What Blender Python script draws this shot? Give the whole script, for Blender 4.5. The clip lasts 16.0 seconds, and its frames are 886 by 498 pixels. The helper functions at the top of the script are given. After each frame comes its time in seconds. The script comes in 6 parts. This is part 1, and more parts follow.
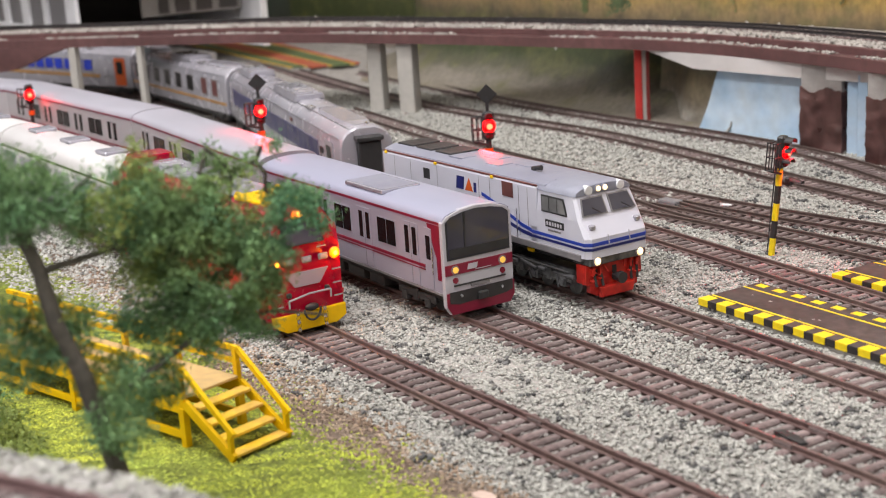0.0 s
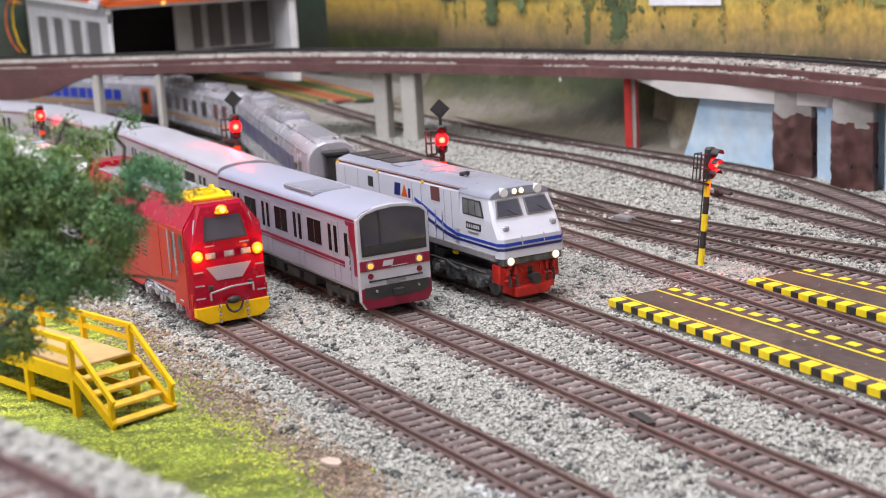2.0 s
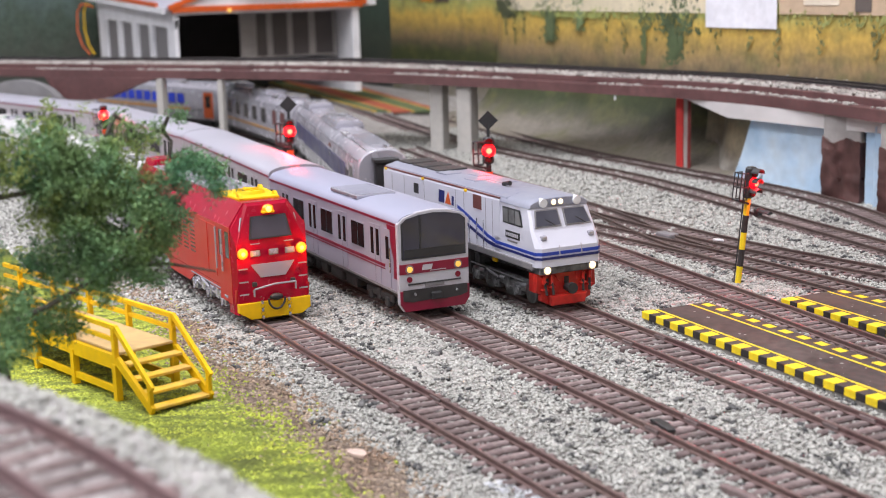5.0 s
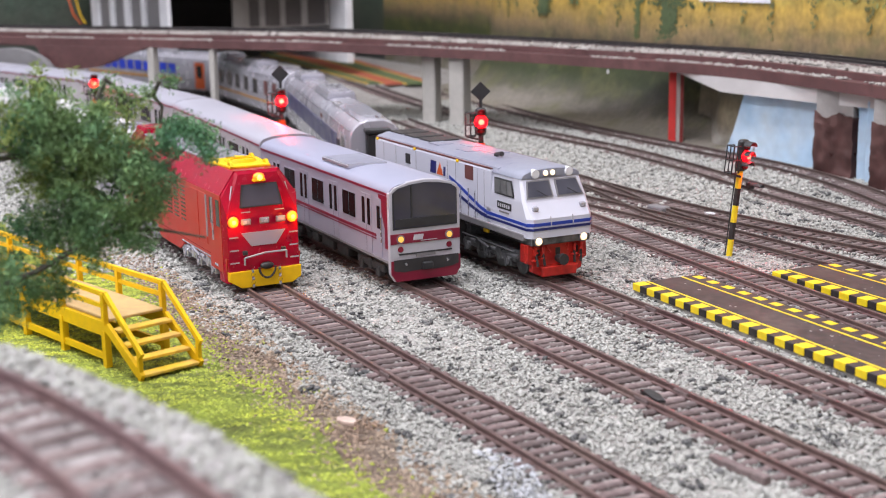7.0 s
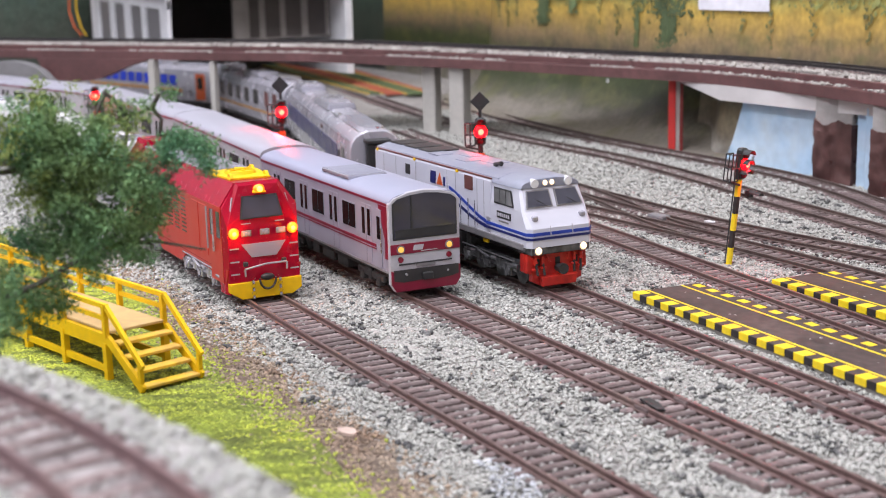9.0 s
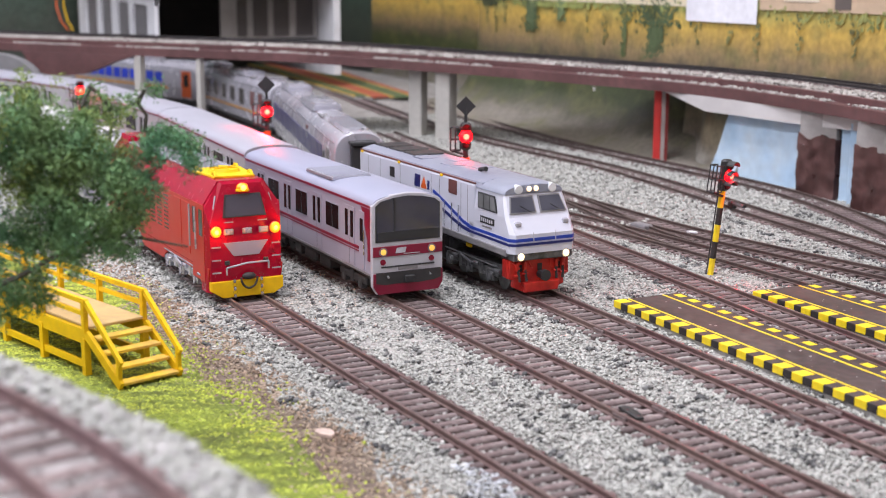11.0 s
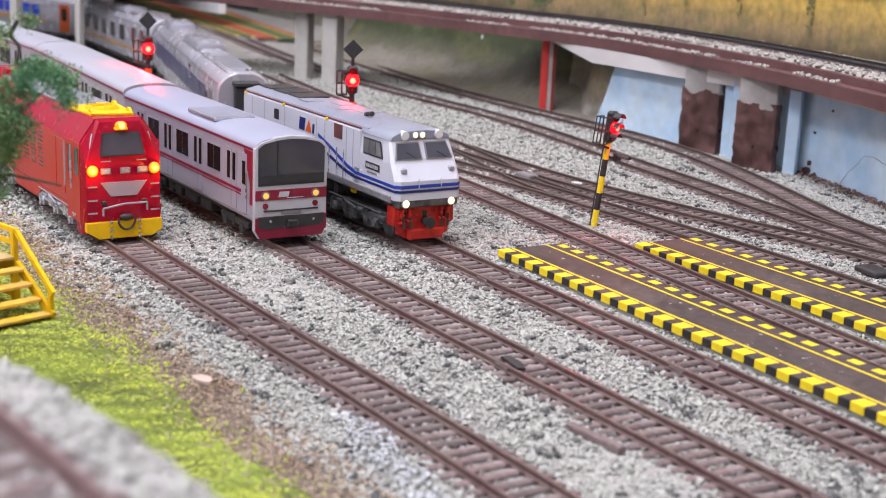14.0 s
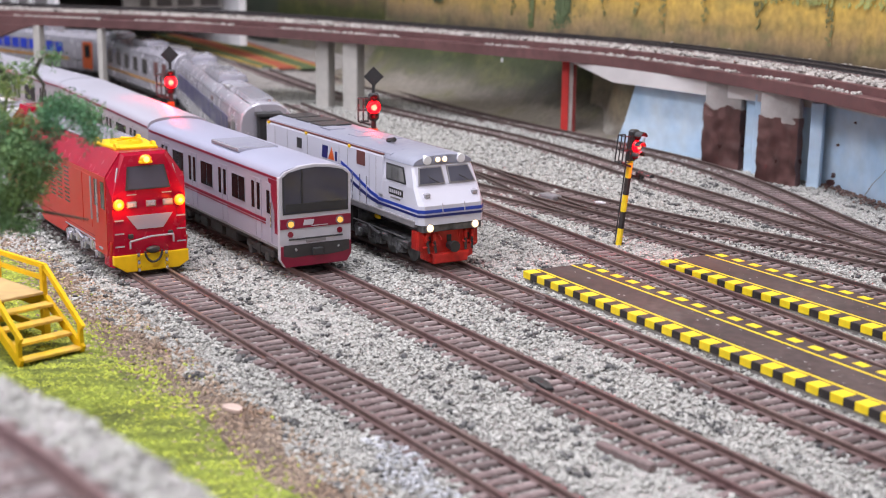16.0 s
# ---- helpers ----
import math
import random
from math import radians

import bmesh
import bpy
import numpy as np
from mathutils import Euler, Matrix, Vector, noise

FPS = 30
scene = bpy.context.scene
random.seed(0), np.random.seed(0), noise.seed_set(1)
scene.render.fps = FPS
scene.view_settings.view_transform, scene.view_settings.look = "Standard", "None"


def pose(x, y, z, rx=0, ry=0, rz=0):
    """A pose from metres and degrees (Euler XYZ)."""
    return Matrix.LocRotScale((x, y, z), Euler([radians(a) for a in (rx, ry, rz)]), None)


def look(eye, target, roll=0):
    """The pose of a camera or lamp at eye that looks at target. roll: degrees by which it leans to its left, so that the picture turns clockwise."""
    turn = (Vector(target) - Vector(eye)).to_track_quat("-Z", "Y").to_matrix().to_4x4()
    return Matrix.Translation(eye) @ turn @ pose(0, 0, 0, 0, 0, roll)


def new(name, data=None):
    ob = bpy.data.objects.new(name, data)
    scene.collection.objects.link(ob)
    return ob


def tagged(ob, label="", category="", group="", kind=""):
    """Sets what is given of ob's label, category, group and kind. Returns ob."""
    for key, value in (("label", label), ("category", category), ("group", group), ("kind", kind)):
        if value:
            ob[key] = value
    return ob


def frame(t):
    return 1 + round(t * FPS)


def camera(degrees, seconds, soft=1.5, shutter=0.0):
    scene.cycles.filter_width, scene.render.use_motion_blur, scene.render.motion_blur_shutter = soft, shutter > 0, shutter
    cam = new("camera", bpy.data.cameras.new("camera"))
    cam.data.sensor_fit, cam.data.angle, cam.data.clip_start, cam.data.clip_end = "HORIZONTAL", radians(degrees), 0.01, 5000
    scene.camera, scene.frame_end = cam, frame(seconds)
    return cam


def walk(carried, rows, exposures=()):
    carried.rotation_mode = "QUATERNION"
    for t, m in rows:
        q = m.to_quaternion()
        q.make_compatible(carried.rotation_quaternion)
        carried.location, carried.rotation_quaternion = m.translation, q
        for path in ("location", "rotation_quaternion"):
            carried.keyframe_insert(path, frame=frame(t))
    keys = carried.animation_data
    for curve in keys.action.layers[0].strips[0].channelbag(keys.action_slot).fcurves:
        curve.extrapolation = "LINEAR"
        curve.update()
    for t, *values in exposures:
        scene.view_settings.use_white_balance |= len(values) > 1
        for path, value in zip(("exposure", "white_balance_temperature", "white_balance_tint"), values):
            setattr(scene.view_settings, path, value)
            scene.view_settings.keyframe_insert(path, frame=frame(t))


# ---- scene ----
cam = camera(36.185, 16.0, soft=1.05)
walk(cam, [
    (0, look((0.3955, -0.2062, 0.1540), (0.02696, 0.02619, 0.04163), -3.70)),
    (0.5, look((0.4028, -0.1809, 0.1306), (0.03209, 0.05005, 0.02217), -3.65)),
    (1, look((0.4029, -0.1707, 0.1265), (0.02704, 0.05375, 0.02223), -3.60)),
    (1.5, look((0.4187, -0.1653, 0.1353), (0.03740, 0.05227, 0.03664), -3.55)),
    (2, look((0.4465, -0.1651, 0.1342), (0.06088, 0.04699, 0.04057), -3.35)),
    (2.5, look((0.4539, -0.1633, 0.1337), (0.06442, 0.04455, 0.04630), -3.19)),
    (3, look((0.4583, -0.1663, 0.1316), (0.06524, 0.03693, 0.04965), -3.10)),
    (3.5, look((0.4597, -0.1670, 0.1316), (0.06424, 0.03240, 0.05180), -2.90)),
    (4, look((0.4595, -0.1655, 0.1318), (0.06273, 0.03076, 0.05074), -2.54)),
    (4.5, look((0.4614, -0.1639, 0.1324), (0.06478, 0.03121, 0.04820), -2.05)),
    (7, look((0.4606, -0.1636, 0.1301), (0.06747, 0.03342, 0.03451), -1.02)),
    (7.5, look((0.4608, -0.1634, 0.1301), (0.06769, 0.03340, 0.03415), -1.15)),
    (8, look((0.4605, -0.1631, 0.1301), (0.06732, 0.03381, 0.03448), -1.24)),
    (8.5, look((0.4609, -0.1630, 0.1300), (0.06741, 0.03371, 0.03559), -1.34)),
    (9, look((0.4620, -0.1633, 0.1307), (0.06797, 0.03342, 0.03809), -1.40)),
    (11.5, look((0.4612, -0.1633, 0.1300), (0.07221, 0.04195, 0.03473), 1.24)),
    (12, look((0.4556, -0.1655, 0.1273), (0.07140, 0.04511, 0.02460), 2.42)),
    (12.5, look((0.4557, -0.1644, 0.1278), (0.07693, 0.05334, 0.01987), 3.36)),
    (13, look((0.4522, -0.1655, 0.1256), (0.07961, 0.06022, 0.01265), 3.85)),
    (13.5, look((0.4515, -0.1623, 0.1260), (0.08327, 0.06962, 0.01162), 3.49)),
    (14, look((0.4565, -0.1609, 0.1291), (0.08761, 0.07333, 0.02154), 2.55)),
    (14.5, look((0.4578, -0.1619, 0.1295), (0.08706, 0.07050, 0.02448), 1.54)),
    (15, look((0.4579, -0.1616, 0.1294), (0.08459, 0.06810, 0.02742), 0.84)),
    (15.5, look((0.4573, -0.1617, 0.1287), (0.08216, 0.06593, 0.02898), 0.62)),
    (16, look((0.4581, -0.1612, 0.1291), (0.08293, 0.06631, 0.02918), 0.62)),
], [(0, -0.28, 6950, 10), (0.5, -0.19, 6800, 11), (1, -0.1, 6800, 11), (1.5, -0.11, 6700, 11), (2, -0.12, 6500, 11), (4.5, -0.12, 6450, 12), (7, -0.12, 6350, 13), (12, -0.12, 6300, 14), (16, -0.13, 6350, 15)])
cam.data.dof.use_dof, cam.data.dof.focus_distance, cam.data.dof.aperture_fstop = True, 0.54, 22

# ---- light ----
world = bpy.data.worlds.new("room_air")
scene.world = world
world.use_nodes = True
world.node_tree.nodes["Background"].inputs[0].default_value = (0.9, 0.93, 1.0, 1)
world.node_tree.nodes["Background"].inputs[1].default_value = 0.25


def unseen_overhead_lamp(x, y, sx, sy, watts, warm):
    lamp = bpy.data.lights.new("unseen_overhead_lamp", "AREA")
    lamp.shape, lamp.size, lamp.size_y, lamp.energy, lamp.color = "RECTANGLE", sx, sy, watts, warm
    ob = new("unseen_overhead_lamp", lamp)
    ob.matrix_world = pose(x, y, 1.38)
    return ob


unseen_overhead_lamp(0.05, -0.1, 1.4, 0.5, 33.5, (0.94, 0.94, 0.98))
# added front fill, out of view, for the blue wall and train sides
unseen_overhead_lamp(0.35, -1.22, 2.2, 0.3, 36, (0.94, 0.945, 0.99))

# ---- helpers: all meshes are drawn in millimetres ----
MM = 0.001


def catmull(points, step):
    """A smooth line through 2D points, sampled about every step."""
    p = [np.array(q, float) for q in points]
    p = [2 * p[0] - p[1]] + p + [2 * p[-1] - p[-2]]
    out = []
    for a, b, c, d in zip(p, p[1:], p[2:], p[3:]):
        n = max(1, int(np.linalg.norm(c - b) / step))
        for t in np.arange(n) / n:
            out.append(0.5 * (2 * b + (c - a) * t + (2 * a - 5 * b + 4 * c - d) * t * t + (3 * b - a - 3 * c + d) * t ** 3))
    out.append(p[-2])
    return np.array(out)


def even(line, step):
    """The line sampled again at even steps: places and headings."""
    d = np.r_[0, np.cumsum(np.hypot(*np.diff(line, axis=0).T))]
    s = np.arange(0, d[-1], step)
    xy = np.stack([np.interp(s, d, line[:, 0]), np.interp(s, d, line[:, 1])], 1)
    g = np.gradient(xy, axis=0)
    return xy, np.arctan2(g[:, 1], g[:, 0])


def offset(line, d):
    g = np.gradient(line, axis=0)
    g /= np.hypot(*g.T)[:, None]
    return line + np.stack([-g[:, 1], g[:, 0]], 1) * d


def box(bm, x0, x1, y0, y1, z0, z1, bevel=0.0, seg=1):
    made = bmesh.ops.create_cube(bm, size=1.0, matrix=Matrix.Translation(((x0 + x1) / 2, (y0 + y1) / 2, (z0 + z1) / 2)) @ Matrix.Diagonal((abs(x1 - x0), abs(y1 - y0), abs(z1 - z0), 1)))
    if bevel:
        edges = list({e for v in made["verts"] for e in v.link_edges})
        bmesh.ops.bevel(bm, geom=edges, offset=bevel, segments=seg, affect="EDGES", profile=0.5)
    return bm


def rod(bm, a, b, r0, r1=None, n=8):
    a, b = Vector(a), Vector(b)
    m = Matrix.Translation((a + b) / 2) @ (b - a).to_track_quat("Z", "Y").to_matrix().to_4x4()
    bmesh.ops.create_cone(bm, cap_ends=True, segments=n, radius1=r0, radius2=r0 if r1 is None else r1, depth=(b - a).length, matrix=m)
    return bm


def ball(bm, c, r, n=10, scale=(1, 1, 1)):
    bmesh.ops.create_uvsphere(bm, u_segments=n, v_segments=max(4, n // 2 + 1), radius=r, matrix=Matrix.Translation(c) @ Matrix.Diagonal((*scale, 1)))
    return bm


def beam(bm, a, b, w, h):
    """A bar of rectangular section from a to b; h is its upright measure."""
    a, b = Vector(a), Vector(b)
    d = (b - a).normalized()
    side = d.cross(Vector((0, 0, 1)))
    side = side.normalized() if side.length > 1e-4 else Vector((0, 1, 0))
    up = side.cross(d).normalized()
    vs = [bm.verts.new(p + side * (sx * w / 2) + up * (sz * h / 2)) for p in (a, b) for sx, sz in ((-1, -1), (1, -1), (1, 1), (-1, 1))]
    for q in ((0, 1, 2, 3), (7, 6, 5, 4), (0, 4, 5, 1), (1, 5, 6, 2), (2, 6, 7, 3), (3, 7, 4, 0)):
        bm.faces.new([vs[i] for i in q])
    bmesh.ops.recalc_face_normals(bm, faces=bm.faces)
    return bm


def prism(bm, outline, axis, a, b, bevel=0.0):
    """A flat outline of two coordinates, drawn out along the third axis from a to b."""
    def at(p, t):
        return {"x": (t, p[0], p[1]), "y": (p[0], t, p[1]), "z": (p[0], p[1], t)}[axis]
    lo = [bm.verts.new(at(p, a)) for p in outline]
    hi = [bm.verts.new(at(p, b)) for p in outline]
    n = len(outline)
    faces = [bm.faces.new(lo), bm.faces.new(hi)] + [bm.faces.new((lo[i], lo[(i + 1) % n], hi[(i + 1) % n], hi[i])) for i in range(n)]
    bmesh.ops.recalc_face_normals(bm, faces=faces)
    if bevel:
        edges = list({e for f in faces[:2] for e in f.edges})
        bmesh.ops.bevel(bm, geom=edges, offset=bevel, segments=2, affect="EDGES", profile=0.5)
    return bm


def loft(bm, rings, closed=True, caps=True):
    """Skin over rings of points, all of one length."""
    vs = [[bm.verts.new(p) for p in ring] for ring in rings]
    n = len(vs[0])
    made = []
    for r, s in zip(vs, vs[1:]):
        for i in range(n if closed else n - 1):
            made.append(bm.faces.new((r[i], r[(i + 1) % n], s[(i + 1) % n], s[i])))
    if caps and closed:
        made += [bm.faces.new(vs[0]), bm.faces.new(vs[-1])]
    bmesh.ops.recalc_face_normals(bm, faces=made)
    return bm


def sweep(bm, line, profile, closed=True, rise=None):
    """A profile of (sideways, height) carried along a 2D line; rise gives a height for each x."""
    g = np.gradient(line, axis=0)
    g /= np.hypot(*g.T)[:, None]
    return loft(bm, [[(x - gy * d, y + gx * d, z + (rise(x) if rise else 0.0)) for d, z in profile] for (x, y), (gx, gy) in zip(line, g)], closed)


def mesh_of(bm, name, material, smooth=None):
    for v in bm.verts:
        v.co *= MM
    me = bpy.data.meshes.new(name)
    bm.to_mesh(me)
    bm.free()
    me.materials.append(material)
    if smooth:
        me.set_sharp_from_angle(angle=radians(smooth)) if smooth < 180 else None
        me.polygons.foreach_set("use_smooth", [True] * len(me.polygons))
        if smooth < 180:
            me.set_sharp_from_angle(angle=radians(smooth))
    return me


def part(name, bm, material, parent=None, label="", at=(0, 0, 0), turn=0.0, smooth=None):
    ob = new(name, bm if isinstance(bm, bpy.types.Mesh) else mesh_of(bm, name, material, smooth))
    ob.parent = parent
    ob.matrix_local = pose(at[0] * MM, at[1] * MM, at[2] * MM, 0, 0, turn)
    return tagged(ob, label)


def thing(name, at, turn, label, category, group="", kind=""):
    ob = new(name)
    ob.empty_display_size = 0.01
    ob.matrix_world = pose(at[0] * MM, at[1] * MM, at[2] * MM, 0, 0, turn)
    return tagged(ob, label, category, group, kind)


# ---- materials ----
def material(name, color, rough=0.6, metal=0.0, vary=0.12, grain=400.0, bump=0.15, second=None, patch=40.0, object_random=0.0, island=0.0, emit=0.0, emit_color=None, coat=0.0, spec=0.5):
    """Paint, plastic, wood or stone: a colour that varies at two scales, with a fine relief."""
    m = bpy.data.materials.new(name)
    m.use_nodes = True
    t, b = m.node_tree, m.node_tree.nodes["Principled BSDF"]
    link = t.links.new
    co = t.nodes.new("ShaderNodeTexCoord").outputs["Object"]

    def noise_tex(scale, detail):
        n = t.nodes.new("ShaderNodeTexNoise")
        n.inputs["Scale"].default_value, n.inputs["Detail"].default_value = scale, detail
        link(co, n.inputs["Vector"])
        return n.outputs["Fac"]

    def mapped(value, lo, hi):
        r = t.nodes.new("ShaderNodeMapRange")
        r.inputs["From Min"].default_value, r.inputs["From Max"].default_value = 0.3, 0.7
        r.inputs["To Min"].default_value, r.inputs["To Max"].default_value = lo, hi
        link(value, r.inputs["Value"])
        return r.outputs["Result"]

    fine, broad = noise_tex(grain, 4), noise_tex(patch, 3)
    mix = t.nodes.new("ShaderNodeMix")
    mix.data_type = "RGBA"
    mix.inputs["A"].default_value = (*color, 1)
    mix.inputs["B"].default_value = (*(second or [c * 0.72 for c in color]), 1)
    link(mapped(broad, 0.0, 1.0 if second else 0.6), mix.inputs["Factor"])
    hsv = t.nodes.new("ShaderNodeHueSaturation")
    link(mix.outputs["Result"], hsv.inputs["Color"])
    value = mapped(fine, 1 - vary, 1 + vary)
    for on, socket in ((object_random, lambda: t.nodes.new("ShaderNodeObjectInfo").outputs["Random"]), (island, lambda: t.nodes.new("ShaderNodeNewGeometry").outputs["Random Per Island"])):
        if on:
            r = t.nodes.new("ShaderNodeMapRange")
            r.inputs["To Min"].default_value, r.inputs["To Max"].default_value = 1 - on, 1 + on
            link(socket(), r.inputs["Value"])
            mul = t.nodes.new("ShaderNodeMath")
            mul.operation = "MULTIPLY"
            link(value, mul.inputs[0])
            link(r.outputs["Result"], mul.inputs[1])
            value = mul.outputs[0]
    link(value, hsv.inputs["Value"])
    link(hsv.outputs["Color"], b.inputs["Base Color"])
    swing = min(0.1, 0.01 + 0.8 * vary)
    link(mapped(fine, max(0.03, rough - swing), min(1, rough + swing)), b.inputs["Roughness"])
    b.inputs["Metallic"].default_value = metal
    b.inputs["Specular IOR Level"].default_value = spec
    b.inputs["Coat Weight"].default_value = coat
    if bump:
        bp = t.nodes.new("ShaderNodeBump")
        bp.inputs["Strength"].default_value, bp.inputs["Distance"].default_value = bump, 0.0004
        link(fine, bp.inputs["Height"])
        link(bp.outputs["Normal"], b.inputs["Normal"])
    if emit:
        b.inputs["Emission Color"].default_value = (*(emit_color or color), 1)
        b.inputs["Emission Strength"].default_value = emit
    return m


M_ballast = material("ballast_gravel", (0.36, 0.34, 0.318), 0.95, vary=0.35, grain=600, bump=0.8, second=(0.25, 0.235, 0.225), patch=60)
M_sleeper = material("stained_sleepers", (0.115, 0.077, 0.075), 0.8, vary=0.3, grain=700, second=(0.2, 0.155, 0.15), patch=110, object_random=0.3)
M_rail = material("weathered_rail", (0.12, 0.066, 0.066), 0.42, metal=0.25, vary=0.2, grain=500, second=(0.17, 0.12, 0.105), patch=30)
M_white = material("white_plastic", (0.46, 0.445, 0.49), 0.33, vary=0.03, grain=300, bump=0.02, patch=30, second=(0.41, 0.4, 0.44))
M_red = material("orange_toned_red", (0.47, 0.018, 0.009), 0.34, vary=0.03, grain=120, bump=0.0, second=(0.42, 0.015, 0.01), patch=25, spec=0.3)
M_silver = material("silver_paint", (0.45, 0.44, 0.49), 0.26, metal=0.35, vary=0.02, grain=120, bump=0.0, second=(0.37, 0.36, 0.41), patch=30)
M_brown = material("brown_painted_board", (0.086, 0.038, 0.038), 0.55, vary=0.2, grain=200, bump=0.3, second=(0.125, 0.057, 0.056), patch=18)
M_yellow = material("yellow_paint", (0.8, 0.5, 0.004), 0.55, vary=0.08, grain=250, second=(0.7, 0.42, 0.004), patch=30, spec=0.25)
M_deck = material("brown_tarmac_board", (0.055, 0.039, 0.037), 0.8, vary=0.35, grain=300, second=(0.095, 0.072, 0.067), patch=22, spec=0.25)
M_black = material("black_plastic", (0.025, 0.025, 0.027), 0.5, vary=0.2, grain=400, bump=0.1)
M_wall = material("pale_wall", (0.6, 0.59, 0.58), 0.9, vary=0.05, grain=20, patch=2, second=(0.55, 0.54, 0.53))
M_grass = material("green_flock", (0.33, 0.4, 0.06), 0.95, vary=0.4, grain=700, bump=0.9, second=(0.17, 0.2, 0.06), patch=45)


def stone_material(name, ramp, rough=0.9):
    """Loose chippings: every piece takes its own grey from a ramp, with fine grain on it."""
    m = material(name, (0.4, 0.4, 0.4), rough, vary=0.18, grain=900, bump=0.35)
    t = m.node_tree
    hsv = next(n for n in t.nodes if n.type == "HUE_SAT")
    cr = t.nodes.new("ShaderNodeValToRGB")
    el = cr.color_ramp.elements
    while len(el) < len(ramp):
        el.new(0.5)
    for e, (p, c) in zip(el, ramp):
        e.position, e.color = p, (*c, 1)
    t.links.new(t.nodes.new("ShaderNodeNewGeometry").outputs["Random Per Island"], cr.inputs["Fac"])
    t.links.new(cr.outputs["Color"], hsv.inputs["Color"])
    return m


M_stone = stone_material("ballast_stones", [(0.0, (0.13, 0.128, 0.122)), (0.07, (0.19, 0.187, 0.178)), (0.14, (0.32, 0.32, 0.295)), (0.5, (0.4, 0.4, 0.37)), (0.9, (0.445, 0.44, 0.41)), (1.0, (0.49, 0.483, 0.458))])
M_bankstone = stone_material("bank_stones", [(0.0, (0.1, 0.085, 0.085)), (0.3, (0.22, 0.195, 0.195)), (0.7, (0.34, 0.32, 0.305)), (1.0, (0.46, 0.45, 0.43))])
# brown track stain, darkened further for the dimmer light between rails
M_trackstone = stone_material("track_ballast_stones", [(0.0, (0.08, 0.066, 0.062)), (0.2, (0.15, 0.13, 0.125)), (0.6, (0.25, 0.23, 0.215)), (1.0, (0.4, 0.38, 0.36))])
M_palestone = stone_material("pale_ballast_stones", [(0.0, (0.3, 0.31, 0.33)), (0.4, (0.46, 0.475, 0.505)), (1.0, (0.58, 0.59, 0.62))])
M_darkstone = stone_material("dark_ballast_stones", [(0.0, (0.05, 0.05, 0.052)), (0.6, (0.1, 0.1, 0.1)), (1.0, (0.2, 0.195, 0.19))])
# lead car: bluish roof sheen and shaded white sides, both put into the paint
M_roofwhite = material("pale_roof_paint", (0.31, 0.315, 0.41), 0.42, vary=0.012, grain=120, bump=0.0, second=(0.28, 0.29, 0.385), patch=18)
M_emuside = material("dimmed_body_paint", (0.315, 0.3, 0.365), 0.34, vary=0.02, grain=200, bump=0.015, second=(0.28, 0.262, 0.325), patch=20)
# trailing cars: the same white, coloured warmer for the red signal's glow
M_carwhite = material("signal_warmed_body_paint", (0.42, 0.4, 0.425), 0.36, vary=0.02, grain=200, bump=0.0, second=(0.38, 0.355, 0.38), patch=20)
M_carroof = material("signal_lit_roof_paint", (0.365, 0.36, 0.42), 0.42, vary=0.012, grain=120, bump=0.0, second=(0.335, 0.33, 0.385), patch=18)
M_wagon = material("white_wagon_paint", (0.6, 0.59, 0.6), 0.4, vary=0.03, grain=200, bump=0.0, second=(0.54, 0.53, 0.54), patch=24)
M_maroon = material("crimson_stripe", (0.21, 0.006, 0.03), 0.36, vary=0.06, grain=300, bump=0.02)
M_glass = material("dark_window_glass", (0.01, 0.009, 0.01), 0.16, vary=0.1, grain=120, bump=0.0, spec=0.2)
M_screen = material("smoked_windscreen", (0.04, 0.04, 0.056), 0.1, vary=0.08, grain=60, bump=0.0, second=(0.075, 0.075, 0.1), patch=30)
M_cabglass = material("grey_cab_glass", (0.13, 0.13, 0.135), 0.1, vary=0.2, grain=90, bump=0.0, second=(0.2, 0.2, 0.2), patch=120)
M_frame = material("dull_grey_frame", (0.2, 0.19, 0.2), 0.5, vary=0.12, grain=300, bump=0.1)
M_darkgrey = material("dark_grey_underframe", (0.018, 0.017, 0.018), 0.6, vary=0.3, grain=350, bump=0.2, second=(0.036, 0.033, 0.033), patch=60)
M_steel = material("bright_steel", (0.6, 0.6, 0.62), 0.25, metal=0.9, vary=0.1, grain=300, bump=0.05)
M_bogie = material("weathered_bogie_frame", (0.028, 0.028, 0.03), 0.4, metal=0.2, vary=0.35, grain=300, bump=0.3, second=(0.15, 0.15, 0.155), patch=260)
M_greyroof = material("slate_grey_roof", (0.24, 0.25, 0.31), 0.45, vary=0.1, grain=300, bump=0.1, second=(0.2, 0.2, 0.26), patch=30)
M_blue = material("royal_blue_stripe", (0.018, 0.05, 0.36), 0.4, vary=0.06, grain=300, bump=0.02)
M_navy = material("navy_stripe", (0.012, 0.018, 0.13), 0.4, vary=0.06, grain=300, bump=0.02)
M_locowhite = material("loco_white", (0.56, 0.56, 0.635), 0.3, vary=0.015, grain=200, bump=0.0, second=(0.51, 0.51, 0.59), patch=25)
M_pilotred = material("vermilion_pilot", (0.56, 0.022, 0.012), 0.42, vary=0.2, grain=400, bump=0.2, second=(0.34, 0.014, 0.012), patch=90)
M_orange = material("orange_paint", (0.62, 0.1, 0.012), 0.45, vary=0.08, grain=300, bump=0.05)
M_lampwhite = material("lit_headlamp", (1, 0.9, 0.7), 0.3, vary=0, bump=0, emit=1.1, emit_color=(1.0, 0.66, 0.26))
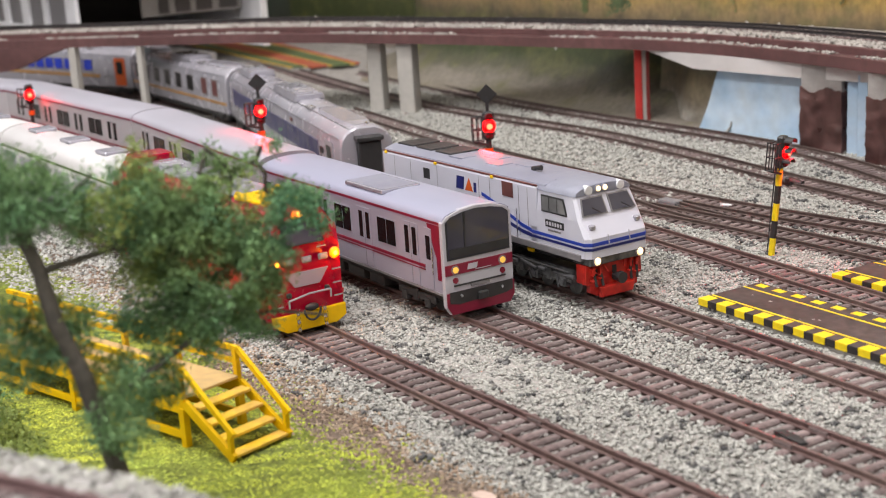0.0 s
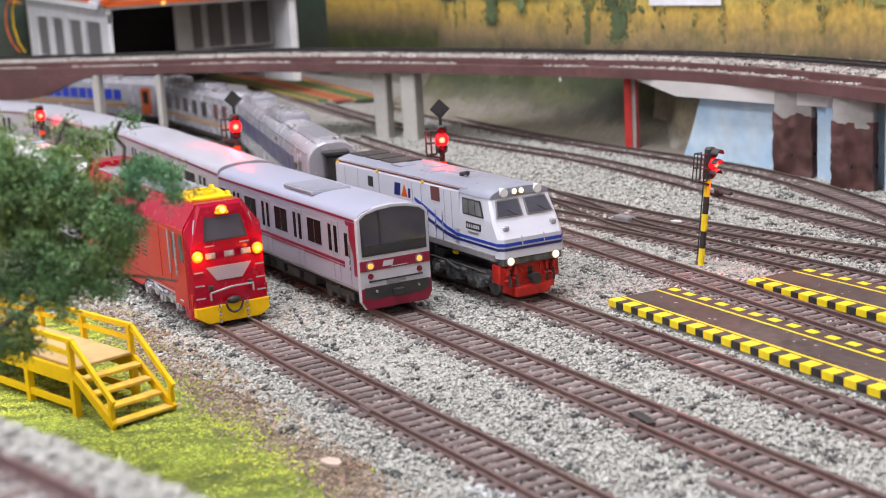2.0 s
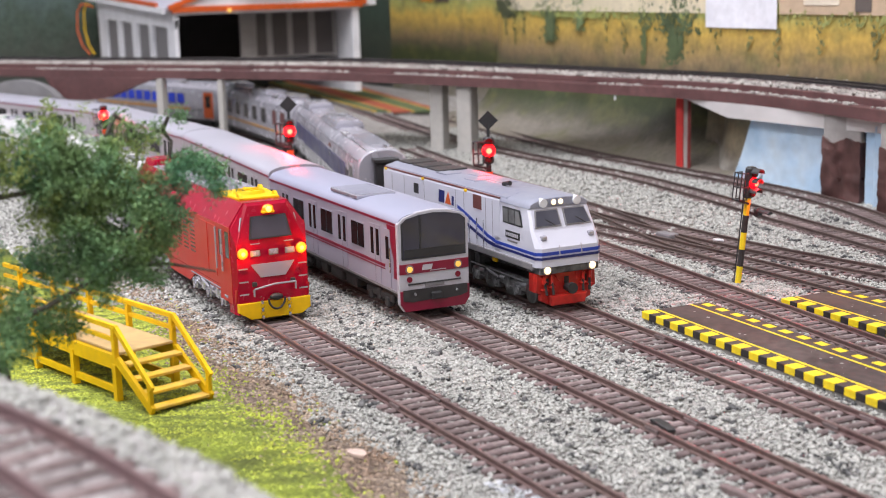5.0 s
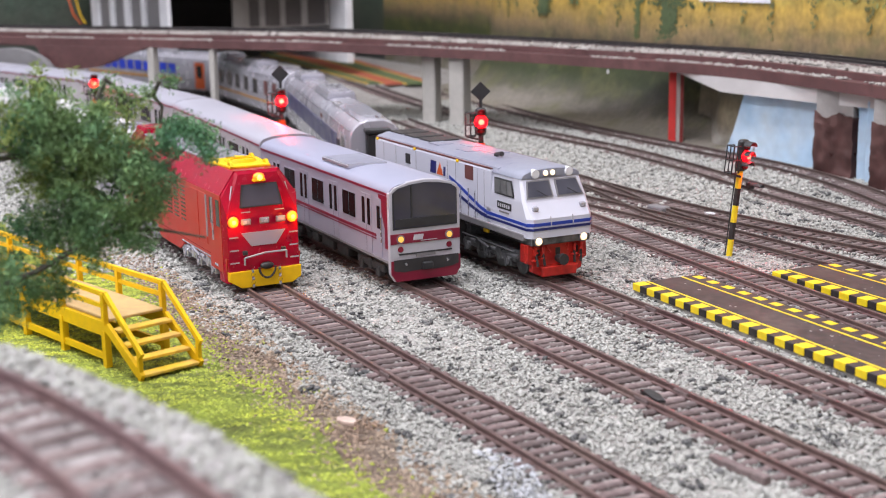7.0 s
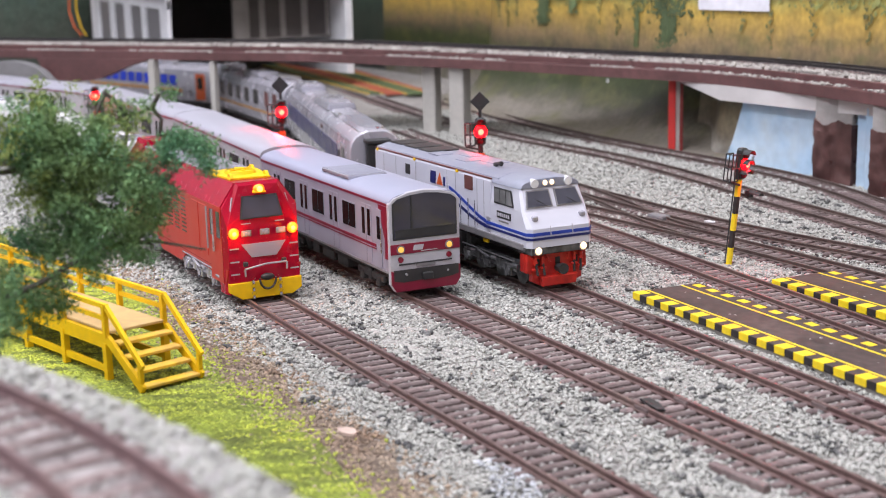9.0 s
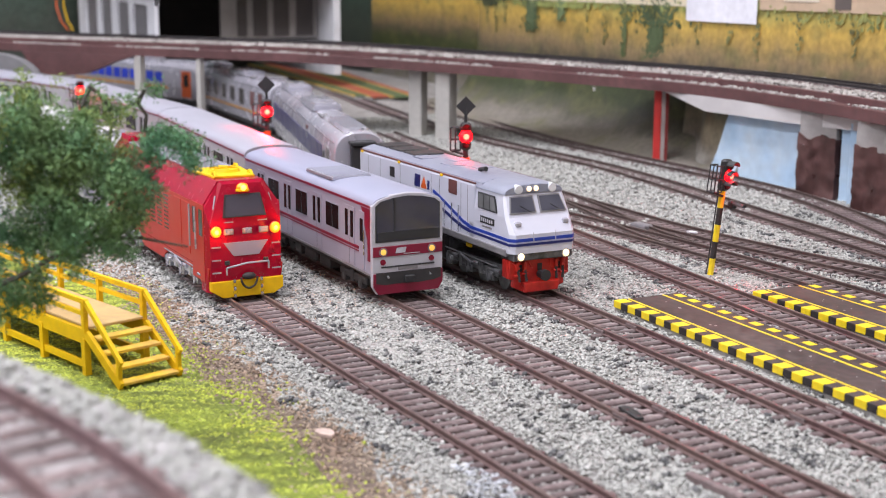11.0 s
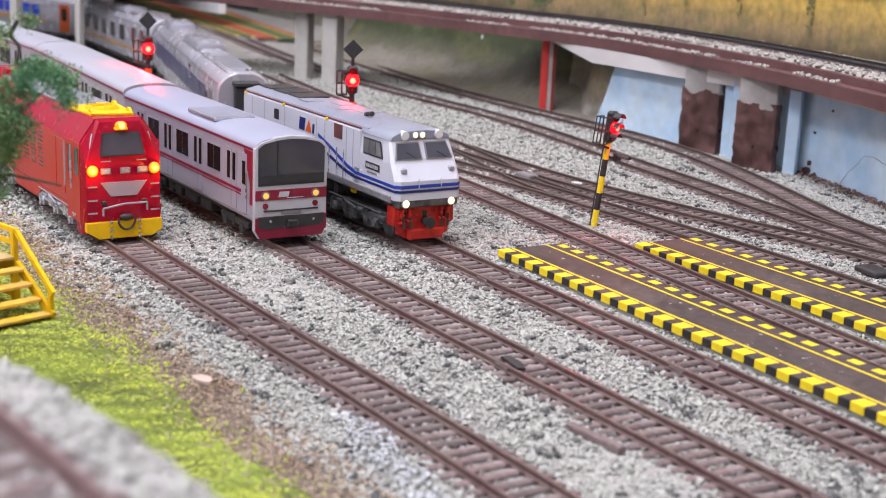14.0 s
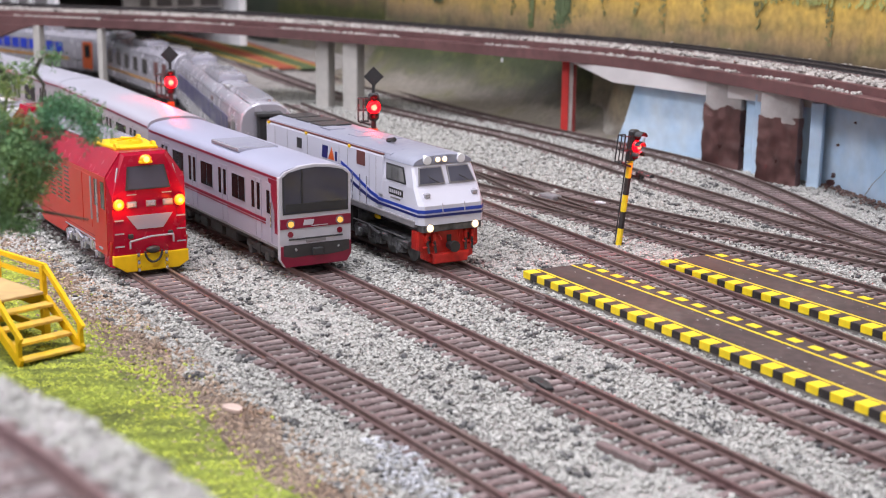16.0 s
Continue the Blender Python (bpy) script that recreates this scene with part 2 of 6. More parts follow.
M_dullsteel = material("dull_dark_steel", (0.17, 0.17, 0.18), 0.4, metal=0.4, vary=0.3, grain=300, bump=0.1, second=(0.08, 0.08, 0.085), patch=150)
M_darkrail = material("blackened_rail", (0.045, 0.04, 0.042), 0.45, metal=0.3, vary=0.2, grain=400)
M_farrail = material("dusty_dark_rail", (0.075, 0.052, 0.048), 0.5, metal=0.2, vary=0.2, grain=400, second=(0.12, 0.09, 0.08), patch=30)
M_lampyellow = material("lit_marker_lamp", (1, 0.62, 0.12), 0.3, vary=0, bump=0, emit=0.5, emit_color=(1.0, 0.5, 0.08))
M_lamporange = material("lit_orange_lamp", (1, 0.3, 0.02), 0.3, vary=0, bump=0, emit=1.6, emit_color=(1.0, 0.13, 0.002))
M_orangecore = material("lit_orange_core", (1, 0.6, 0.1), 0.3, vary=0, bump=0, emit=7, emit_color=(1.0, 0.42, 0.04))
M_lampred = material("lit_red_signal", (0.5, 0.005, 0.005), 0.3, vary=0, bump=0, emit=12, emit_color=(1.0, 0.0008, 0.002))
M_lampcore = material("lit_red_signal_core", (0.8, 0.3, 0.2), 0.3, vary=0, bump=0, emit=9, emit_color=(1.0, 0.07, 0.03))
# red raised in the colour for the glow an unlit lens catches
M_tail = material("reddened_unlit_lens", (0.1, 0.006, 0.01), 0.2, vary=0.05, bump=0)
M_silver2 = material("silver_roof_paint", (0.48, 0.475, 0.54), 0.24, metal=0.5, vary=0.02, grain=150, bump=0.0, second=(0.4, 0.395, 0.45), patch=30)
M_bluewin = material("blue_tinted_glass", (0.03, 0.03, 0.12), 0.35, vary=0.2, grain=120, bump=0.0, second=(0.07, 0.065, 0.14), patch=60, spec=0.25)
M_brightblue = material("bright_blue_blind", (0.03, 0.06, 0.5), 0.5, vary=0.2, grain=200, bump=0.0, spec=0.15)
M_bufwood = material("pale_plywood", (0.5, 0.345, 0.15), 0.7, vary=0.12, grain=300, bump=0.2, second=(0.43, 0.29, 0.125), patch=40)
M_soil = material("brown_soil", (0.2, 0.145, 0.11), 0.95, vary=0.3, grain=700, bump=0.6, second=(0.27, 0.21, 0.17), patch=60)
M_flock = material("yellow_green_flock", (0.47, 0.5, 0.06), 0.95, vary=0.2, grain=800, bump=0.4, second=(0.29, 0.36, 0.06), patch=30, island=0.3)
M_soilgrain = material("soil_crumbs", (0.25, 0.17, 0.12), 0.95, vary=0.2, grain=800, bump=0.4, second=(0.36, 0.29, 0.22), patch=60, island=0.4)
M_leaf = material("tree_foliage", (0.09, 0.22, 0.125), 0.9, vary=0.25, grain=500, bump=0.2, second=(0.2, 0.295, 0.115), patch=45, island=0.4, spec=0.2)
M_leafyellow = material("yellowing_foliage", (0.27, 0.33, 0.1), 0.9, vary=0.2, grain=500, bump=0.2, second=(0.16, 0.22, 0.07), patch=60, island=0.4, spec=0.2)
M_bark = material("dark_bark", (0.055, 0.05, 0.042), 0.9, vary=0.3, grain=500, bump=0.6, second=(0.09, 0.08, 0.065), patch=80)
M_bluewall = material("pale_blue_wall", (0.36, 0.54, 0.73), 0.75, vary=0.09, grain=120, bump=0.15, second=(0.56, 0.67, 0.76), patch=38)
M_rust = material("flaking_rust_brown", (0.045, 0.017, 0.016), 0.36, vary=0.35, grain=110, bump=1.0, second=(0.105, 0.055, 0.05), patch=60)
M_concrete = material("grey_concrete", (0.33, 0.315, 0.305), 0.85, vary=0.12, grain=250, bump=0.25, second=(0.26, 0.245, 0.235), patch=30)
M_pillar = material("painted_pillar", (0.4, 0.385, 0.36), 0.8, vary=0.06, grain=200, bump=0.15, second=(0.45, 0.43, 0.4), patch=25)
M_postred = material("red_post_paint", (0.55, 0.03, 0.025), 0.6, vary=0.1, grain=200, bump=0.1)
M_darkpost = material("dark_red_post_paint", (0.2, 0.022, 0.02), 0.6, vary=0.1, grain=200, bump=0.1)
M_viadust = material("viaduct_ballast", (0.42, 0.4, 0.37), 0.95, vary=0.3, grain=500, bump=0.6, second=(0.3, 0.28, 0.26), patch=70)
M_embank = material("pale_embankment_gravel", (0.38, 0.365, 0.355), 0.95, vary=0.3, grain=300, bump=0.8, second=(0.24, 0.225, 0.22), patch=85)
M_bankbed = material("stained_track_bed", (0.29, 0.265, 0.26), 0.95, vary=0.35, grain=350, bump=0.8, second=(0.15, 0.12, 0.12), patch=60)
M_shedwhite = material("white_shed_board", (0.74, 0.74, 0.77), 0.6, vary=0.04, grain=150, bump=0.06)
M_shedin = material("dark_shed_inside", (0.07, 0.06, 0.06), 0.5, vary=0.1, grain=100, bump=0.05)
M_yellowstripe = material("worn_yellow_stripe", (0.82, 0.62, 0.012), 0.5, vary=0.1, grain=500, bump=0.12, second=(0.74, 0.53, 0.015), patch=70)
M_blackstripe = material("worn_black_stripe", (0.022, 0.02, 0.02), 0.6, vary=0.3, grain=500, bump=0.15, second=(0.05, 0.042, 0.042), patch=70, spec=0.3)
M_green = material("dull_green_board", (0.07, 0.12, 0.045), 0.7, vary=0.2, grain=120, bump=0.1, second=(0.12, 0.15, 0.07), patch=40)
M_redboard = material("brick_red_board", (0.42, 0.085, 0.04), 0.75, vary=0.2, grain=120, bump=0.1, second=(0.33, 0.1, 0.06), patch=40)

M_ochre = material("ochre_stripe", (0.4, 0.2, 0.05), 0.5, vary=0.1, grain=300, bump=0.02)
M_oldmaroon = material("dull_maroon_panel", (0.11, 0.03, 0.03), 0.5, vary=0.15, grain=250, bump=0.08, second=(0.14, 0.05, 0.045), patch=50)
M_crimson = material("crimson_toned_red", (0.34, 0.001, 0.02), 0.24, vary=0.05, grain=300, bump=0.015, second=(0.29, 0.001, 0.022), patch=25, spec=0.32)
M_shedgrey = material("grey_shed_panel", (0.3, 0.28, 0.27), 0.7, vary=0.1, grain=100, bump=0.05)
M_wornbrown = material("worn_tan_wood", (0.5, 0.3, 0.08), 0.6, vary=0.2, grain=300, bump=0.2, second=(0.75, 0.48, 0.02), patch=90)

M_rearred = material("crimson_tail_lens", (0.2, 0.008, 0.025), 0.25, vary=0.05, bump=0)
M_shedroof = material("lavender_grey_shed_roof", (0.4, 0.4, 0.47), 0.6, vary=0.03, grain=60, bump=0.02, second=(0.35, 0.35, 0.42), patch=12)

M_soffit = material("dull_white_board", (0.58, 0.56, 0.56), 0.6, vary=0.06, grain=80, bump=0.05, second=(0.5, 0.48, 0.475), patch=20)

M_headcore = material("lit_headlamp_core", (1, 1, 0.9), 0.3, vary=0, bump=0, emit=2.4, emit_color=(1.0, 0.72, 0.38))
M_archgrey = material("dull_grey_portal", (0.2, 0.195, 0.2), 0.7, vary=0.1, grain=120, bump=0.1)

M_bankrail = material("polished_rail", (0.16, 0.1, 0.105), 0.4, metal=0.3, vary=0.15, grain=300, bump=0.1, second=(0.17, 0.105, 0.1), patch=40)

M_dullyellow = material("dull_yellow_board", (0.5, 0.34, 0.06), 0.7, vary=0.2, grain=120, bump=0.1, second=(0.4, 0.27, 0.08), patch=40)

# ---- the ground, the tracks ----
def scatter(name, mat, spots, size, label, category, squash=0.75, z=0.0, lift=None, parent=None):
    """Small angular stones at the given spots, joined into one mesh."""
    rng = np.random.default_rng(len(spots) + 7)
    n = len(spots)
    cube = np.array([(x, y, q) for x in (-1, 1) for y in (-1, 1) for q in (-1, 1)], float)
    quads = np.array([(0, 1, 3, 2), (4, 6, 7, 5), (0, 4, 5, 1), (2, 3, 7, 6), (0, 2, 6, 4), (1, 5, 7, 3)])
    r = size * rng.uniform(0.45, 1.1, (n, 1, 1)) * rng.choice([0.8, 1.0, 1.25], (n, 1, 1), p=[0.4, 0.45, 0.15])
    v = cube[None] * rng.uniform(0.35, 0.75, (n, 8, 3)) * r
    v[:, :, 2] *= squash
    a, b = rng.uniform(0, 2 * np.pi, (2, n, 1))
    b = (b - np.pi) * 0.22
    x, q = v[:, :, 0] * np.cos(b) - v[:, :, 2] * np.sin(b), v[:, :, 0] * np.sin(b) + v[:, :, 2] * np.cos(b)
    v = np.stack([x * np.cos(a) - v[:, :, 1] * np.sin(a), x * np.sin(a) + v[:, :, 1] * np.cos(a), q], -1)
    base = np.c_[spots, np.full(n, z) if lift is None else lift] + np.c_[np.zeros((n, 2)), rng.uniform(-0.15, 0.35, n) * size]
    v = ((v + base[:, None]) * MM).reshape(-1, 3)
    f = (quads[None] + 8 * np.arange(n)[:, None, None]).reshape(-1)
    me = bpy.data.meshes.new(name)
    me.vertices.add(len(v)), me.loops.add(len(f)), me.polygons.add(len(f) // 4)
    me.vertices.foreach_set("co", v.ravel())
    me.loops.foreach_set("vertex_index", f)
    me.polygons.foreach_set("loop_start", np.arange(0, len(f), 4))
    me.update(calc_edges=True)
    me.materials.append(mat)
    ob = new(name, me)
    ob.parent = parent
    return tagged(ob, label, category, kind="stuff") if label else tagged(ob, kind="stuff")


def rumple(x, y, scale, seed):
    """Smooth random heights, between about -1 and 1."""
    rng = np.random.default_rng(seed)
    out = 0
    for k in range(14):
        a, ph, s = rng.uniform(0, np.pi), rng.uniform(0, 6.28), rng.uniform(0.5, 2.2) / scale
        out = out + np.sin((x * np.cos(a) + y * np.sin(a)) * s + ph)
    return out / 5


gx, gy = np.arange(-1288, 640, 4.0), np.arange(-420, 560, 4.0)
X, Y = np.meshgrid(gx, gy, indexing="ij")
Z = -0.7 + 0.35 * rumple(X, Y, 3, 1) + 0.5 * rumple(X, Y, 25, 2)
ny = len(gy)
idx = np.arange(len(gx) * ny).reshape(len(gx), ny)
quads = np.stack([idx[:-1, :-1], idx[1:, :-1], idx[1:, 1:], idx[:-1, 1:]], -1).reshape(-1, 4)
me = bpy.data.meshes.new("ground")
me.from_pydata((np.stack([X, Y, Z], -1).reshape(-1, 3) * MM).tolist(), [], quads.tolist())
me.materials.append(M_ballast)
me.polygons.foreach_set("use_smooth", [True] * len(me.polygons))
ground = tagged(new("ground", me), "grey granite ballast covering the layout board", "ground", kind="structure")

board = thing("baseboard", (0, 0, 0), 0, "plain plywood board on legs carrying the layout", "table", kind="structure")
part("board", box(bmesh.new(), -1290, 640, -422, 558, -24, -4, 1), M_bufwood, board)
for x in (-1270, 620):
    for y in (-400, 536):
        part("leg", box(bmesh.new(), x - 18, x + 18, y - 18, y + 18, -800, -24.5, 2), M_bufwood, board)

RAIL_TOP, GAUGE = 2.6, 14.2
TRACKS = {
    "a": [(620, 16), (200, 12.5), (100, 10.1), (0, 7.9), (-100, 7.5), (-250, 6.5), (-420, 1.5), (-600, -18.5), (-760, -58.5)],
    "b": [(620, 63.5), (200, 64.7), (0, 64.9), (-140, 66.5), (-220, 72.5), (-310, 79), (-400, 81.5), (-500, 80.5), (-600, 71.5), (-700, 49.5), (-820, 11.5)],
    "c": [(620, 97.5), (200, 110.1), (100, 112.8), (0, 114.9), (-130, 117.1), (-206, 130.5), (-300, 158.5), (-440, 194.5), (-560, 214.5), (-680, 223.5), (-800, 216.5), (-920, 186.5), (-1020, 141.5)],
    "d": [(620, 133.5), (190, 169.7), (116, 176.2), (0, 186.5), (-140, 198.5), (-260, 206.5), (-420, 215.5)],
    "e": [(620, 196), (300, 222), (140, 230), (50, 231), (-43, 228), (-127, 221), (-220, 211)],
    "f": [(620, 340), (300, 308), (150, 285), (80, 275), (36, 267), (-27, 257), (-87, 252), (-138, 252), (-200, 254), (-320, 264), (-520, 292)],
    "g": [(620, 255), (200, 282), (72, 295), (9, 303), (-45, 311), (-100, 318), (-160, 328), (-230, 338), (-300, 343), (-440, 341), (-580, 352), (-760, 380), (-980, 420)],
    "h": [(150, 288), (70, 309), (30, 320), (-35, 345), (-100, 367), (-160, 380), (-230, 384), (-320, 384), (-430, 388), (-560, 402), (-720, 425)],
    "crossover": [(-40, 229), (-75, 231), (-110, 237), (-150, 246), (-190, 252.5)],
}
sleeper_bm = box(bmesh.new(), -1.4, 1.4, -11.8, 11.8, -1.5, 0.8, 0.5)
SLEEPER = mesh_of(sleeper_bm, "sleeper", M_sleeper)


def rail_profile(z0=0.6, z1=RAIL_TOP):
    return [(-1.1, z0), (1.1, z0), (1.1, z0 + 0.3), (0.3, z0 + 0.55), (0.3, z1 - 0.6), (0.55, z1 - 0.5), (0.55, z1 - 0.1), (0.4, z1), (-0.4, z1), (-0.55, z1 - 0.1), (-0.55, z1 - 0.5), (-0.3, z1 - 0.6), (-0.3, z0 + 0.55), (-1.1, z0 + 0.3)]


def build_track(points, label, z=0.0, sleepers=True, rail_mat=None, rise=None, pitch=5.6):
    line = catmull(points, 12)
    track = thing("track", (0, 0, z), 0, label, "track", kind="structure")
    for d in (-GAUGE / 2, GAUGE / 2):
        part("rail", sweep(bmesh.new(), offset(line, d), rail_profile(), rise=rise), rail_mat or M_rail, track, smooth=40)
    if sleepers:
        spots, heads = even(line, pitch)
        rng = np.random.default_rng(int(abs(points[0][1]) * 10))
        for (x, y), a in zip(spots, heads):
            part("sleeper", SLEEPER, None, track, at=(x, y, rng.uniform(-0.15, 0.1) + (rise(x) if rise else 0.0)), turn=math.degrees(a) + rng.uniform(-1.2, 1.2))
    return line


LINES = {}
for key, pts in TRACKS.items():
    LINES[key] = build_track(pts, "brown weathered rails on dark sleepers in grey ballast", sleepers=key != "crossover", rail_mat=M_farrail if key in ("e", "f", "g", "h", "crossover") else None)

# loose ballast: dense near, coarser and sparser far off
rng = np.random.default_rng(5)


def track_gap(p):
    """Each spot's distance from the nearest rail and from the nearest track's middle, and whether it lies between sleepers."""
    rail, mid, gap = np.full(len(p), 99.0), np.full(len(p), 99.0), np.zeros(len(p), bool)
    for key, line in LINES.items():
        inside = (p[:, 0] > line[:, 0].min()) & (p[:, 0] < line[:, 0].max())
        xs = line[::-1, 0]
        arc = np.r_[0, np.cumsum(np.hypot(*np.diff(line, axis=0).T))][::-1]
        off = p[:, 1] - np.interp(p[:, 0], xs, line[::-1, 1])
        slope = np.interp(p[:, 0], xs, np.gradient(line[:, 1], line[:, 0])[::-1])
        lean = np.sqrt(1 + slope ** 2)
        phase = (np.interp(p[:, 0], xs, arc) - off * slope / lean) % 5.6
        c = np.where(inside, np.abs(off) / lean, 99.0)
        if key != "crossover":
            gap = np.where(c < mid, (phase > 1.75) & (phase < 3.85), gap)
        mid = np.minimum(mid, c)
        rail = np.minimum(rail, np.abs(c - GAUGE / 2))
    return rail, mid, gap


def bed(x0, x1, y0, y1, n):
    return np.c_[rng.uniform(x0, x1, n), rng.uniform(y0, y1, n)]


near = bed(-110, 320, -32, 408, 205000)
rail, mid, gap = track_gap(near)
chance = rng.uniform(0, 1, len(near))
kept = (rail > 1.1) & ((mid > 12.4) | ((mid > 6.6) & (gap | (chance < 0.8))) | (gap & (chance < 0.8)) | (chance < 0.07))
near, near_mid = near[kept], mid[kept]
kept = (near[:, 1] > -24 + 6 * rumple(near[:, 0], near[:, 1], 12, 5)) & (near[:, 0] < 400 - near[:, 1] * 0.55)
near, near_mid = near[kept], near_mid[kept]
# between the rails the stones' colour holds both stain and lesser light
stained = near_mid < np.where(near[:, 1] > 195, 11.0, 7.5)
between = near[stained & ((near[:, 1] < 195) | (rng.uniform(0, 1, len(near)) < 0.5))]
scatter("track_ballast_stones", M_trackstone, between, 0.92, "brown-stained, dimmed chippings packed between the sleepers", "gravel", squash=0.55, lift=-0.35 + 0.3 * rumple(between[:, 0], between[:, 1], 2.4, 61))
near = near[~stained]
scatter("ballast_stones", M_stone, near, 0.92, "loose grey and dark ballast chippings between the tracks", "gravel", squash=0.55, lift=-0.2 + 0.35 * rumple(near[:, 0], near[:, 1], 2.4, 61))
clump = near[(rumple(near[:, 0], near[:, 1], 3.2, 62) > 0.55) & (rng.uniform(0, 1, len(near)) < 0.22)]
scatter("dark_ballast_stones", M_darkstone, clump, 1.3, "darker chippings gathered in small clumps in the ballast", "gravel", squash=0.6, z=0.1)
far = bed(-640, -105, -60, 400, 74000)
rail, mid, gap = track_gap(far)
chance = rng.uniform(0, 1, len(far))
far = far[(rail > 1.4) & ((mid > 6.6) | (gap & (chance < 0.6)) | (chance < 0.05))]
ash = near[(np.abs(near[:, 1] - np.interp(near[:, 0], [150, 180, 215, 240], [2, -3, -8, -10])) < 5.5 + 2.5 * rumple(near[:, 0], near[:, 1], 6, 71)) & (near[:, 0] > 158) & (near[:, 0] < 236) & (rng.uniform(0, 1, len(near)) < 0.6)]
scatter("pale_ballast_stones", M_palestone, ash, 0.85, "pale bluish chippings with glue dust beside the nearest track", "gravel", squash=0.55, z=0.35)
scatter("far_ballast_stones", M_stone, far, 1.38, "loose grey ballast round the curved tracks", "gravel")

# the strip of flock grass and bare soil beside the nearest track
gspots = bed(-160, 330, -105, -14, 150000)
edge = -35 + 5 * rumple(gspots[:, 0], gspots[:, 1], 14, 8) + rng.exponential(4.0, len(gspots)) - 5
thin = 0.2 + 0.6 * rumple(gspots[:, 0], gspots[:, 1], 11, 9) + 0.25 * rumple(gspots[:, 0], gspots[:, 1], 3.5, 19) + np.interp(gspots[:, 0], [30, 75, 110, 150, 200], [-0.4, -0.3, 0.2, 0.2, -0.1])
grass_spots = gspots[(gspots[:, 1] < edge) & (rng.uniform(0, 1, len(gspots)) > np.clip(thin, 0, 0.85))]
scatter("grass", M_flock, grass_spots, 0.66, "bright yellow-green flock grass beside the track", "grass", squash=0.9)
sspots = bed(-200, 340, -70, -14, 26000)
sspots = sspots[np.abs(sspots[:, 1] + 27 - 4 * rumple(sspots[:, 0], sspots[:, 1], 14, 8)) < 9 * rng.uniform(0.3, 1.3, len(sspots)) + rng.exponential(5, len(sspots))]
scatter("soil", M_soilgrain, sspots, 0.8, "bare brown soil between grass and ballast", "soil", squash=0.7)


def ribbon(name, y0, y1, z, mat, label, category, seed):
    xs = np.arange(-270, 372, 5.0)
    a = y0 + 4 * rumple(xs, xs * 0, 14, seed)
    b = y1 + 4 * rumple(xs, xs * 0 + 50, 14, seed + 1)
    bm = bmesh.new()
    rows = [[bm.verts.new((x, q, z + 0.25 * math.sin(x * 0.7 + q))) for q in np.linspace(lo, hi, 12)] for x, lo, hi in zip(xs, a, b)]
    for r, s in zip(rows, rows[1:]):
        for i in range(11):
            bm.faces.new((r[i], s[i], s[i + 1], r[i + 1]))
    bmesh.ops.solidify(bm, geom=bm.faces[:], thickness=1.2)
    return tagged(part(name, bm, mat), label, category, kind="structure")


ribbon("turf", -150, -34, 0.35, M_grass, "green turf under the flock grass", "turf", 21)
ribbon("bare_soil", -44, -20, 0.05, M_soil, "bare brown earth along the grass edge", "soil", 25)
stone = prism(bmesh.new(), [(-4.6, -0.6), (-2.2, -2.2), (1.6, -2.0), (4.9, -0.7), (3.4, 1.2), (0.4, 2.3), (-3.4, 1.7)], "z", -0.6, 0.7, 0.25)
for v in stone.verts:
    v.co.z += 0.08 * v.co.x
tagged(part("flat_stone", stone, material("pinkish_stone", (0.55, 0.42, 0.36), 0.9, vary=0.15, grain=400, bump=0.3), at=(120, -24.4, 0.6), turn=8), "flat pinkish stone lying at the ballast edge", "stone")

bar = box(bmesh.new(), -10.5, 10.5, -1.3, 1.3, -1.2, 1.1, 0.3)
for v in bar.verts:
    v.co.z += 0.03 * v.co.x + 0.1 * math.sin(v.co.x * 0.6)
tagged(part("buried_bar", bar, M_sleeper, at=(203.5, 48.4, 1.0), turn=3), "rusty brown strip half buried in the ballast", "scrap")
tagged(part("switch_plate", prism(bmesh.new(), [(-6, -1.6), (5.4, -2.0), (6.2, 0.2), (1, 1.6), (-5.4, 1.3)], "z", -0.3, 0.5, 0.15), M_darkgrey, at=(145.5, 63.6, 1.1), turn=-6), "flat dark plate lying between the rails", "scrap")
for key, x in (("a", 86), ("b", 141), ("b", 262), ("c", 172), ("c", 60)):
    line = LINES[key]
    i = int(np.argmin(np.abs(line[:, 0] - x)))
    turn = math.degrees(math.atan2(line[i - 1, 1] - line[i, 1], line[i - 1, 0] - line[i, 0]))
    for d in (-GAUGE / 2, GAUGE / 2):
        tagged(part("rail_joiner", box(bmesh.new(), -3.4, 3.4, -0.95, 0.95, 0.7, 2.1, 0.2), M_sleeper, at=(line[i, 0], line[i, 1] + d, 0), turn=turn), "rusty clip joining two rail ends", "rail joiner", group="rail joiners")

# ---- the near elevated line ----
fg = catmull([(-60, -345), (20, -262), (80, -208.5), (130, -174), (170, -152), (200, -138.8), (230, -128.5), (260, -121), (290, -115.9), (320, -113.2), (380, -110.5), (460, -109), (560, -108)], 8)
fg_c = offset(fg, -GAUGE / 2)
bm = sweep(bmesh.new(), fg_c, [(-34, -0.5), (-30, 55), (-20, 57.6), (0, 57.9), (17, 57.7), (21.5, 56.6), (24.5, 53.4), (26.5, 45), (28, -0.5)])
emb = thing("embankment", (0, 0, 0), 0, "raised embankment of pale grey gravel carrying a track", "embankment", kind="structure")
part("bank", bm, M_embank, emb, smooth=50)
xy, heads = even(fg_c, 0.55)
rng2 = np.random.default_rng(3)
pick = rng2.integers(0, len(xy), 24000)
side = rng2.uniform(-30, 25.6, len(pick))
sp = xy[pick] + np.stack([-np.sin(heads[pick]), np.cos(heads[pick])], 1) * side[:, None]
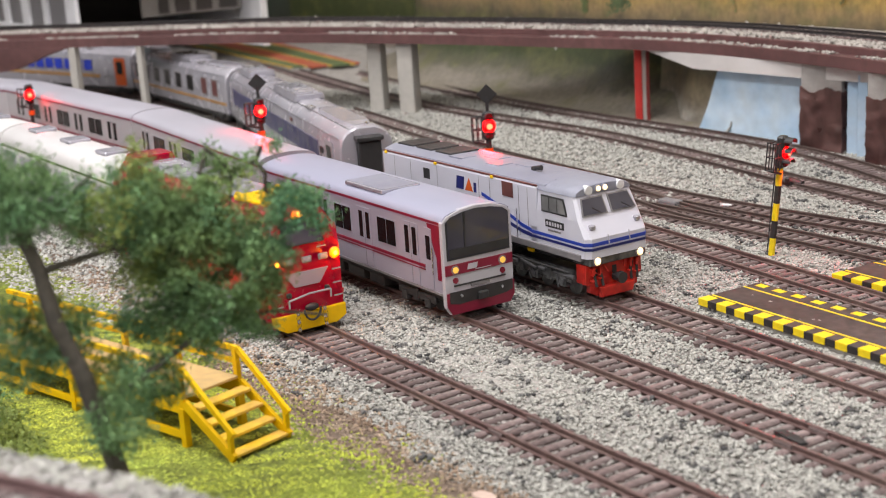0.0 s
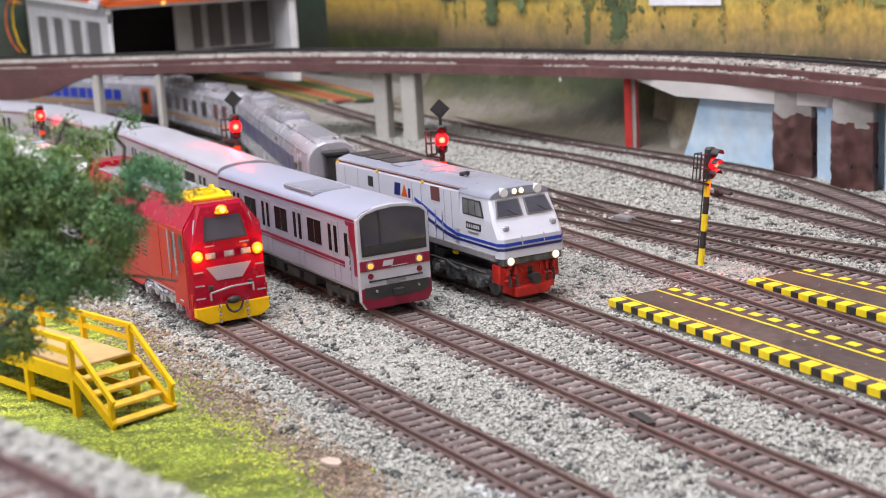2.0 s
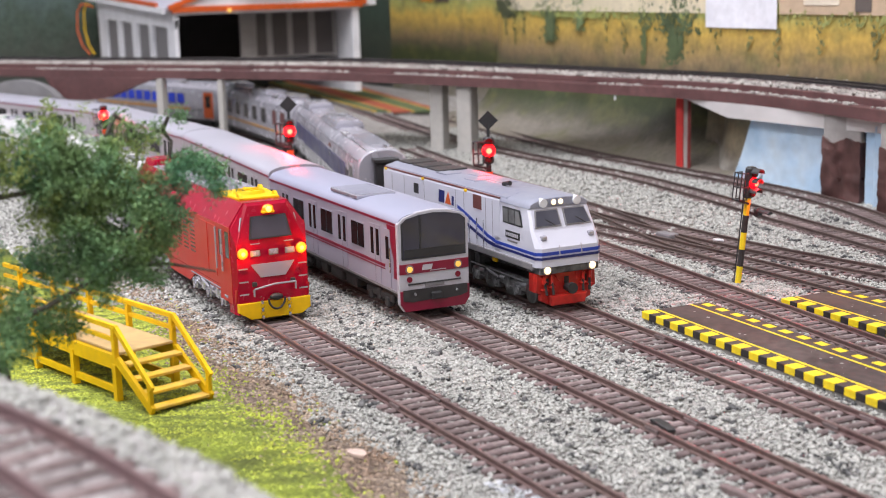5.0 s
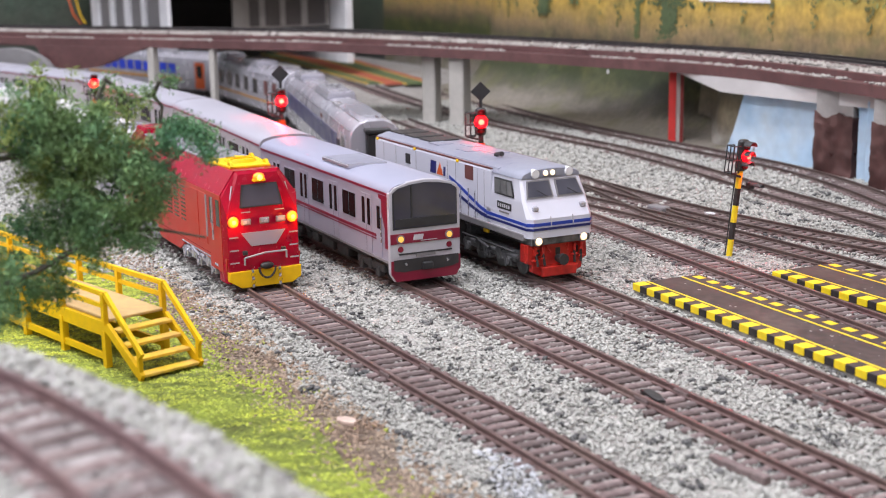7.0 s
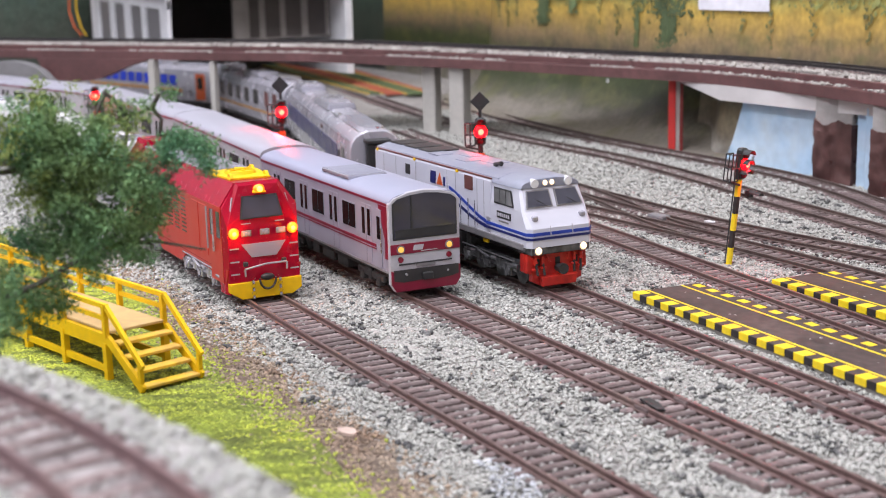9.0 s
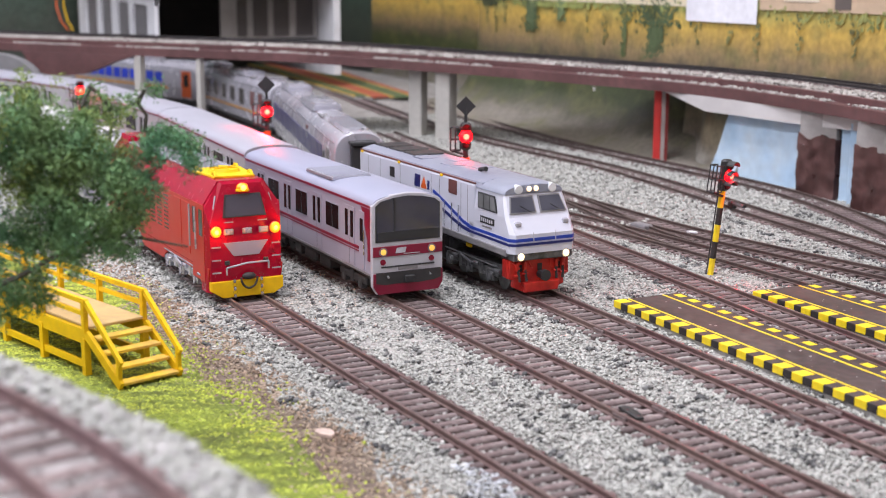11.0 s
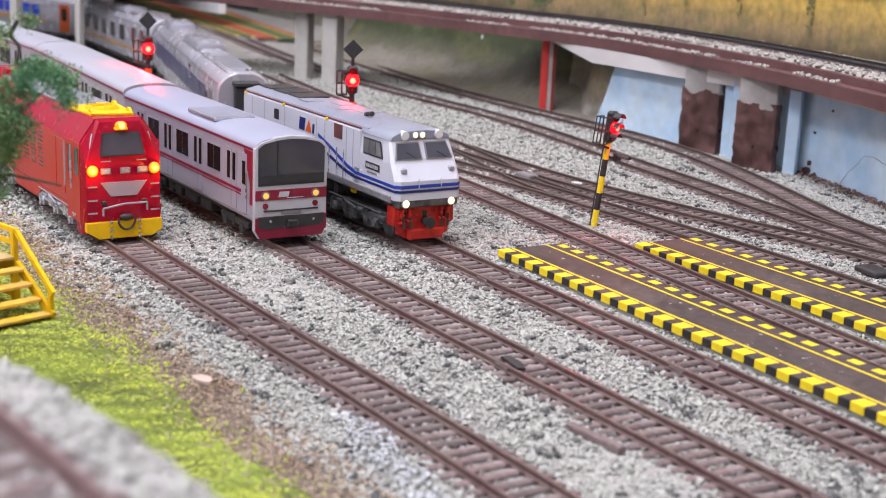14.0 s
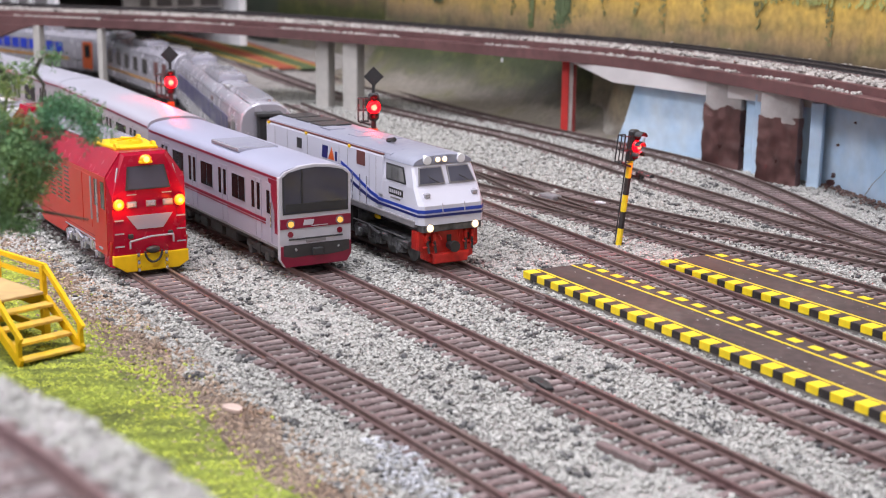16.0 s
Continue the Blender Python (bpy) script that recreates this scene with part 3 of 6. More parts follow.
keep = (np.abs(np.abs(side) - GAUGE / 2) > 1.5) & ((np.abs(side) > 11.6) | (rng2.uniform(0, 1, len(side)) < 0.28)) & (sp[:, 0] > 40) & (sp[:, 0] < 400)
rise_at = np.interp(side, [-30, -20, 17, 21.5, 24.5, 26], [55, 57.5, 57.6, 56.4, 53.2, 47]) + rng2.uniform(0, 0.5, len(side))
for name, mat, where in (("bank_stones", M_bankstone, keep & (np.abs(side) < 10.5)), ("shoulder_stones", M_stone, keep & (np.abs(side) >= 10.5))):
    scatter(name, mat, sp[where], 1.05, "", "", lift=rise_at[where], parent=emb)
part("track_bed", sweep(bmesh.new(), fg_c, [(-11.5, 57.0), (-10.5, 57.95), (10.5, 57.95), (11.5, 57.0)]), M_bankbed, emb, "dark stained ballast under the rails")
build_track([tuple(p) for p in fg_c[::4]], "brown weathered rails on dark sleepers on the raised bank", z=57.9, rail_mat=M_bankrail, pitch=7.2)

# ---- the viaduct behind ----
VIA = catmull([(-1150, -150), (-1000, -62), (-850, 30), (-699, 138), (-580, 236), (-480, 308), (-370, 360), (-270, 387), (-180, 388), (-77, 373), (20, 348), (120, 314), (260, 262)], 14)[::-1]


def climb(x):
    """The viaduct rises a little towards the far bend."""
    return float(np.interp(x, [-1150, -700, -580, -480, -350], [7.0, 6.3, 5.4, 2.2, 0.0]))


via = thing("viaduct", (0, 0, 0), 0, "brown board viaduct with a ballasted track on painted pillars", "viaduct", kind="structure")
# the line runs leftwards, so what lies behind it is on its right hand
part("lower_fascia", sweep(bmesh.new(), VIA, [(0, 50), (0, 56.6), (-0.6, 57), (-64, 57), (-64, 50)], rise=climb), M_brown, via)
part("upper_fascia", sweep(bmesh.new(), offset(VIA, -6.5), [(0, 57.1), (0, 61), (-0.5, 61.4), (-57, 61.4), (-57, 57.1)], rise=climb), M_brown, via)
part("ballast_bed", sweep(bmesh.new(), offset(VIA, -9), [(0, 61.3), (-1.5, 62.6), (-52, 62.6), (-54, 61.3)], rise=climb), M_viadust, via)
xy, heads = even(VIA, 1.0)
rngv = np.random.default_rng(11)
pick = rngv.integers(0, len(xy), 15000)
side = -np.where(rngv.uniform(0, 1, len(pick)) < 0.17, rngv.uniform(0.8, 6, len(pick)), rngv.uniform(8, 55, len(pick)))
sp = xy[pick] + np.stack([-np.sin(heads[pick]), np.cos(heads[pick])], 1) * side[:, None]
patchy = (side < -7) | (rumple(sp[:, 0], sp[:, 1], 18, 4) > -0.25)
ok = (np.abs(np.abs(side + 32) - GAUGE / 2) > 1.6) & patchy
scatter("viaduct_stones", M_viadust, sp[ok], 1.5, "", "", lift=np.where(side[ok] > -7, 57.1, 62.5) + np.interp(sp[ok][:, 0], [-1150, -700, -580, -480, -350], [7.0, 6.3, 5.4, 2.2, 0.0]), parent=via)
via_track = offset(VIA, -32)
build_track([tuple(p) for p in via_track[::5]], "dark rails on sleepers on the ballasted viaduct", z=62.9, rail_mat=M_darkrail, rise=climb)


def pillar(x, y, wx, wy, top, mat, label, turn=35.0):
    p = thing("pillar", (x, y, 0), turn, label, "pillar", "viaduct pillars", kind="structure")
    part("shaft", box(bmesh.new(), -wx / 2, wx / 2, -wy / 2, wy / 2, -1, top, 0.5), mat, p)
    return p


pillar(-503, 312, 11.3, 11.3, 52.5, M_pillar, "square cream-painted pillar under the viaduct")
pillar(-476, 323, 12.4, 13.4, 52, M_pillar, "square cream-painted pillar under the viaduct")
pillar(-652, 181, 5, 6, 56, M_pillar, "slim cream-painted pillar beside the curved train")
pillar(-699, 142, 7, 7, 56.3, M_pillar, "slim cream-painted pillar beside the curved train")
post = thing("red_post", (-300, 399, 0), -37, "red and white painted post under the viaduct", "post", kind="structure")
part("shaft", box(bmesh.new(), -4, 4, -4.6, 4.6, -1, 50, 0.5), M_pillar, post)
part("red_face", box(bmesh.new(), 4.1, 5.2, -5.0, 0.0, -1, 50, 0.3), M_postred, post)
part("red_edge", box(bmesh.new(), 4.1, 5.2, 2.6, 5.0, -1, 50, 0.3), M_darkpost, post)

# the brown gusset and arch where the viaduct meets the far wall
bm = prism(bmesh.new(), [(-6, 56.4), (18, 50), (34, 44), (50, 39), (70, 36.6), (96, 36.4), (112, 43), (122, 56.4)], "y", -3, 3)
g = thing("gusset", (-703, 136, 0), 215.4, "brown board gusset under the viaduct edge", "bracket", kind="structure")
part("board", bm, M_brown, g)
arch = thing("arch", (-800, 50, 0), 38, "grey portal arch under the viaduct", "arch", kind="structure")
ring = [(math.cos(a) * 48 - 10, 28 + math.sin(a) * 27) for a in np.linspace(0, math.pi, 15)]
part("portal", prism(bmesh.new(), [(38, 0)] + ring + [(-58, 0)], "y", -4, 4, 0.8), M_archgrey, arch)

# the pale blue wall and its flaking brown pillars under the right hand part
wall = thing("wall_blue", (0, 0, 0), 0, "pale blue painted wall with cracks under the viaduct", "wall", kind="structure")
wl_line = np.array([(-222, 397), (-190, 397), (-155, 397), (-110, 400), (-70, 400), (-22, 387.5), (15, 374.5), (60, 358), (110, 340), (160, 322)], float)
g0 = np.gradient(wl_line, axis=0)
bm = bmesh.new()
rings = []
for i, (x, y) in enumerate(wl_line):
    lean = -22 if i == 0 else 0
    rings.append([(x + lean, y, -1), (x + lean * 0.6, y, 16), (x, y, 40), (x, y, 49), (x, y + 3, 49), (x + lean, y + 3, -1)])
loft(bm, rings)
part("panel", bm, M_bluewall, wall)
bm = prism(bmesh.new(), [(-284, 49.8), (-150, 49.8), (-58, 49.8), (-58, 43), (-153, 41), (-239, 40.5)], "y", 388.5, 391.5)
soffit = tagged(part("white_soffit", bm, M_soffit), "white board strip under the viaduct edge", "board", kind="structure")
for x, y, w in ((-134.5, 390, 28), (-79, 380, 27)):
    p = thing("brown_pillar", (x, y, 0), 7, "flaking rust-brown pillar with a bare concrete head", "pillar", "viaduct pillars", kind="structure")
    bm = box(bmesh.new(), -w / 2, w / 2, -2.5, 2.5, -1, 37)
    bmesh.ops.subdivide_edges(bm, edges=bm.edges[:], cuts=15, use_grid_fill=True)
    for v in bm.verts:
        v.co.y += 1.5 * noise.noise(v.co * 0.24 + Vector((x, 0, 0)))
        if v.co.z > 30:
            v.co.z += 4.5 * noise.noise(Vector((v.co.x * 0.09, x * 0.37, 0))) + 1.2 * noise.noise(Vector((v.co.x * 0.5, x, 3))) - 0.5
    part("painted_shaft", bm, M_rust, p, smooth=60)
    part("bare_head", box(bmesh.new(), -w / 2 + 0.4, w / 2 - 0.4, -1.9, 2.1, 33, 50, 0.5), M_concrete, p)
for x, y, w in ((-116, 394, 6), (-105, 391, 8), (-60, 388, 7)):
    p = thing("blue_fin", (x, y, 0), 25, "narrow pale blue board beside a brown pillar", "board", kind="structure")
    part("board", box(bmesh.new(), -w / 2, w / 2, -1.5, 3, -1, 46, 0.4), M_bluewall, p)
right_wall = catmull([(-60, 397.4), (-22, 387.5), (15, 374.5), (60, 358), (110, 340), (160, 322)], 6)
trim_line = offset(right_wall, -2.2)
part("pink_trim", sweep(bmesh.new(), trim_line, [(-1.2, 44.2), (0.8, 44.2), (0.8, 49.6), (-1.2, 49.6)]), M_soffit, wall, "white strip along the wall top")
part("red_line", sweep(bmesh.new(), offset(right_wall, -3.6), [(-0.4, 45.4), (0.3, 45.4), (0.3, 46.6), (-0.4, 46.6)]), M_maroon, wall, "thin red line along the wall top")
rngw = np.random.default_rng(31)
crack = [(-24, 1), (-17, 9), (-9, 15), (-4, 20), (5, 21), (14, 19.5), (30, 21), (44, 25), (60, 24)]
for (xa, za), (xb, zb) in zip(crack, crack[1:]):
    ya, yb = (float(np.interp(q, right_wall[:, 0], right_wall[:, 1])) - 0.2 for q in (xa, xb))
    part("crack", beam(bmesh.new(), (xa, ya, za), (xb, yb, zb), 0.4, 0.22), M_concrete, wall)
for x, z, s in [(-54, 3, 3.2), (-52, 7, 1.6), (-47, 1.5, 2.0), (-50, 24, 0.8), (-36, 38, 0.7)]:
    y = float(np.interp(x, right_wall[:, 0], right_wall[:, 1])) - 0.9
    bm = prism(bmesh.new(), [(x + s * rngw.uniform(0.4, 1) * math.cos(a), z + s * 1.2 * rngw.uniform(0.4, 1) * math.sin(a)) for a in np.arange(0, 6.28, 0.7)], "y", y - 0.5, y + 1.5)
    part("rust_stain", bm, M_rust, wall)
k = rngw.integers(0, len(right_wall), 900)
foot = right_wall[k] + np.c_[rngw.uniform(-4, 4, 900), -rngw.exponential(2.2, 900)]
scatter("rubble_edge", material("dark_rubble", (0.13, 0.075, 0.065), 0.9, vary=0.3, grain=500, bump=0.5, second=(0.2, 0.14, 0.12), patch=80, island=0.4), foot, 1.25, "dark crumbled rubble at the foot of the blue wall", "rubble", z=0.6)

# ---- printed scenery on the walls behind ----
def mural(name, bands, wander, dark, label):
    """A printed landscape: colours that change with height, frayed by noise, and darker tufts."""
    m = bpy.data.materials.new(name)
    m.use_nodes = True
    t, b = m.node_tree, m.node_tree.nodes["Principled BSDF"]
    link = t.links.new
    geo = t.nodes.new("ShaderNodeTexCoord").outputs["Object"]
    sep = t.nodes.new("ShaderNodeSeparateXYZ")
    link(geo, sep.inputs[0])

    def noise_tex(scale, stretch):
        mp = t.nodes.new("ShaderNodeMapping")
        mp.inputs["Scale"].default_value = stretch
        link(geo, mp.inputs["Vector"])
        n = t.nodes.new("ShaderNodeTexNoise")
        n.inputs["Scale"].default_value, n.inputs["Detail"].default_value = scale, 6
        link(mp.outputs[0], n.inputs["Vector"])
        return n.outputs["Fac"]

    def math_node(op, a, c):
        n = t.nodes.new("ShaderNodeMath")
        n.operation = op
        link(a, n.inputs[0])
        if isinstance(c, float):
            n.inputs[1].default_value = c
        else:
            link(c, n.inputs[1])
        return n.outputs[0]

    fray = math_node("MULTIPLY", math_node("SUBTRACT", noise_tex(60, (1, 1, 0.6)), 0.5), wander)
    h = math_node("ADD", sep.outputs["Z"], fray)
    mr = t.nodes.new("ShaderNodeMapRange")
    mr.inputs["From Min"].default_value, mr.inputs["From Max"].default_value = 0.0, 0.24
    link(h, mr.inputs["Value"])
    ramp = t.nodes.new("ShaderNodeValToRGB")
    el = ramp.color_ramp.elements
    while len(el) < len(bands):
        el.new(0.5)
    for e, (p, c) in zip(el, bands):
        e.position, e.color = p / 0.24, (*c, 1)
    link(mr.outputs[0], ramp.inputs["Fac"])
    mix = t.nodes.new("ShaderNodeMix")
    mix.data_type = "RGBA"
    tufts = t.nodes.new("ShaderNodeMapRange")
    tufts.inputs["From Min"].default_value, tufts.inputs["From Max"].default_value = 0.5, 0.72
    tufts.inputs["To Max"].default_value = 0.75
    link(noise_tex(70, (0.6, 0.6, 0.9)), tufts.inputs["Value"])
    link(tufts.outputs[0], mix.inputs["Factor"])
    link(ramp.outputs["Color"], mix.inputs["A"])
    mix.inputs["B"].default_value = (*dark, 1)
    blades = t.nodes.new("ShaderNodeMapRange")
    blades.inputs["From Min"].default_value, blades.inputs["From Max"].default_value = 0.3, 0.7
    blades.inputs["To Min"].default_value, blades.inputs["To Max"].default_value = 0.78, 1.22
    link(noise_tex(260, (1, 1, 0.75)), blades.inputs["Value"])
    hsv = t.nodes.new("ShaderNodeHueSaturation")
    link(mix.outputs["Result"], hsv.inputs["Color"])
    link(blades.outputs[0], hsv.inputs["Value"])
    link(hsv.outputs["Color"], b.inputs["Base Color"])
    b.inputs["Roughness"].default_value = 0.42
    return m


M_field = mural("printed_field", [(0.0, (0.24, 0.215, 0.185)), (0.009, (0.2, 0.18, 0.15)), (0.018, (0.085, 0.082, 0.052)), (0.03, (0.042, 0.055, 0.022)), (0.05, (0.05, 0.062, 0.025)), (0.06, (0.1, 0.08, 0.05)), (0.07, (0.24, 0.17, 0.085)), (0.08, (0.36, 0.245, 0.075)), (0.092, (0.52, 0.35, 0.075)), (0.101, (0.42, 0.36, 0.1)), (0.109, (0.33, 0.35, 0.11)), (0.116, (0.62, 0.52, 0.35)), (0.24, (0.58, 0.46, 0.3))], 0.02, (0.12, 0.12, 0.045), "")
M_curl = mural("printed_sheet_end", [(0.0, (0.42, 0.4, 0.36)), (0.006, (0.32, 0.3, 0.26)), (0.016, (0.2, 0.17, 0.12)), (0.032, (0.19, 0.16, 0.09)), (0.045, (0.13, 0.17, 0.1)), (0.24, (0.14, 0.17, 0.11))], 0.02, (0.08, 0.06, 0.045), "")
M_forest = mural("printed_forest", [(0.0, (0.03, 0.035, 0.03)), (0.06, (0.05, 0.06, 0.045)), (0.1, (0.05, 0.075, 0.055)), (0.16, (0.1, 0.145, 0.15)), (0.24, (0.15, 0.19, 0.225))], 0.08, (0.03, 0.045, 0.03), "")
# a sheet that stands behind the viaduct and curls forward at its foot
sheet = np.array([(-20, -1.2), (-6, 0.5), (8, 3.5), (22, 10), (34, 20), (42, 34), (46, 52), (48, 80), (48, 330)], float)
bm = bmesh.new()
rings = []
for x in np.linspace(-862, -195, 40):
    w = 3.5 * math.sin(x * 0.021) + 2 * math.sin(x * 0.057)
    base = 402 + 0.00005 * (x + 330) ** 2 * (1 if x < -330 else 0.2) + (0.002 * (x + 600) ** 2 if x < -600 else 0)
    rings.append([(x, base + d + w * (1 if z < 40 else 0.2), z) for d, z in sheet] + [(x, base + d + 2.5 + w * (1 if z < 40 else 0.2), z) for d, z in sheet[::-1]])
loft(bm, rings)
tagged(part("backdrop", bm, M_field, smooth=60), "printed field landscape sheet curling at its foot", "backdrop", kind="structure")
bm = box(bmesh.new(), -195, 700, 449.5, 453, -2, 330)
tagged(part("backdrop", bm, M_field), "printed field landscape sheet on the back wall", "backdrop", kind="structure")
bm = box(bmesh.new(), -1290, -1286, -420, 700, -2, 330)
tagged(part("backdrop", bm, M_forest), "dim printed forest sheet on the end wall", "backdrop", kind="structure")
bm = box(bmesh.new(), -1122, -700, 552, 555, -2, 330)
tagged(part("backdrop", bm, M_field), "printed field landscape sheet in the corner", "backdrop", kind="structure")
bm = box(bmesh.new(), -1286, -935, 560, 564, -2, 330)
tagged(part("backdrop", bm, M_forest), "dim printed forest sheet behind the shed", "backdrop", kind="structure")

curl = bmesh.new()
rings = []
for t in np.linspace(0, 1, 16):
    x, y = -318 + 104 * t, 432 - 34 * t + 5 * math.sin(t * 9)
    out = 7 + 5 * math.sin(t * 7)
    rings.append([(x, y - out, -0.6), (x, y - out * 0.5, 4), (x, y - 1, 14), (x, y + 1, 30), (x, y + 2, 48.5), (x, y + 3.5, 48.5), (x, y + 2.5, 30), (x, y + 0.5, 14), (x, y - out * 0.5 + 1.2, 4), (x, y - out + 1.2, -0.6)])
loft(curl, rings)
tagged(part("curled_sheet", curl, M_curl, smooth=60), "brown curled end of the printed sheet beside the wall", "backdrop", kind="structure")

# shrubs and buildings printed on the field sheet, as flat patches just proud of it
def sheet_face(x):
    """The field sheet's front at a given x."""
    if x < -858:
        return 552.0
    return 449.5 if x > -195 else 450 + 0.00005 * (x + 330) ** 2 * (1 if x < -330 else 0.2) + (0.002 * (x + 600) ** 2 if x < -600 else 0)


def printed_patch(name, x0, x1, z0, z1, color, label, ragged=0, seed=1, proud=1.8, slim=0.26, size=(1.2, 3.4)):
    rngp = np.random.default_rng(seed)
    m = material(name + "_print", color, 0.45, vary=0.3 if ragged else 0.08, grain=200, bump=0.0, second=[c * (0.6 if ragged else 0.86) for c in color], patch=50 if ragged else 24)
    bm = bmesh.new()
    if ragged:
        for _ in range(int(ragged)):
            t = rngp.uniform(0, 1)
            cx = (x0 + x1) / 2 + rngp.normal() * (x1 - x0) * (slim if t > 0.25 else slim * 0.45)
            cz, s = z0 + (z1 - z0) * t, rngp.uniform(*size)
            a0 = rngp.uniform(0, 6.28)
            y = sheet_face(cx) - proud - rngp.uniform(0, 0.5)
            prism(bm, [(cx + s * rngp.uniform(0.4, 1) * math.cos(a0 + k), cz + s * 1.5 * rngp.uniform(0.4, 1) * math.sin(a0 + k)) for k in np.arange(0, 6.28, 1.05)], "y", y - 0.3, y)
    else:
        xs = np.linspace(x0, x1, max(2, int((x1 - x0) / 12)))
        loft(bm, [[(x, sheet_face(x) - proud, z0), (x, sheet_face(x) - proud, z1), (x, sheet_face(x) - proud + 0.3, z1), (x, sheet_face(x) - proud + 0.3, z0)] for x in xs])
    return tagged(part(name, bm, m), label, "print", kind="structure")


printed_patch("printed_facade", -650, -342, 118, 185, (0.6, 0.45, 0.3), "tan printed facade beyond the field", proud=1.4)
printed_patch("printed_facade", -262, 60, 104, 185, (0.52, 0.39, 0.27), "tan printed facade beyond the field", proud=1.4)
printed_patch("printed_shed", -800, -681, 112, 185, (0.58, 0.56, 0.54), "grey printed building beyond the field", proud=1.5)
printed_patch("printed_wall", -686, -340, 104, 121, (0.72, 0.64, 0.46), "cream printed wall beyond the field", proud=1.7)
printed_patch("printed_post", -1029, -997, 108, 185, (0.6, 0.27, 0.03), "orange printed post beyond the field", proud=1.5)
printed_patch("printed_doorway", -1092, -1033, 112, 185, (0.08, 0.055, 0.06), "dark printed doorway beyond the field", proud=1.5)
printed_patch("printed_doorway", -990, -955, 108, 185, (0.1, 0.075, 0.06), "dark printed doorway beyond the field", proud=1.5)
printed_patch("printed_window", -482, -452, 122, 185, (0.2, 0.23, 0.3), "blue-grey printed window of the facade", proud=1.9)
printed_patch("printed_post", -450, -438, 120, 185, (0.65, 0.25, 0.03), "orange printed post of the facade", proud=1.9)
printed_patch("printed_window", -604, -590, 122, 185, (0.09, 0.07, 0.06), "dark printed window of the facade", proud=1.9)
printed_patch("printed_sign", -410, -398, 121, 128, (0.8, 0.78, 0.75), "small white printed sign on the facade", proud=1.9)
printed_patch("printed_window", -238, -205, 110, 124, (0.7, 0.62, 0.5), "pale printed window of the facade", proud=1.9)
printed_patch("printed_window", -190, -176, 106, 185, (0.12, 0.1, 0.09), "dark printed window of the facade", proud=1.9)
printed_patch("printed_van", -341, -264, 94, 119, (0.78, 0.78, 0.84), "white printed van beyond the field", proud=2.0)
printed_patch("printed_van_roof", -349, -262, 119, 122, (0.85, 0.85, 0.9), "white printed van roof", proud=2.1)
printed_patch("printed_bush", -705, -610, 99, 113, (0.06, 0.075, 0.035), "rounded dark printed bush on the field sheet", ragged=380, seed=6, proud=0.9, slim=0.24)
printed_patch("printed_hedge", -690, -350, 99, 107, (0.4, 0.44, 0.14), "low green printed hedge along the wall", ragged=420, seed=7, proud=1.0, slim=0.28, size=(0.7, 1.9))
printed_patch("printed_hedge", -262, 60, 94, 106, (0.36, 0.38, 0.13), "low green printed hedge along the wall", ragged=300, seed=8, proud=1.0, slim=0.28, size=(0.7, 1.9))
printed_patch("printed_shrub", -592, -536, 78, 175, (0.11, 0.15, 0.07), "dark printed shrub on the field sheet", ragged=1500, seed=2, proud=1.1, slim=0.2, size=(0.6, 1.8))
printed_patch("printed_shrub", -534, -496, 88, 170, (0.18, 0.24, 0.11), "thin printed sapling on the field sheet", ragged=420, seed=3, proud=1.1, slim=0.2, size=(0.6, 1.8))
printed_patch("printed_shrub", -432, -408, 64, 175, (0.15, 0.19, 0.08), "thin printed sapling on the field sheet", ragged=420, seed=4, proud=1.1, slim=0.2, size=(0.6, 1.8))
printed_patch("printed_shrub", -412, -346, 60, 175, (0.11, 0.15, 0.07), "dark printed shrub on the field sheet", ragged=1900, seed=5, proud=1.1, slim=0.2, size=(0.6, 1.9))
for n, (x, z) in enumerate(((-668, 80), (-640, 72), (-620, 84), (-480, 80), (-455, 72), (-335, 76), (-300, 80), (-270, 70), (-230, 78), (-180, 74), (-120, 70))):
    printed_patch("printed_tuft", x, x + 14, z, z + 24, (0.2, 0.2, 0.08), "dark printed grass tuft on the field sheet", ragged=22, seed=40 + n, proud=0.9, slim=0.15, size=(0.6, 1.8))

# white spots modelled in for light reflections on the sheet
for x, z, r in ((-452, 36, 1.5), (-352, 34, 1.7), (-372, 24, 1.1), (-505, 44, 1.0)):
    y = float(np.interp(z, sheet[:, 1], sheet[:, 0])) + sheet_face(x) - 48
    tagged(part("paper_fleck", ball(bmesh.new(), (0, 0, 0), r, 8, (1, 0.3, 1.3)), M_shedwhite, at=(x, y - 1.2, z)), "small white spot painted as a light glint on the printed sheet", "scrap")

# ---- the engine shed beyond the viaduct ----
shed = thing("engine_shed", (-900, 212, 0), 0, "white toy engine shed with orange trim and open front", "shed")
W, D_ = 203, 345
part("side_wall", prism(bmesh.new(), [(-D_, 17), (0, 17), (0, 52), (-D_, 52)], "y", 0, 5), M_shedwhite, shed)
part("side_wall_head", prism(bmesh.new(), [(-D_, 98.6), (0, 91.6), (0, 111), (-D_, 124)], "y", 0, 5), M_shedwhite, shed)
for x0, x1 in ((-345, -304), (-247, -229), (-178, -154), (-103, -87), (-29, 0)):
    part("mullion", box(bmesh.new(), x0, x1, 0.4, 4.6, 51, 100, 0.3), M_shedwhite, shed)
for x0, x1 in ((-306, -245), (-231, -176), (-156, -101), (-89, -27)):
    part("window_pane", box(bmesh.new(), x0, x1, 3.2, 4, 50, 100), M_frame, shed)
part("far_wall", box(bmesh.new(), -D_, 0, W - 8, W, 17, 111, 0.4), M_shedwhite, shed)
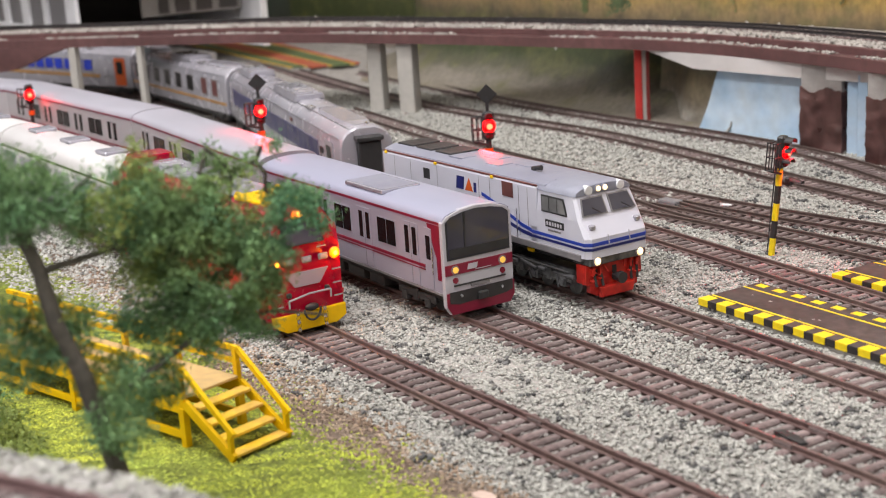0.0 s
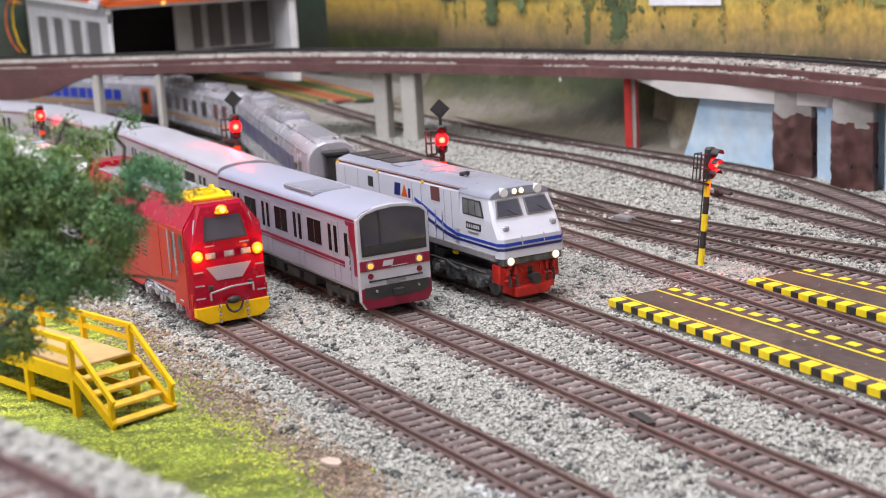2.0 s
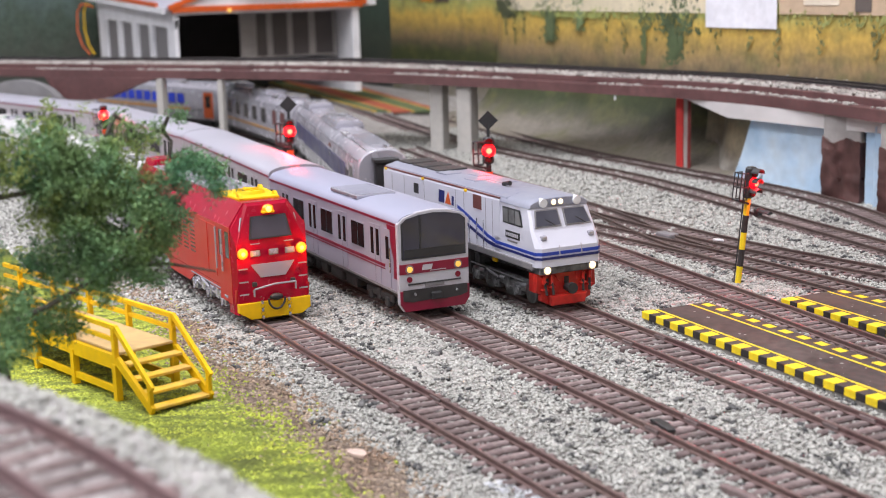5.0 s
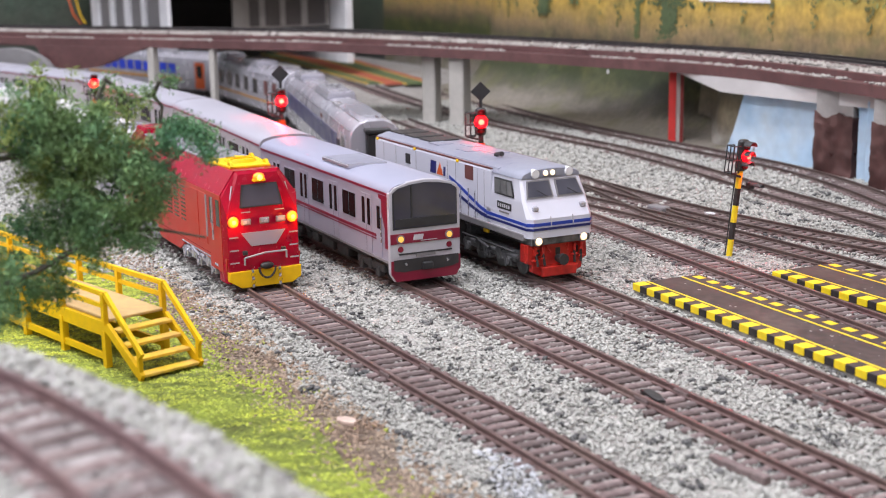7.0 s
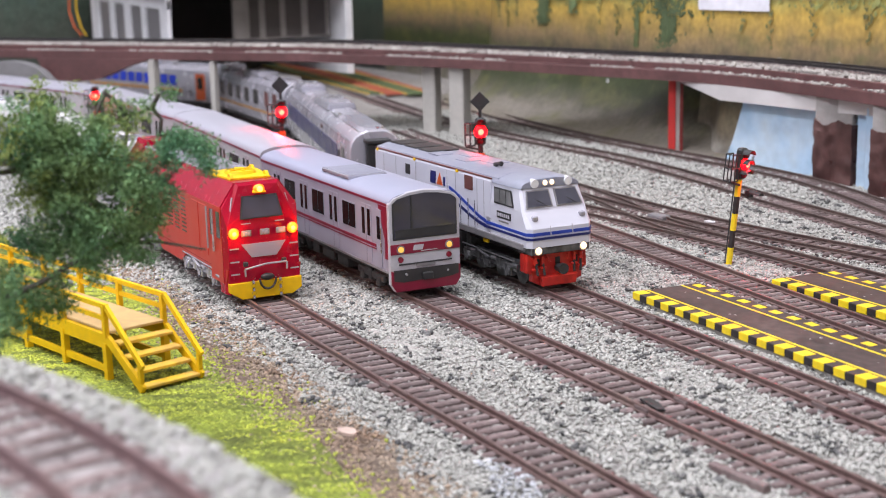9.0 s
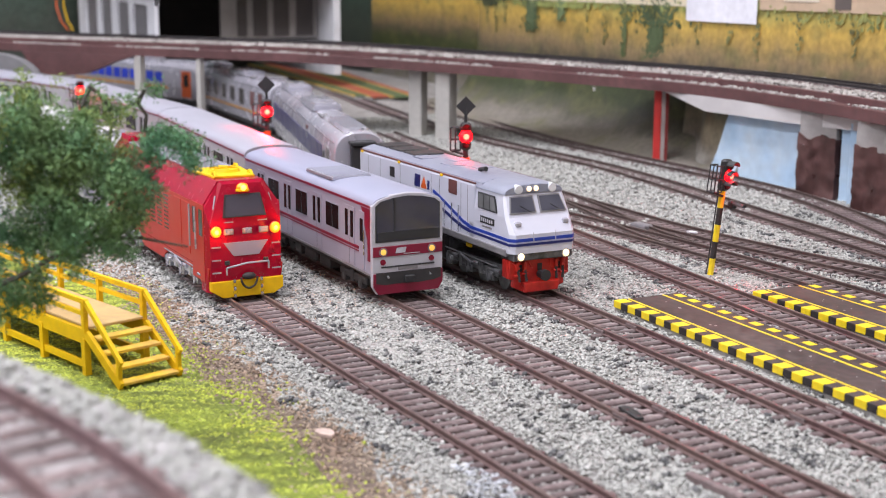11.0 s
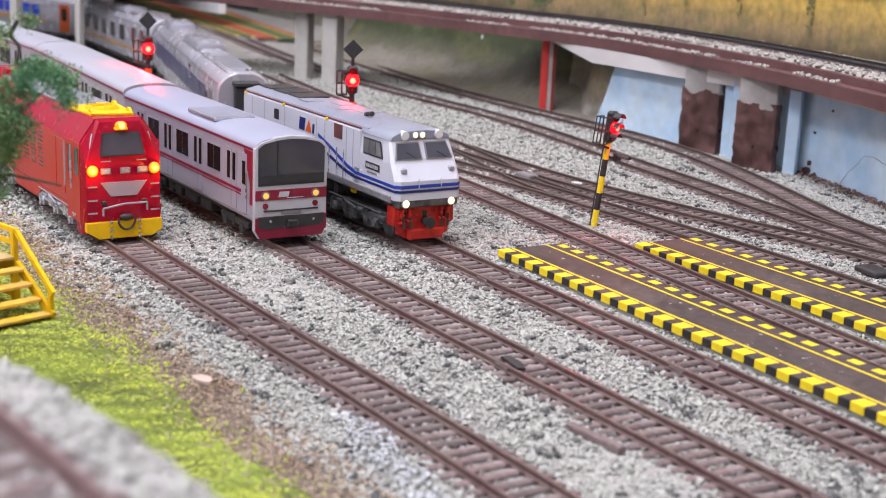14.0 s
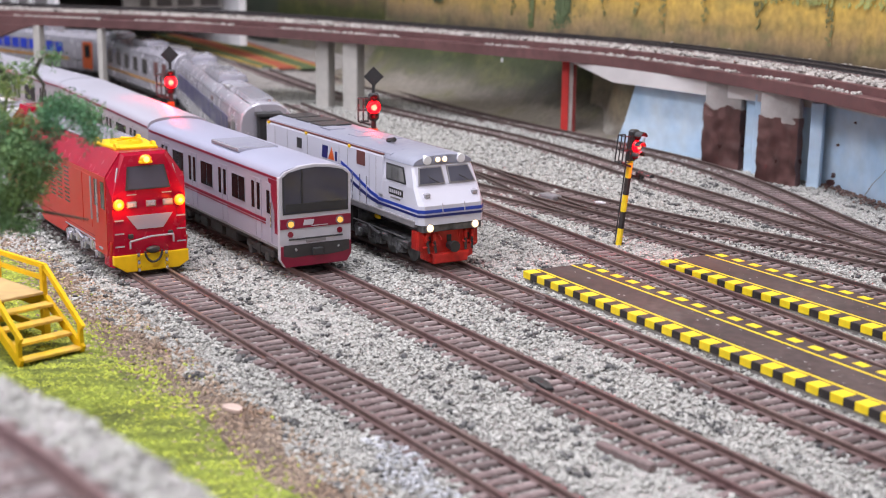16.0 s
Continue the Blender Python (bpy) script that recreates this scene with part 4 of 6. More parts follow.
# the back wall is coloured dark to stand for the unlit inside
part("back_wall", box(bmesh.new(), -D_, -D_ + 4, 0, W, 17, 111), M_shedin, shed)
part("lintel", box(bmesh.new(), -3, 3, 0, W, 105, 111.5, 0.3), M_shedwhite, shed)
part("orange_lintel", box(bmesh.new(), 3.2, 6, -3, W + 3, 107.5, 113.5, 0.4), M_orange, shed)
part("gable", prism(bmesh.new(), [(0, 112), (W, 112), (W / 2 + 26, 137), (W / 2 - 26, 137)], "x", -3, 3), M_shedwhite, shed)
for a, b in (((-6, 112), (66, 138)), ((W + 6, 112), (138, 138))):
    part("orange_verge", beam(bmesh.new(), (5, a[0], a[1]), (5, b[0], b[1]), 4, 5), M_orange, shed)
part("dormer_front", box(bmesh.new(), 3.5, 7, 62, 140, 125, 175, 0.4), M_shedwhite, shed)
dw = part("dormer_window", box(bmesh.new(), 7.2, 8.4, 74, 128, 128, 170), M_frame, shed)
for q in ((71, 75, 125, 172), (127, 131, 125, 172), (71, 131, 124, 128)):
    part("orange_frame", box(bmesh.new(), 8.5, 10.5, *q, 0.3), M_orange, shed)
part("roof_slope", loft(bmesh.new(), [[(-D_ - 10, -9, 127), (-D_ - 10, -9, 130), (-D_ - 10, 66, 145), (-D_ - 10, W / 2, 154), (-D_ - 10, W / 2, 149), (-D_ - 10, 66, 141)], [(4, -9, 109.5), (4, -9, 112.4), (4, 66, 139), (4, W / 2, 152), (4, W / 2, 147), (4, 66, 135)]]), M_shedroof, shed)
part("roof_slope", prism(bmesh.new(), [(W / 2 + 0.3, 152), (138, 139), (W + 8, 112), (W + 8, 109), (138, 135), (W / 2 + 0.3, 147)], "x", -D_ - 10, 4), M_shedroof, shed)
part("ridge_cap", box(bmesh.new(), -D_, -20, 90, 113, 150.5, 158, 0.6), M_shedwhite, shed)
part("orange_gutter", beam(bmesh.new(), (-D_ - 8, -10.6, 128.6), (-22, -10.6, 115.6), 2.6, 4.2), M_orange, shed)
part("white_fascia", beam(bmesh.new(), (-D_ - 8, -10.4, 123.4), (4, -10.4, 109.6), 2.2, 6.0), M_shedwhite, shed)
part("white_overhang", box(bmesh.new(), -60, 3, W + 3, W + 19, 108.5, 116, 0.5), M_shedwhite, shed)
ip = part("inner_panel", box(bmesh.new(), -46, -42, 83, 193, 56, 106), M_shedgrey, shed, "grey inner partition")
for y0, y1 in ((101, 112), (119, 135.5), (142, 160), (168, 188)):
    part("inner_pane", box(bmesh.new(), -41.8, -41, y0, y1, 58, 103), M_shedin, ip)
bulb = part("lamp", ball(bmesh.new(), (7, 57, 108), 2.4, 8), M_lampyellow, shed, "small lit yellow lamp")
for y, c in ((-14, M_yellow), (-22, M_orange)):
    bm = bmesh.new()
    pts = [(-D_ + 20, -8, 112), (-D_ - 4, y * 0.8, 116), (-D_ - 10, y, 106), (-D_ - 6, y * 1.1, 84), (-D_ + 6, y, 66), (-D_ + 14, y * 0.7, 55)]
    for a, b in zip(pts, pts[1:]):
        rod(bm, a, b, 0.9, n=6)
    part("cable", bm, c, shed, "hanging wire")

# ---- the striped platform on which the shed stands ----
def strip_line(y, x):
    """The strips spread a little with distance."""
    return y + (-790 - x) * (0.115 + (y - 385) / 70 * 0.065)


edge = [(-798, 384)] + [(x, strip_line(384, x)) for x in (-1100, -1288)] + [(x, strip_line(449, x)) for x in (-1288, -1100, -770)]
tagged(part("striped_platform", prism(bmesh.new(), edge, "z", -1, 2.4), M_concrete), "low grey platform under the coloured strips", "platform", kind="structure")
tagged(part("shed_plinth", box(bmesh.new(), -1248, -898, 206, 352, -1, 16.9), M_concrete), "low grey plinth under the engine shed", "plinth", kind="structure")
for mat, y0, y1, x_end in ((M_dullyellow, 385, 387.4, -806), (M_green, 387.7, 397.6, -802), (M_dullyellow, 397.9, 400.4, -797), (M_redboard, 400.7, 418, -785), (M_dullyellow, 418.3, 421, -779), (M_green, 421.3, 438.6, -772), (M_dullyellow, 438.9, 441.8, -768), (M_redboard, 442.1, 448.6, -771)):
    outline = [(x_end, strip_line(y0, x_end)), (x_end + 3, strip_line(y1, x_end))] + [(x, strip_line(q, x)) for q, x in ((y1, -1280), (y0, -1280))]
    tagged(part("striped_board", prism(bmesh.new(), outline, "z", 2.5, 4.2, 0.15), mat), "long painted strip in a row of coloured strips", "board", "striped boards")

# ---- the room ----
room = [("wall_south", (-1330, 1700, -1400, -1396, -800, 1500)), ("wall_east", (1696, 1700, -1396, 760, -800, 1500)), ("wall_north", (-1330, 1700, 760, 764, -800, 1500)), ("wall_west", (-1334, -1330, -1400, 764, -800, 1500))]
for name, q in room:
    tagged(part(name, box(bmesh.new(), *q), M_wall), "plain cream wall of the exhibition room", "wall", kind="structure")
tagged(part("ceiling", box(bmesh.new(), -1334, 1700, -1400, 764, 1500, 1504), M_wall), "plain white ceiling of the room", "ceiling", kind="structure")
tagged(part("floor", box(bmesh.new(), -1334, 1700, -1400, 764, -804, -800), M_concrete), "plain grey floor of the room", "floor", kind="structure")

# ---- rolling stock ----
def shell(hw, z0, z1, top, crown=5):
    """Cross-section of a coach: upright sides and a low arched roof, as (y, z)."""
    pts = [(-hw, z0), (hw, z0), (hw, z1)]
    for k in range(1, crown * 2):
        a = math.pi * k / (crown * 2)
        pts.append((hw * math.cos(a) * 0.985, z1 + (top - z1) * math.sin(a) ** 0.75))
    return pts + [(-hw, z1)]


def bogie(parent, x, z=6.2, wheelbase=19, hw=11, mat=None, frame_hw=12.5, axles=2, wheel_mat=None):
    mat = mat or M_darkgrey
    fitting = M_silver2 if mat is M_silver2 else M_dullsteel
    b = part("bogie", box(bmesh.new(), x - wheelbase / 2 - 4, x + wheelbase / 2 + 4, -hw + 2, hw - 2, z, z + 4, 0.5), mat, parent)
    for y in (-frame_hw, frame_hw):
        bm = box(bmesh.new(), x - wheelbase / 2 - 5, x + wheelbase / 2 + 5, y - 0.9, y + 0.9, z + 0.5, z + 3.4, 0.4)
        for k in range(axles):
            ax = x - wheelbase / 2 + wheelbase * k / (axles - 1)
            box(bm, ax - 1.8, ax + 1.8, y - 1.5, y + 1.5, z - 1.6, z + 2.2, 0.4)
            if k < axles - 1:
                mx = ax + wheelbase / (axles - 1) / 2
                box(bm, mx - 1.6, mx + 1.6, y - 1.3, y + 1.3, z - 0.4, z + 4.4, 0.4)
                rod(bm, (mx - 2.6, y, z - 0.2), (mx - 2.6, y, z + 2.8), 0.8, n=6)
                rod(bm, (mx + 2.6, y, z - 0.2), (mx + 2.6, y, z + 2.8), 0.8, n=6)
        part("side_frame", bm, mat, b)
        if axles == 3:
            s = 1 if y > 0 else -1
            for k in range(3):
                ax = x - wheelbase / 2 + wheelbase * k / 2
                part("axle_box_cover", rod(bmesh.new(), (ax, y + s * 1.4, z + 0.4), (ax, y + s * 2.1, z + 0.4), 1.3, n=12), fitting, b)
                part("brake_cylinder", rod(bmesh.new(), (ax + 3.4, y + s * 1.2, z + 3.4), (ax + 7.6, y + s * 1.2, z + 3.4), 0.9, n=10), fitting, b)
                part("brake_rod", beam(bmesh.new(), (ax - 3.4, y + s * 1.5, z + 2.6), (ax - 2.4, y + s * 1.5, z - 2.2), 0.5, 0.7), fitting, b)
            part("damper", rod(bmesh.new(), (x - 8, y + s * 1.8, z + 4.6), (x + 2, y + s * 1.8, z + 3.0), 0.55, n=8), fitting, b)
            part("pipe", rod(bmesh.new(), (x - wheelbase / 2 - 5, y + s * 1.3, z + 5.0), (x + wheelbase / 2 + 5, y + s * 1.3, z + 5.0), 0.35, n=6), fitting, b)
    for k in range(axles):
        ax = x - wheelbase / 2 + wheelbase * k / (axles - 1)
        for y in (-GAUGE / 2, GAUGE / 2):
            bm = rod(bmesh.new(), (ax, y - 1.1, RAIL_TOP + 4.6), (ax, y + 1.1, RAIL_TOP + 4.6), 4.6, n=20)
            rod(bm, (ax, y + (1 if y < 0 else -1) * 1.1, RAIL_TOP + 4.6), (ax, y + (1 if y < 0 else -1) * 1.7, RAIL_TOP + 4.6), 5.1, n=20)
            part("wheel", bm, wheel_mat or M_darkgrey, b, smooth=40)
    return b


def slab(name, parent, side, hw, x0, x1, z0, z1, mat, proud=0.14, depth=0.3, label="", bevel=0.0):
    """A flat panel on the side of a vehicle; side is -1 or 1."""
    y = side * (hw + proud)
    return part(name, box(bmesh.new(), x0, x1, min(y, y - side * depth), max(y, y - side * depth), z0, z1, bevel), mat, parent, label)


def emu_car(at, turn, length, lead, label):
    """A commuter car; its front end is at x = 0 and it runs back to -length."""
    car = thing("commuter_car", at, turn, label, "train car", "commuter train")
    hw, z0, ze, top = 14.9, 12.6, 40.2, 44.6
    k = 1.0 if lead else length / 140.0
    prof = shell(hw, z0, 38.6, 39.2)[:3] + [(-hw, 38.6)]
    # one white livery whose shaded and lit tones are painted in
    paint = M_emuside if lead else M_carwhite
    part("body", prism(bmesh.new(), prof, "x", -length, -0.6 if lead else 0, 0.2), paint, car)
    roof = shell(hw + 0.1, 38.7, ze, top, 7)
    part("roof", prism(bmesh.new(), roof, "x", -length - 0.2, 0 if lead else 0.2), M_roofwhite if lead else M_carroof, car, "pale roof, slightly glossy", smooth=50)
    part("underframe", box(bmesh.new(), -length + 4, -5, -12.5, 12.5, 9.5, 12.7), M_darkgrey, car)
    for x0, x1 in ((-62, -50), (-80, -66), (-92, -84)):
        part("equipment_box", box(bmesh.new(), x0 * k, x1 * k, -12.6, 12.6, 5.5, 10, 0.4), M_darkgrey, car)
    bogie(car, -24 * k, 6.2, 17 * min(k, 1.2))
    bogie(car, -116 * k, 6.2, 17 * min(k, 1.2))
    for s in (-1, 1):
        slab("maroon_cant_stripe", car, s, hw, -length + 0.2, -1.2 if lead else -0.2, 39.2, 40.2, M_maroon, 0.22)
        x1 = -13 if lead else -0.2
        slab("belt_stripe", car, s, hw, -length + 0.2, x1, 21.3, 22.4, M_maroon, 0.36)
        slab("thin_belt_stripe", car, s, hw, -length + 0.2, x1, 20.3, 20.7, M_maroon, 0.36)
        slab("sill", car, s, hw, -length, -1, 12.3, 13.2, M_frame, 0.3)
        for n in range(4):
            c = (-22.5 - 35.6 * n) * k if lead else (-19 - 34.5 * n) * k
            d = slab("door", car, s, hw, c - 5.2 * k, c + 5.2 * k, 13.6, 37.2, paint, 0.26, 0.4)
            for q in (-2.7, 2.7):
                slab("door_window", d, s, hw, c + (q - 1.35) * k, c + (q + 1.35) * k, 24.9, 35.6, M_glass, 0.4, 0.2)
            slab("door_seam", d, s, hw, c - 0.12 * k, c + 0.12 * k, 13.8, 37, M_frame, 0.33, 0.2)
        for n in range(4 if lead else 3):
            c = (-40.7 - 35.6 * n) * k if lead else (-36 - 34.5 * n) * k
            w = 7.2
            if lead and n == 3:
                c, w = -147.0, 3.6
            f = slab("window", car, s, hw, c - w * k, c + w * k, 25.0, 35.8, paint, 0.2, 0.3)
            slab("pane", f, s, hw, c - (w - 0.5) * k, c - 0.25 * k, 25.5, 35.3, M_glass, 0.34, 0.25)
            slab("pane", f, s, hw, c + 0.25 * k, c + (w - 0.5) * k, 25.5, 35.3, M_glass, 0.34, 0.25)
    # roof cooling unit
    hx = (-62.5 if lead else -55) * k
    u0, u1 = (-12.2, 5.6) if lead else (-9.6, 9.6)
    u = lead and part("roof_unit", box(bmesh.new(), hx - 15 * k, hx + 15 * k, u0, u1, 43.4, 45.1, 0.3), M_silver2, car, "grey roof cooling unit")
    if lead:
        part("grille", box(bmesh.new(), hx - 14 * k, hx + 14 * k, u0 + 0.9, u1 - 0.9, 45.05, 45.25, 0.1), M_greyroof, u)
    if not lead:
        part("gangway", box(bmesh.new(), 0.2, 2.6, -7, 7, 12, 38, 0.4), M_darkgrey, car)
    part("end_panel", box(bmesh.new(), -length - 1.2, -length - 0.1, -14, 14, 13, 41, 0.5), M_frame, car)
    if lead:
        # the flat cab front, from the inside out: rim, windscreen, bands, lamps, skirt
        face = part("cab_front", prism(bmesh.new(), [(-15.2, 8.4), (-13.2, 5.2), (13.2, 5.2), (15.2, 8.4), (15.3, 40.2), (13, 42.4), (7, 44.3), (0, 44.9), (-7, 44.3), (-13, 42.4), (-15.3, 40.2)], "x", -1.6, 0.6, 0.3), M_white, car, "flat white cab front")
        arc = [(-13.9, 25.9), (13.9, 25.9), (13.9, 40.2), (11.5, 42.0), (6, 43.2), (0, 43.7), (-6, 43.2), (-11.5, 42.0), (-13.9, 40.2)]
        part("screen_rubber", prism(bmesh.new(), arc, "x", 0.5, 0.85), M_black, face)
        ws = part("windscreen", prism(bmesh.new(), [(y * 0.965, 26.5 + (z - 25.9) * 0.955) for y, z in arc], "x", 0.8, 1.05), M_screen, face, "large smoked windscreen")
        part("screen_bar", box(bmesh.new(), 1.0, 1.25, -6.3, -5.6, 30, 43), M_black, ws)
        part("screen_sill_band", box(bmesh.new(), 1.0, 1.2, -13, 13, 26.8, 30), M_black, ws)
        part("crimson_band", box(bmesh.new(), 0.5, 0.95, -15, 15, 20.2, 24.2, 0.1), M_maroon, face)
        for y in (-10.8, 10.2):
            l = part("lamp_bezel", rod(bmesh.new(), (0.9, y, 22.1), (1.15, y, 22.1), 1.75, n=16), M_frame, face)
            part("marker_lamp", rod(bmesh.new(), (1.1, y, 22.1), (1.5, y, 22.1), 1.15, n=16), M_lampyellow, l, "lit yellow marker lamp")
            part("tail_lamp", rod(bmesh.new(), (0.5, y, 18.0), (1.0, y, 18.0), 1.15, n=14), M_rearred, face)
        # a plain white emblem shape on the band
        part("emblem", prism(bmesh.new(), [(-5.6, 21.3), (-1.4, 21.3), (-0.8, 23.4), (-5.0, 23.4)], "x", 0.9, 1.1), M_white, face, "white emblem shape")
        part("emblem_line", box(bmesh.new(), 0.9, 1.05, -2.0, 5.0, 20.7, 21.0), M_white, face)
        part("black_rail", box(bmesh.new(), 0.5, 1.0, -11.5, 11.5, 15.7, 16.3, 0.1), M_black, face)
        part("number_box", box(bmesh.new(), 0.5, 0.95, -4.2, 4.2, 14.5, 16.2, 0.1), M_frame, face)
        skirt = part("skirt", prism(bmesh.new(), [(-15, 8.4), (-13, 5.3), (13, 5.3), (15, 8.4), (15, 13.6), (-15, 13.6)], "x", 0.6, 1.3, 0.15), M_maroon, face, "crimson skirt")
        part("coupler_panel", prism(bmesh.new(), [(-14, 9.8), (-10, 9.0), (-3, 9.3), (4, 8.9), (11, 9.4), (14, 10.2), (14, 14.0), (-14, 14.0)], "x", 1.25, 1.5), M_darkgrey, skirt)
        part("coupler", box(bmesh.new(), 1.4, 3.2, -2.2, 2.2, 9.4, 12.4, 0.4), M_black, skirt)
        for y in (-9, 9):
            part("cock", rod(bmesh.new(), (1.4, y, 12.3), (2.2, y, 12.0), 0.5, n=8), M_steel, skirt)
        for s in (-1, 1):
            slab("crimson_corner", car, s, hw, -4.6, -1.4, 18, 38.9, M_maroon, 0.16)
            y = s * (hw + 0.16)
            part("crimson_slash", prism(bmesh.new(), [(-10.5, 38.9), (-4.6, 38.9), (-4.6, 26)], "y", min(y, y - s * 0.3), max(y, y - s * 0.3)), M_maroon, car)
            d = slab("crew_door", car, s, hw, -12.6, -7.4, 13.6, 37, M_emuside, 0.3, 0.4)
            slab("crew_door_window", d, s, hw, -11.4, -8.6, 25, 34, M_glass, 0.45, 0.2)
            part("handrail", rod(bmesh.new(), (-6.4, y + s * 0.8, 20), (-6.4, y + s * 0.8, 30), 0.25, n=6), M_steel, car)
    return car


def on_line(key, x):
    line = LINES[key]
    return float(np.interp(x, line[::-1, 0], line[::-1, 1]))


def between(key, x0, x1):
    """Front place and heading of a straight car whose ends stand over the line at x0 (front) and x1."""
    a, b = (x0, on_line(key, x0)), (x1, on_line(key, x1))
    return (a[0], a[1], 0), math.degrees(math.atan2(a[1] - b[1], a[0] - b[0])), math.hypot(a[0] - b[0], a[1] - b[1])


emu_car((-8.6, 63.6, 0), -0.6, 152, True, "white commuter car with crimson stripes and flat cab front")
for x0, x1 in ((-170, -368), (-371, -598), (-601, -806)):
    at, turn, ln = between("b", x0, x1)
    emu_car(at, turn, ln, False, "white commuter car with crimson stripes in the curve")


# ---- the white diesel locomotive ----
def diesel():
    lo = thing("diesel_locomotive", (0, 113.3, 0), -0.6, "white diesel locomotive with blue stripes and red pilot", "locomotive")
    hw = 14.8
    # long hood
    hood = [(-hw, 22), (hw, 22), (hw, 43.5), (hw - 0.5, 44.3), (-hw + 0.5, 44.3), (-hw, 43.5)]
    part("hood", prism(bmesh.new(), hood, "x", -136, -18, 0.2), M_locowhite, lo)
    part("roof", prism(bmesh.new(), [(-hw + 0.6, 43.2), (hw - 0.6, 43.2), (hw - 1.6, 45.2), (8, 46.6), (-8, 46.6), (-hw + 1.6, 45.2)], "x", -136.5, -14), M_greyroof, lo, "slate grey roof", smooth=20)
    for s in (-1, 1):
        part("roof_gutter", box(bmesh.new(), -136, -18, s * (hw - 0.5) - 0.4, s * (hw - 0.5) + 0.4, 44.2, 44.9, 0.1), M_oldmaroon, lo, "dull maroon gutter line")
    for x in (-128, -112, -96):
        part("roof_grille", box(bmesh.new(), x - 6.5, x + 6.5, -7.5, 7.5, 46.5, 47.3, 0.3), M_darkgrey, lo)
    for x, y in ((-84, -5), (-70, 4), (-58, -4), (-46, 3)):
        part("roof_hatch", box(bmesh.new(), x - 5, x + 5, y - 4, y + 4, 46.4, 46.9, 0.2), M_greyroof, lo)
    h = part("horn", rod(bmesh.new(), (-36, -3, 47.6), (-30, -3, 48.2), 0.5, 1.1, n=8), M_darkgrey, lo)
    part("horn_foot", box(bmesh.new(), -36, -34, -3.6, -2.4, 46.3, 47.8), M_darkgrey, h)
    # cab, lofted upwards: corner-cut plan at each height
    def plan(x, w, z, cut):
        return [(-22, -w, z), (x - cut, -w, z), (x, -w + cut * 0.9, z), (x, w - cut * 0.9, z), (x - cut, w, z), (-22, w, z)]
    cab = part("cab", loft(bmesh.new(), [plan(13.2, hw, 20.6, 2.0), plan(13.2, hw, 28.2, 2.2), plan(8.6, hw - 0.1, 34.4, 1.2), plan(4.2, hw - 1.2, 43.2, 1.0)]), M_locowhite, lo, "white cab with a sloping nose")
    def arch(x, w, rise):
        return [(x, w * math.cos(a), 43.0 + rise * math.sin(a) ** 0.8) for a in np.linspace(0, math.pi, 13)]
    part("cab_roof", loft(bmesh.new(), [arch(-22, hw - 0.6, 4.0), arch(-2, hw - 0.7, 4.2), arch(3.6, hw - 1.0, 4.0), arch(4.7, hw - 1.5, 3.6)]), M_greyroof, cab, smooth=40)
    # raked windscreens
    for y0, y1 in ((-12.9, -0.8), (1.0, 12.9)):
        def at(y, z):
            t = (z - 34.4) / 8.8
            return (8.6 - 4.4 * t + 0.08, y, z)
        o = [(y0, 35.7), (y1, 35.7), (y1 - (1.6 if y0 > 0 else 0.2), 42.2), (y0 + (1.6 if y0 < 0 else 0.2), 42.2)]
        bm = bmesh.new()
        loft(bm, [[at(*p) for p in o], [(at(*p)[0] + 0.35, p[0], p[1] + 0.12) for p in o]])
        f = part("windscreen_rubber", bm, M_frame, cab)
        bm = bmesh.new()
        c = ((y0 + y1) / 2, 39.0)
        i = [(c[0] + (p[0] - c[0]) * 0.9, c[1] + (p[1] - c[1]) * 0.86) for p in o]
        loft(bm, [[(at(*p)[0] + 0.2, *p) for p in i], [(at(*p)[0] + 0.5, p[0], p[1] + 0.12) for p in i]])
        part("windscreen", bm, M_screen, f)
        part("wiper", beam(bmesh.new(), (9.2, (y0 + y1) / 2 - 2, 39), (8.9, (y0 + y1) / 2 + 2.8, 36.3), 0.3, 0.3), M_black, cab)
    for s in (-1, 1):
        y = s * (hw + 0.12)
        f = part("cab_side_window", prism(bmesh.new(), [(-14.8, 35.2), (1.2, 35.2), (-1.0, 41.8), (-14.8, 41.8)], "y", min(y, y - s * 0.4), max(y, y - s * 0.4)), M_black, cab)
        for pane in ([(-14.2, 35.8), (-10.0, 35.8), (-10.0, 41.2), (-14.2, 41.2)], [(-9.4, 35.8), (-4.9, 35.8), (-4.9, 41.2), (-9.4, 41.2)], [(-4.3, 35.8), (0.4, 35.8), (-1.4, 41.2), (-4.3, 41.2)]):
            q = y + s * 0.15
            part("pane", prism(bmesh.new(), pane, "y", min(q, q - s * 0.3), max(q, q - s * 0.3)), M_cabglass, f)
        slab("number_plate", cab, s, hw, -12.5, -1.0, 29.6, 32.4, M_black, 0.2, 0.3, "dark plate with pale bars")
        for n in range(6):
            slab("plate_bar", cab, s, hw, -11.6 + n * 1.7, -10.6 + n * 1.7, 30.3, 31.7, M_white, 0.34, 0.2)
        slab("small_plate", cab, s, hw, -11, -3, 28.0, 28.7, M_frame, 0.2, 0.3)
        # stripes: level on the cab, rising along the hood
        for z0, z1, m, path in ((25.4, 26.6, M_blue, ((-22, 26.3), (-28, 27.4), (-36, 30), (-45, 33), (-56, 36))), (23.7, 24.7, M_navy, ((-22, 24.3), (-28, 24.9), (-36, 26.6), (-45, 29), (-56, 31.6)))):
            slab("side_stripe", lo, s, hw, -22, 11.3, z0, z1, m, 0.16, 0.3)
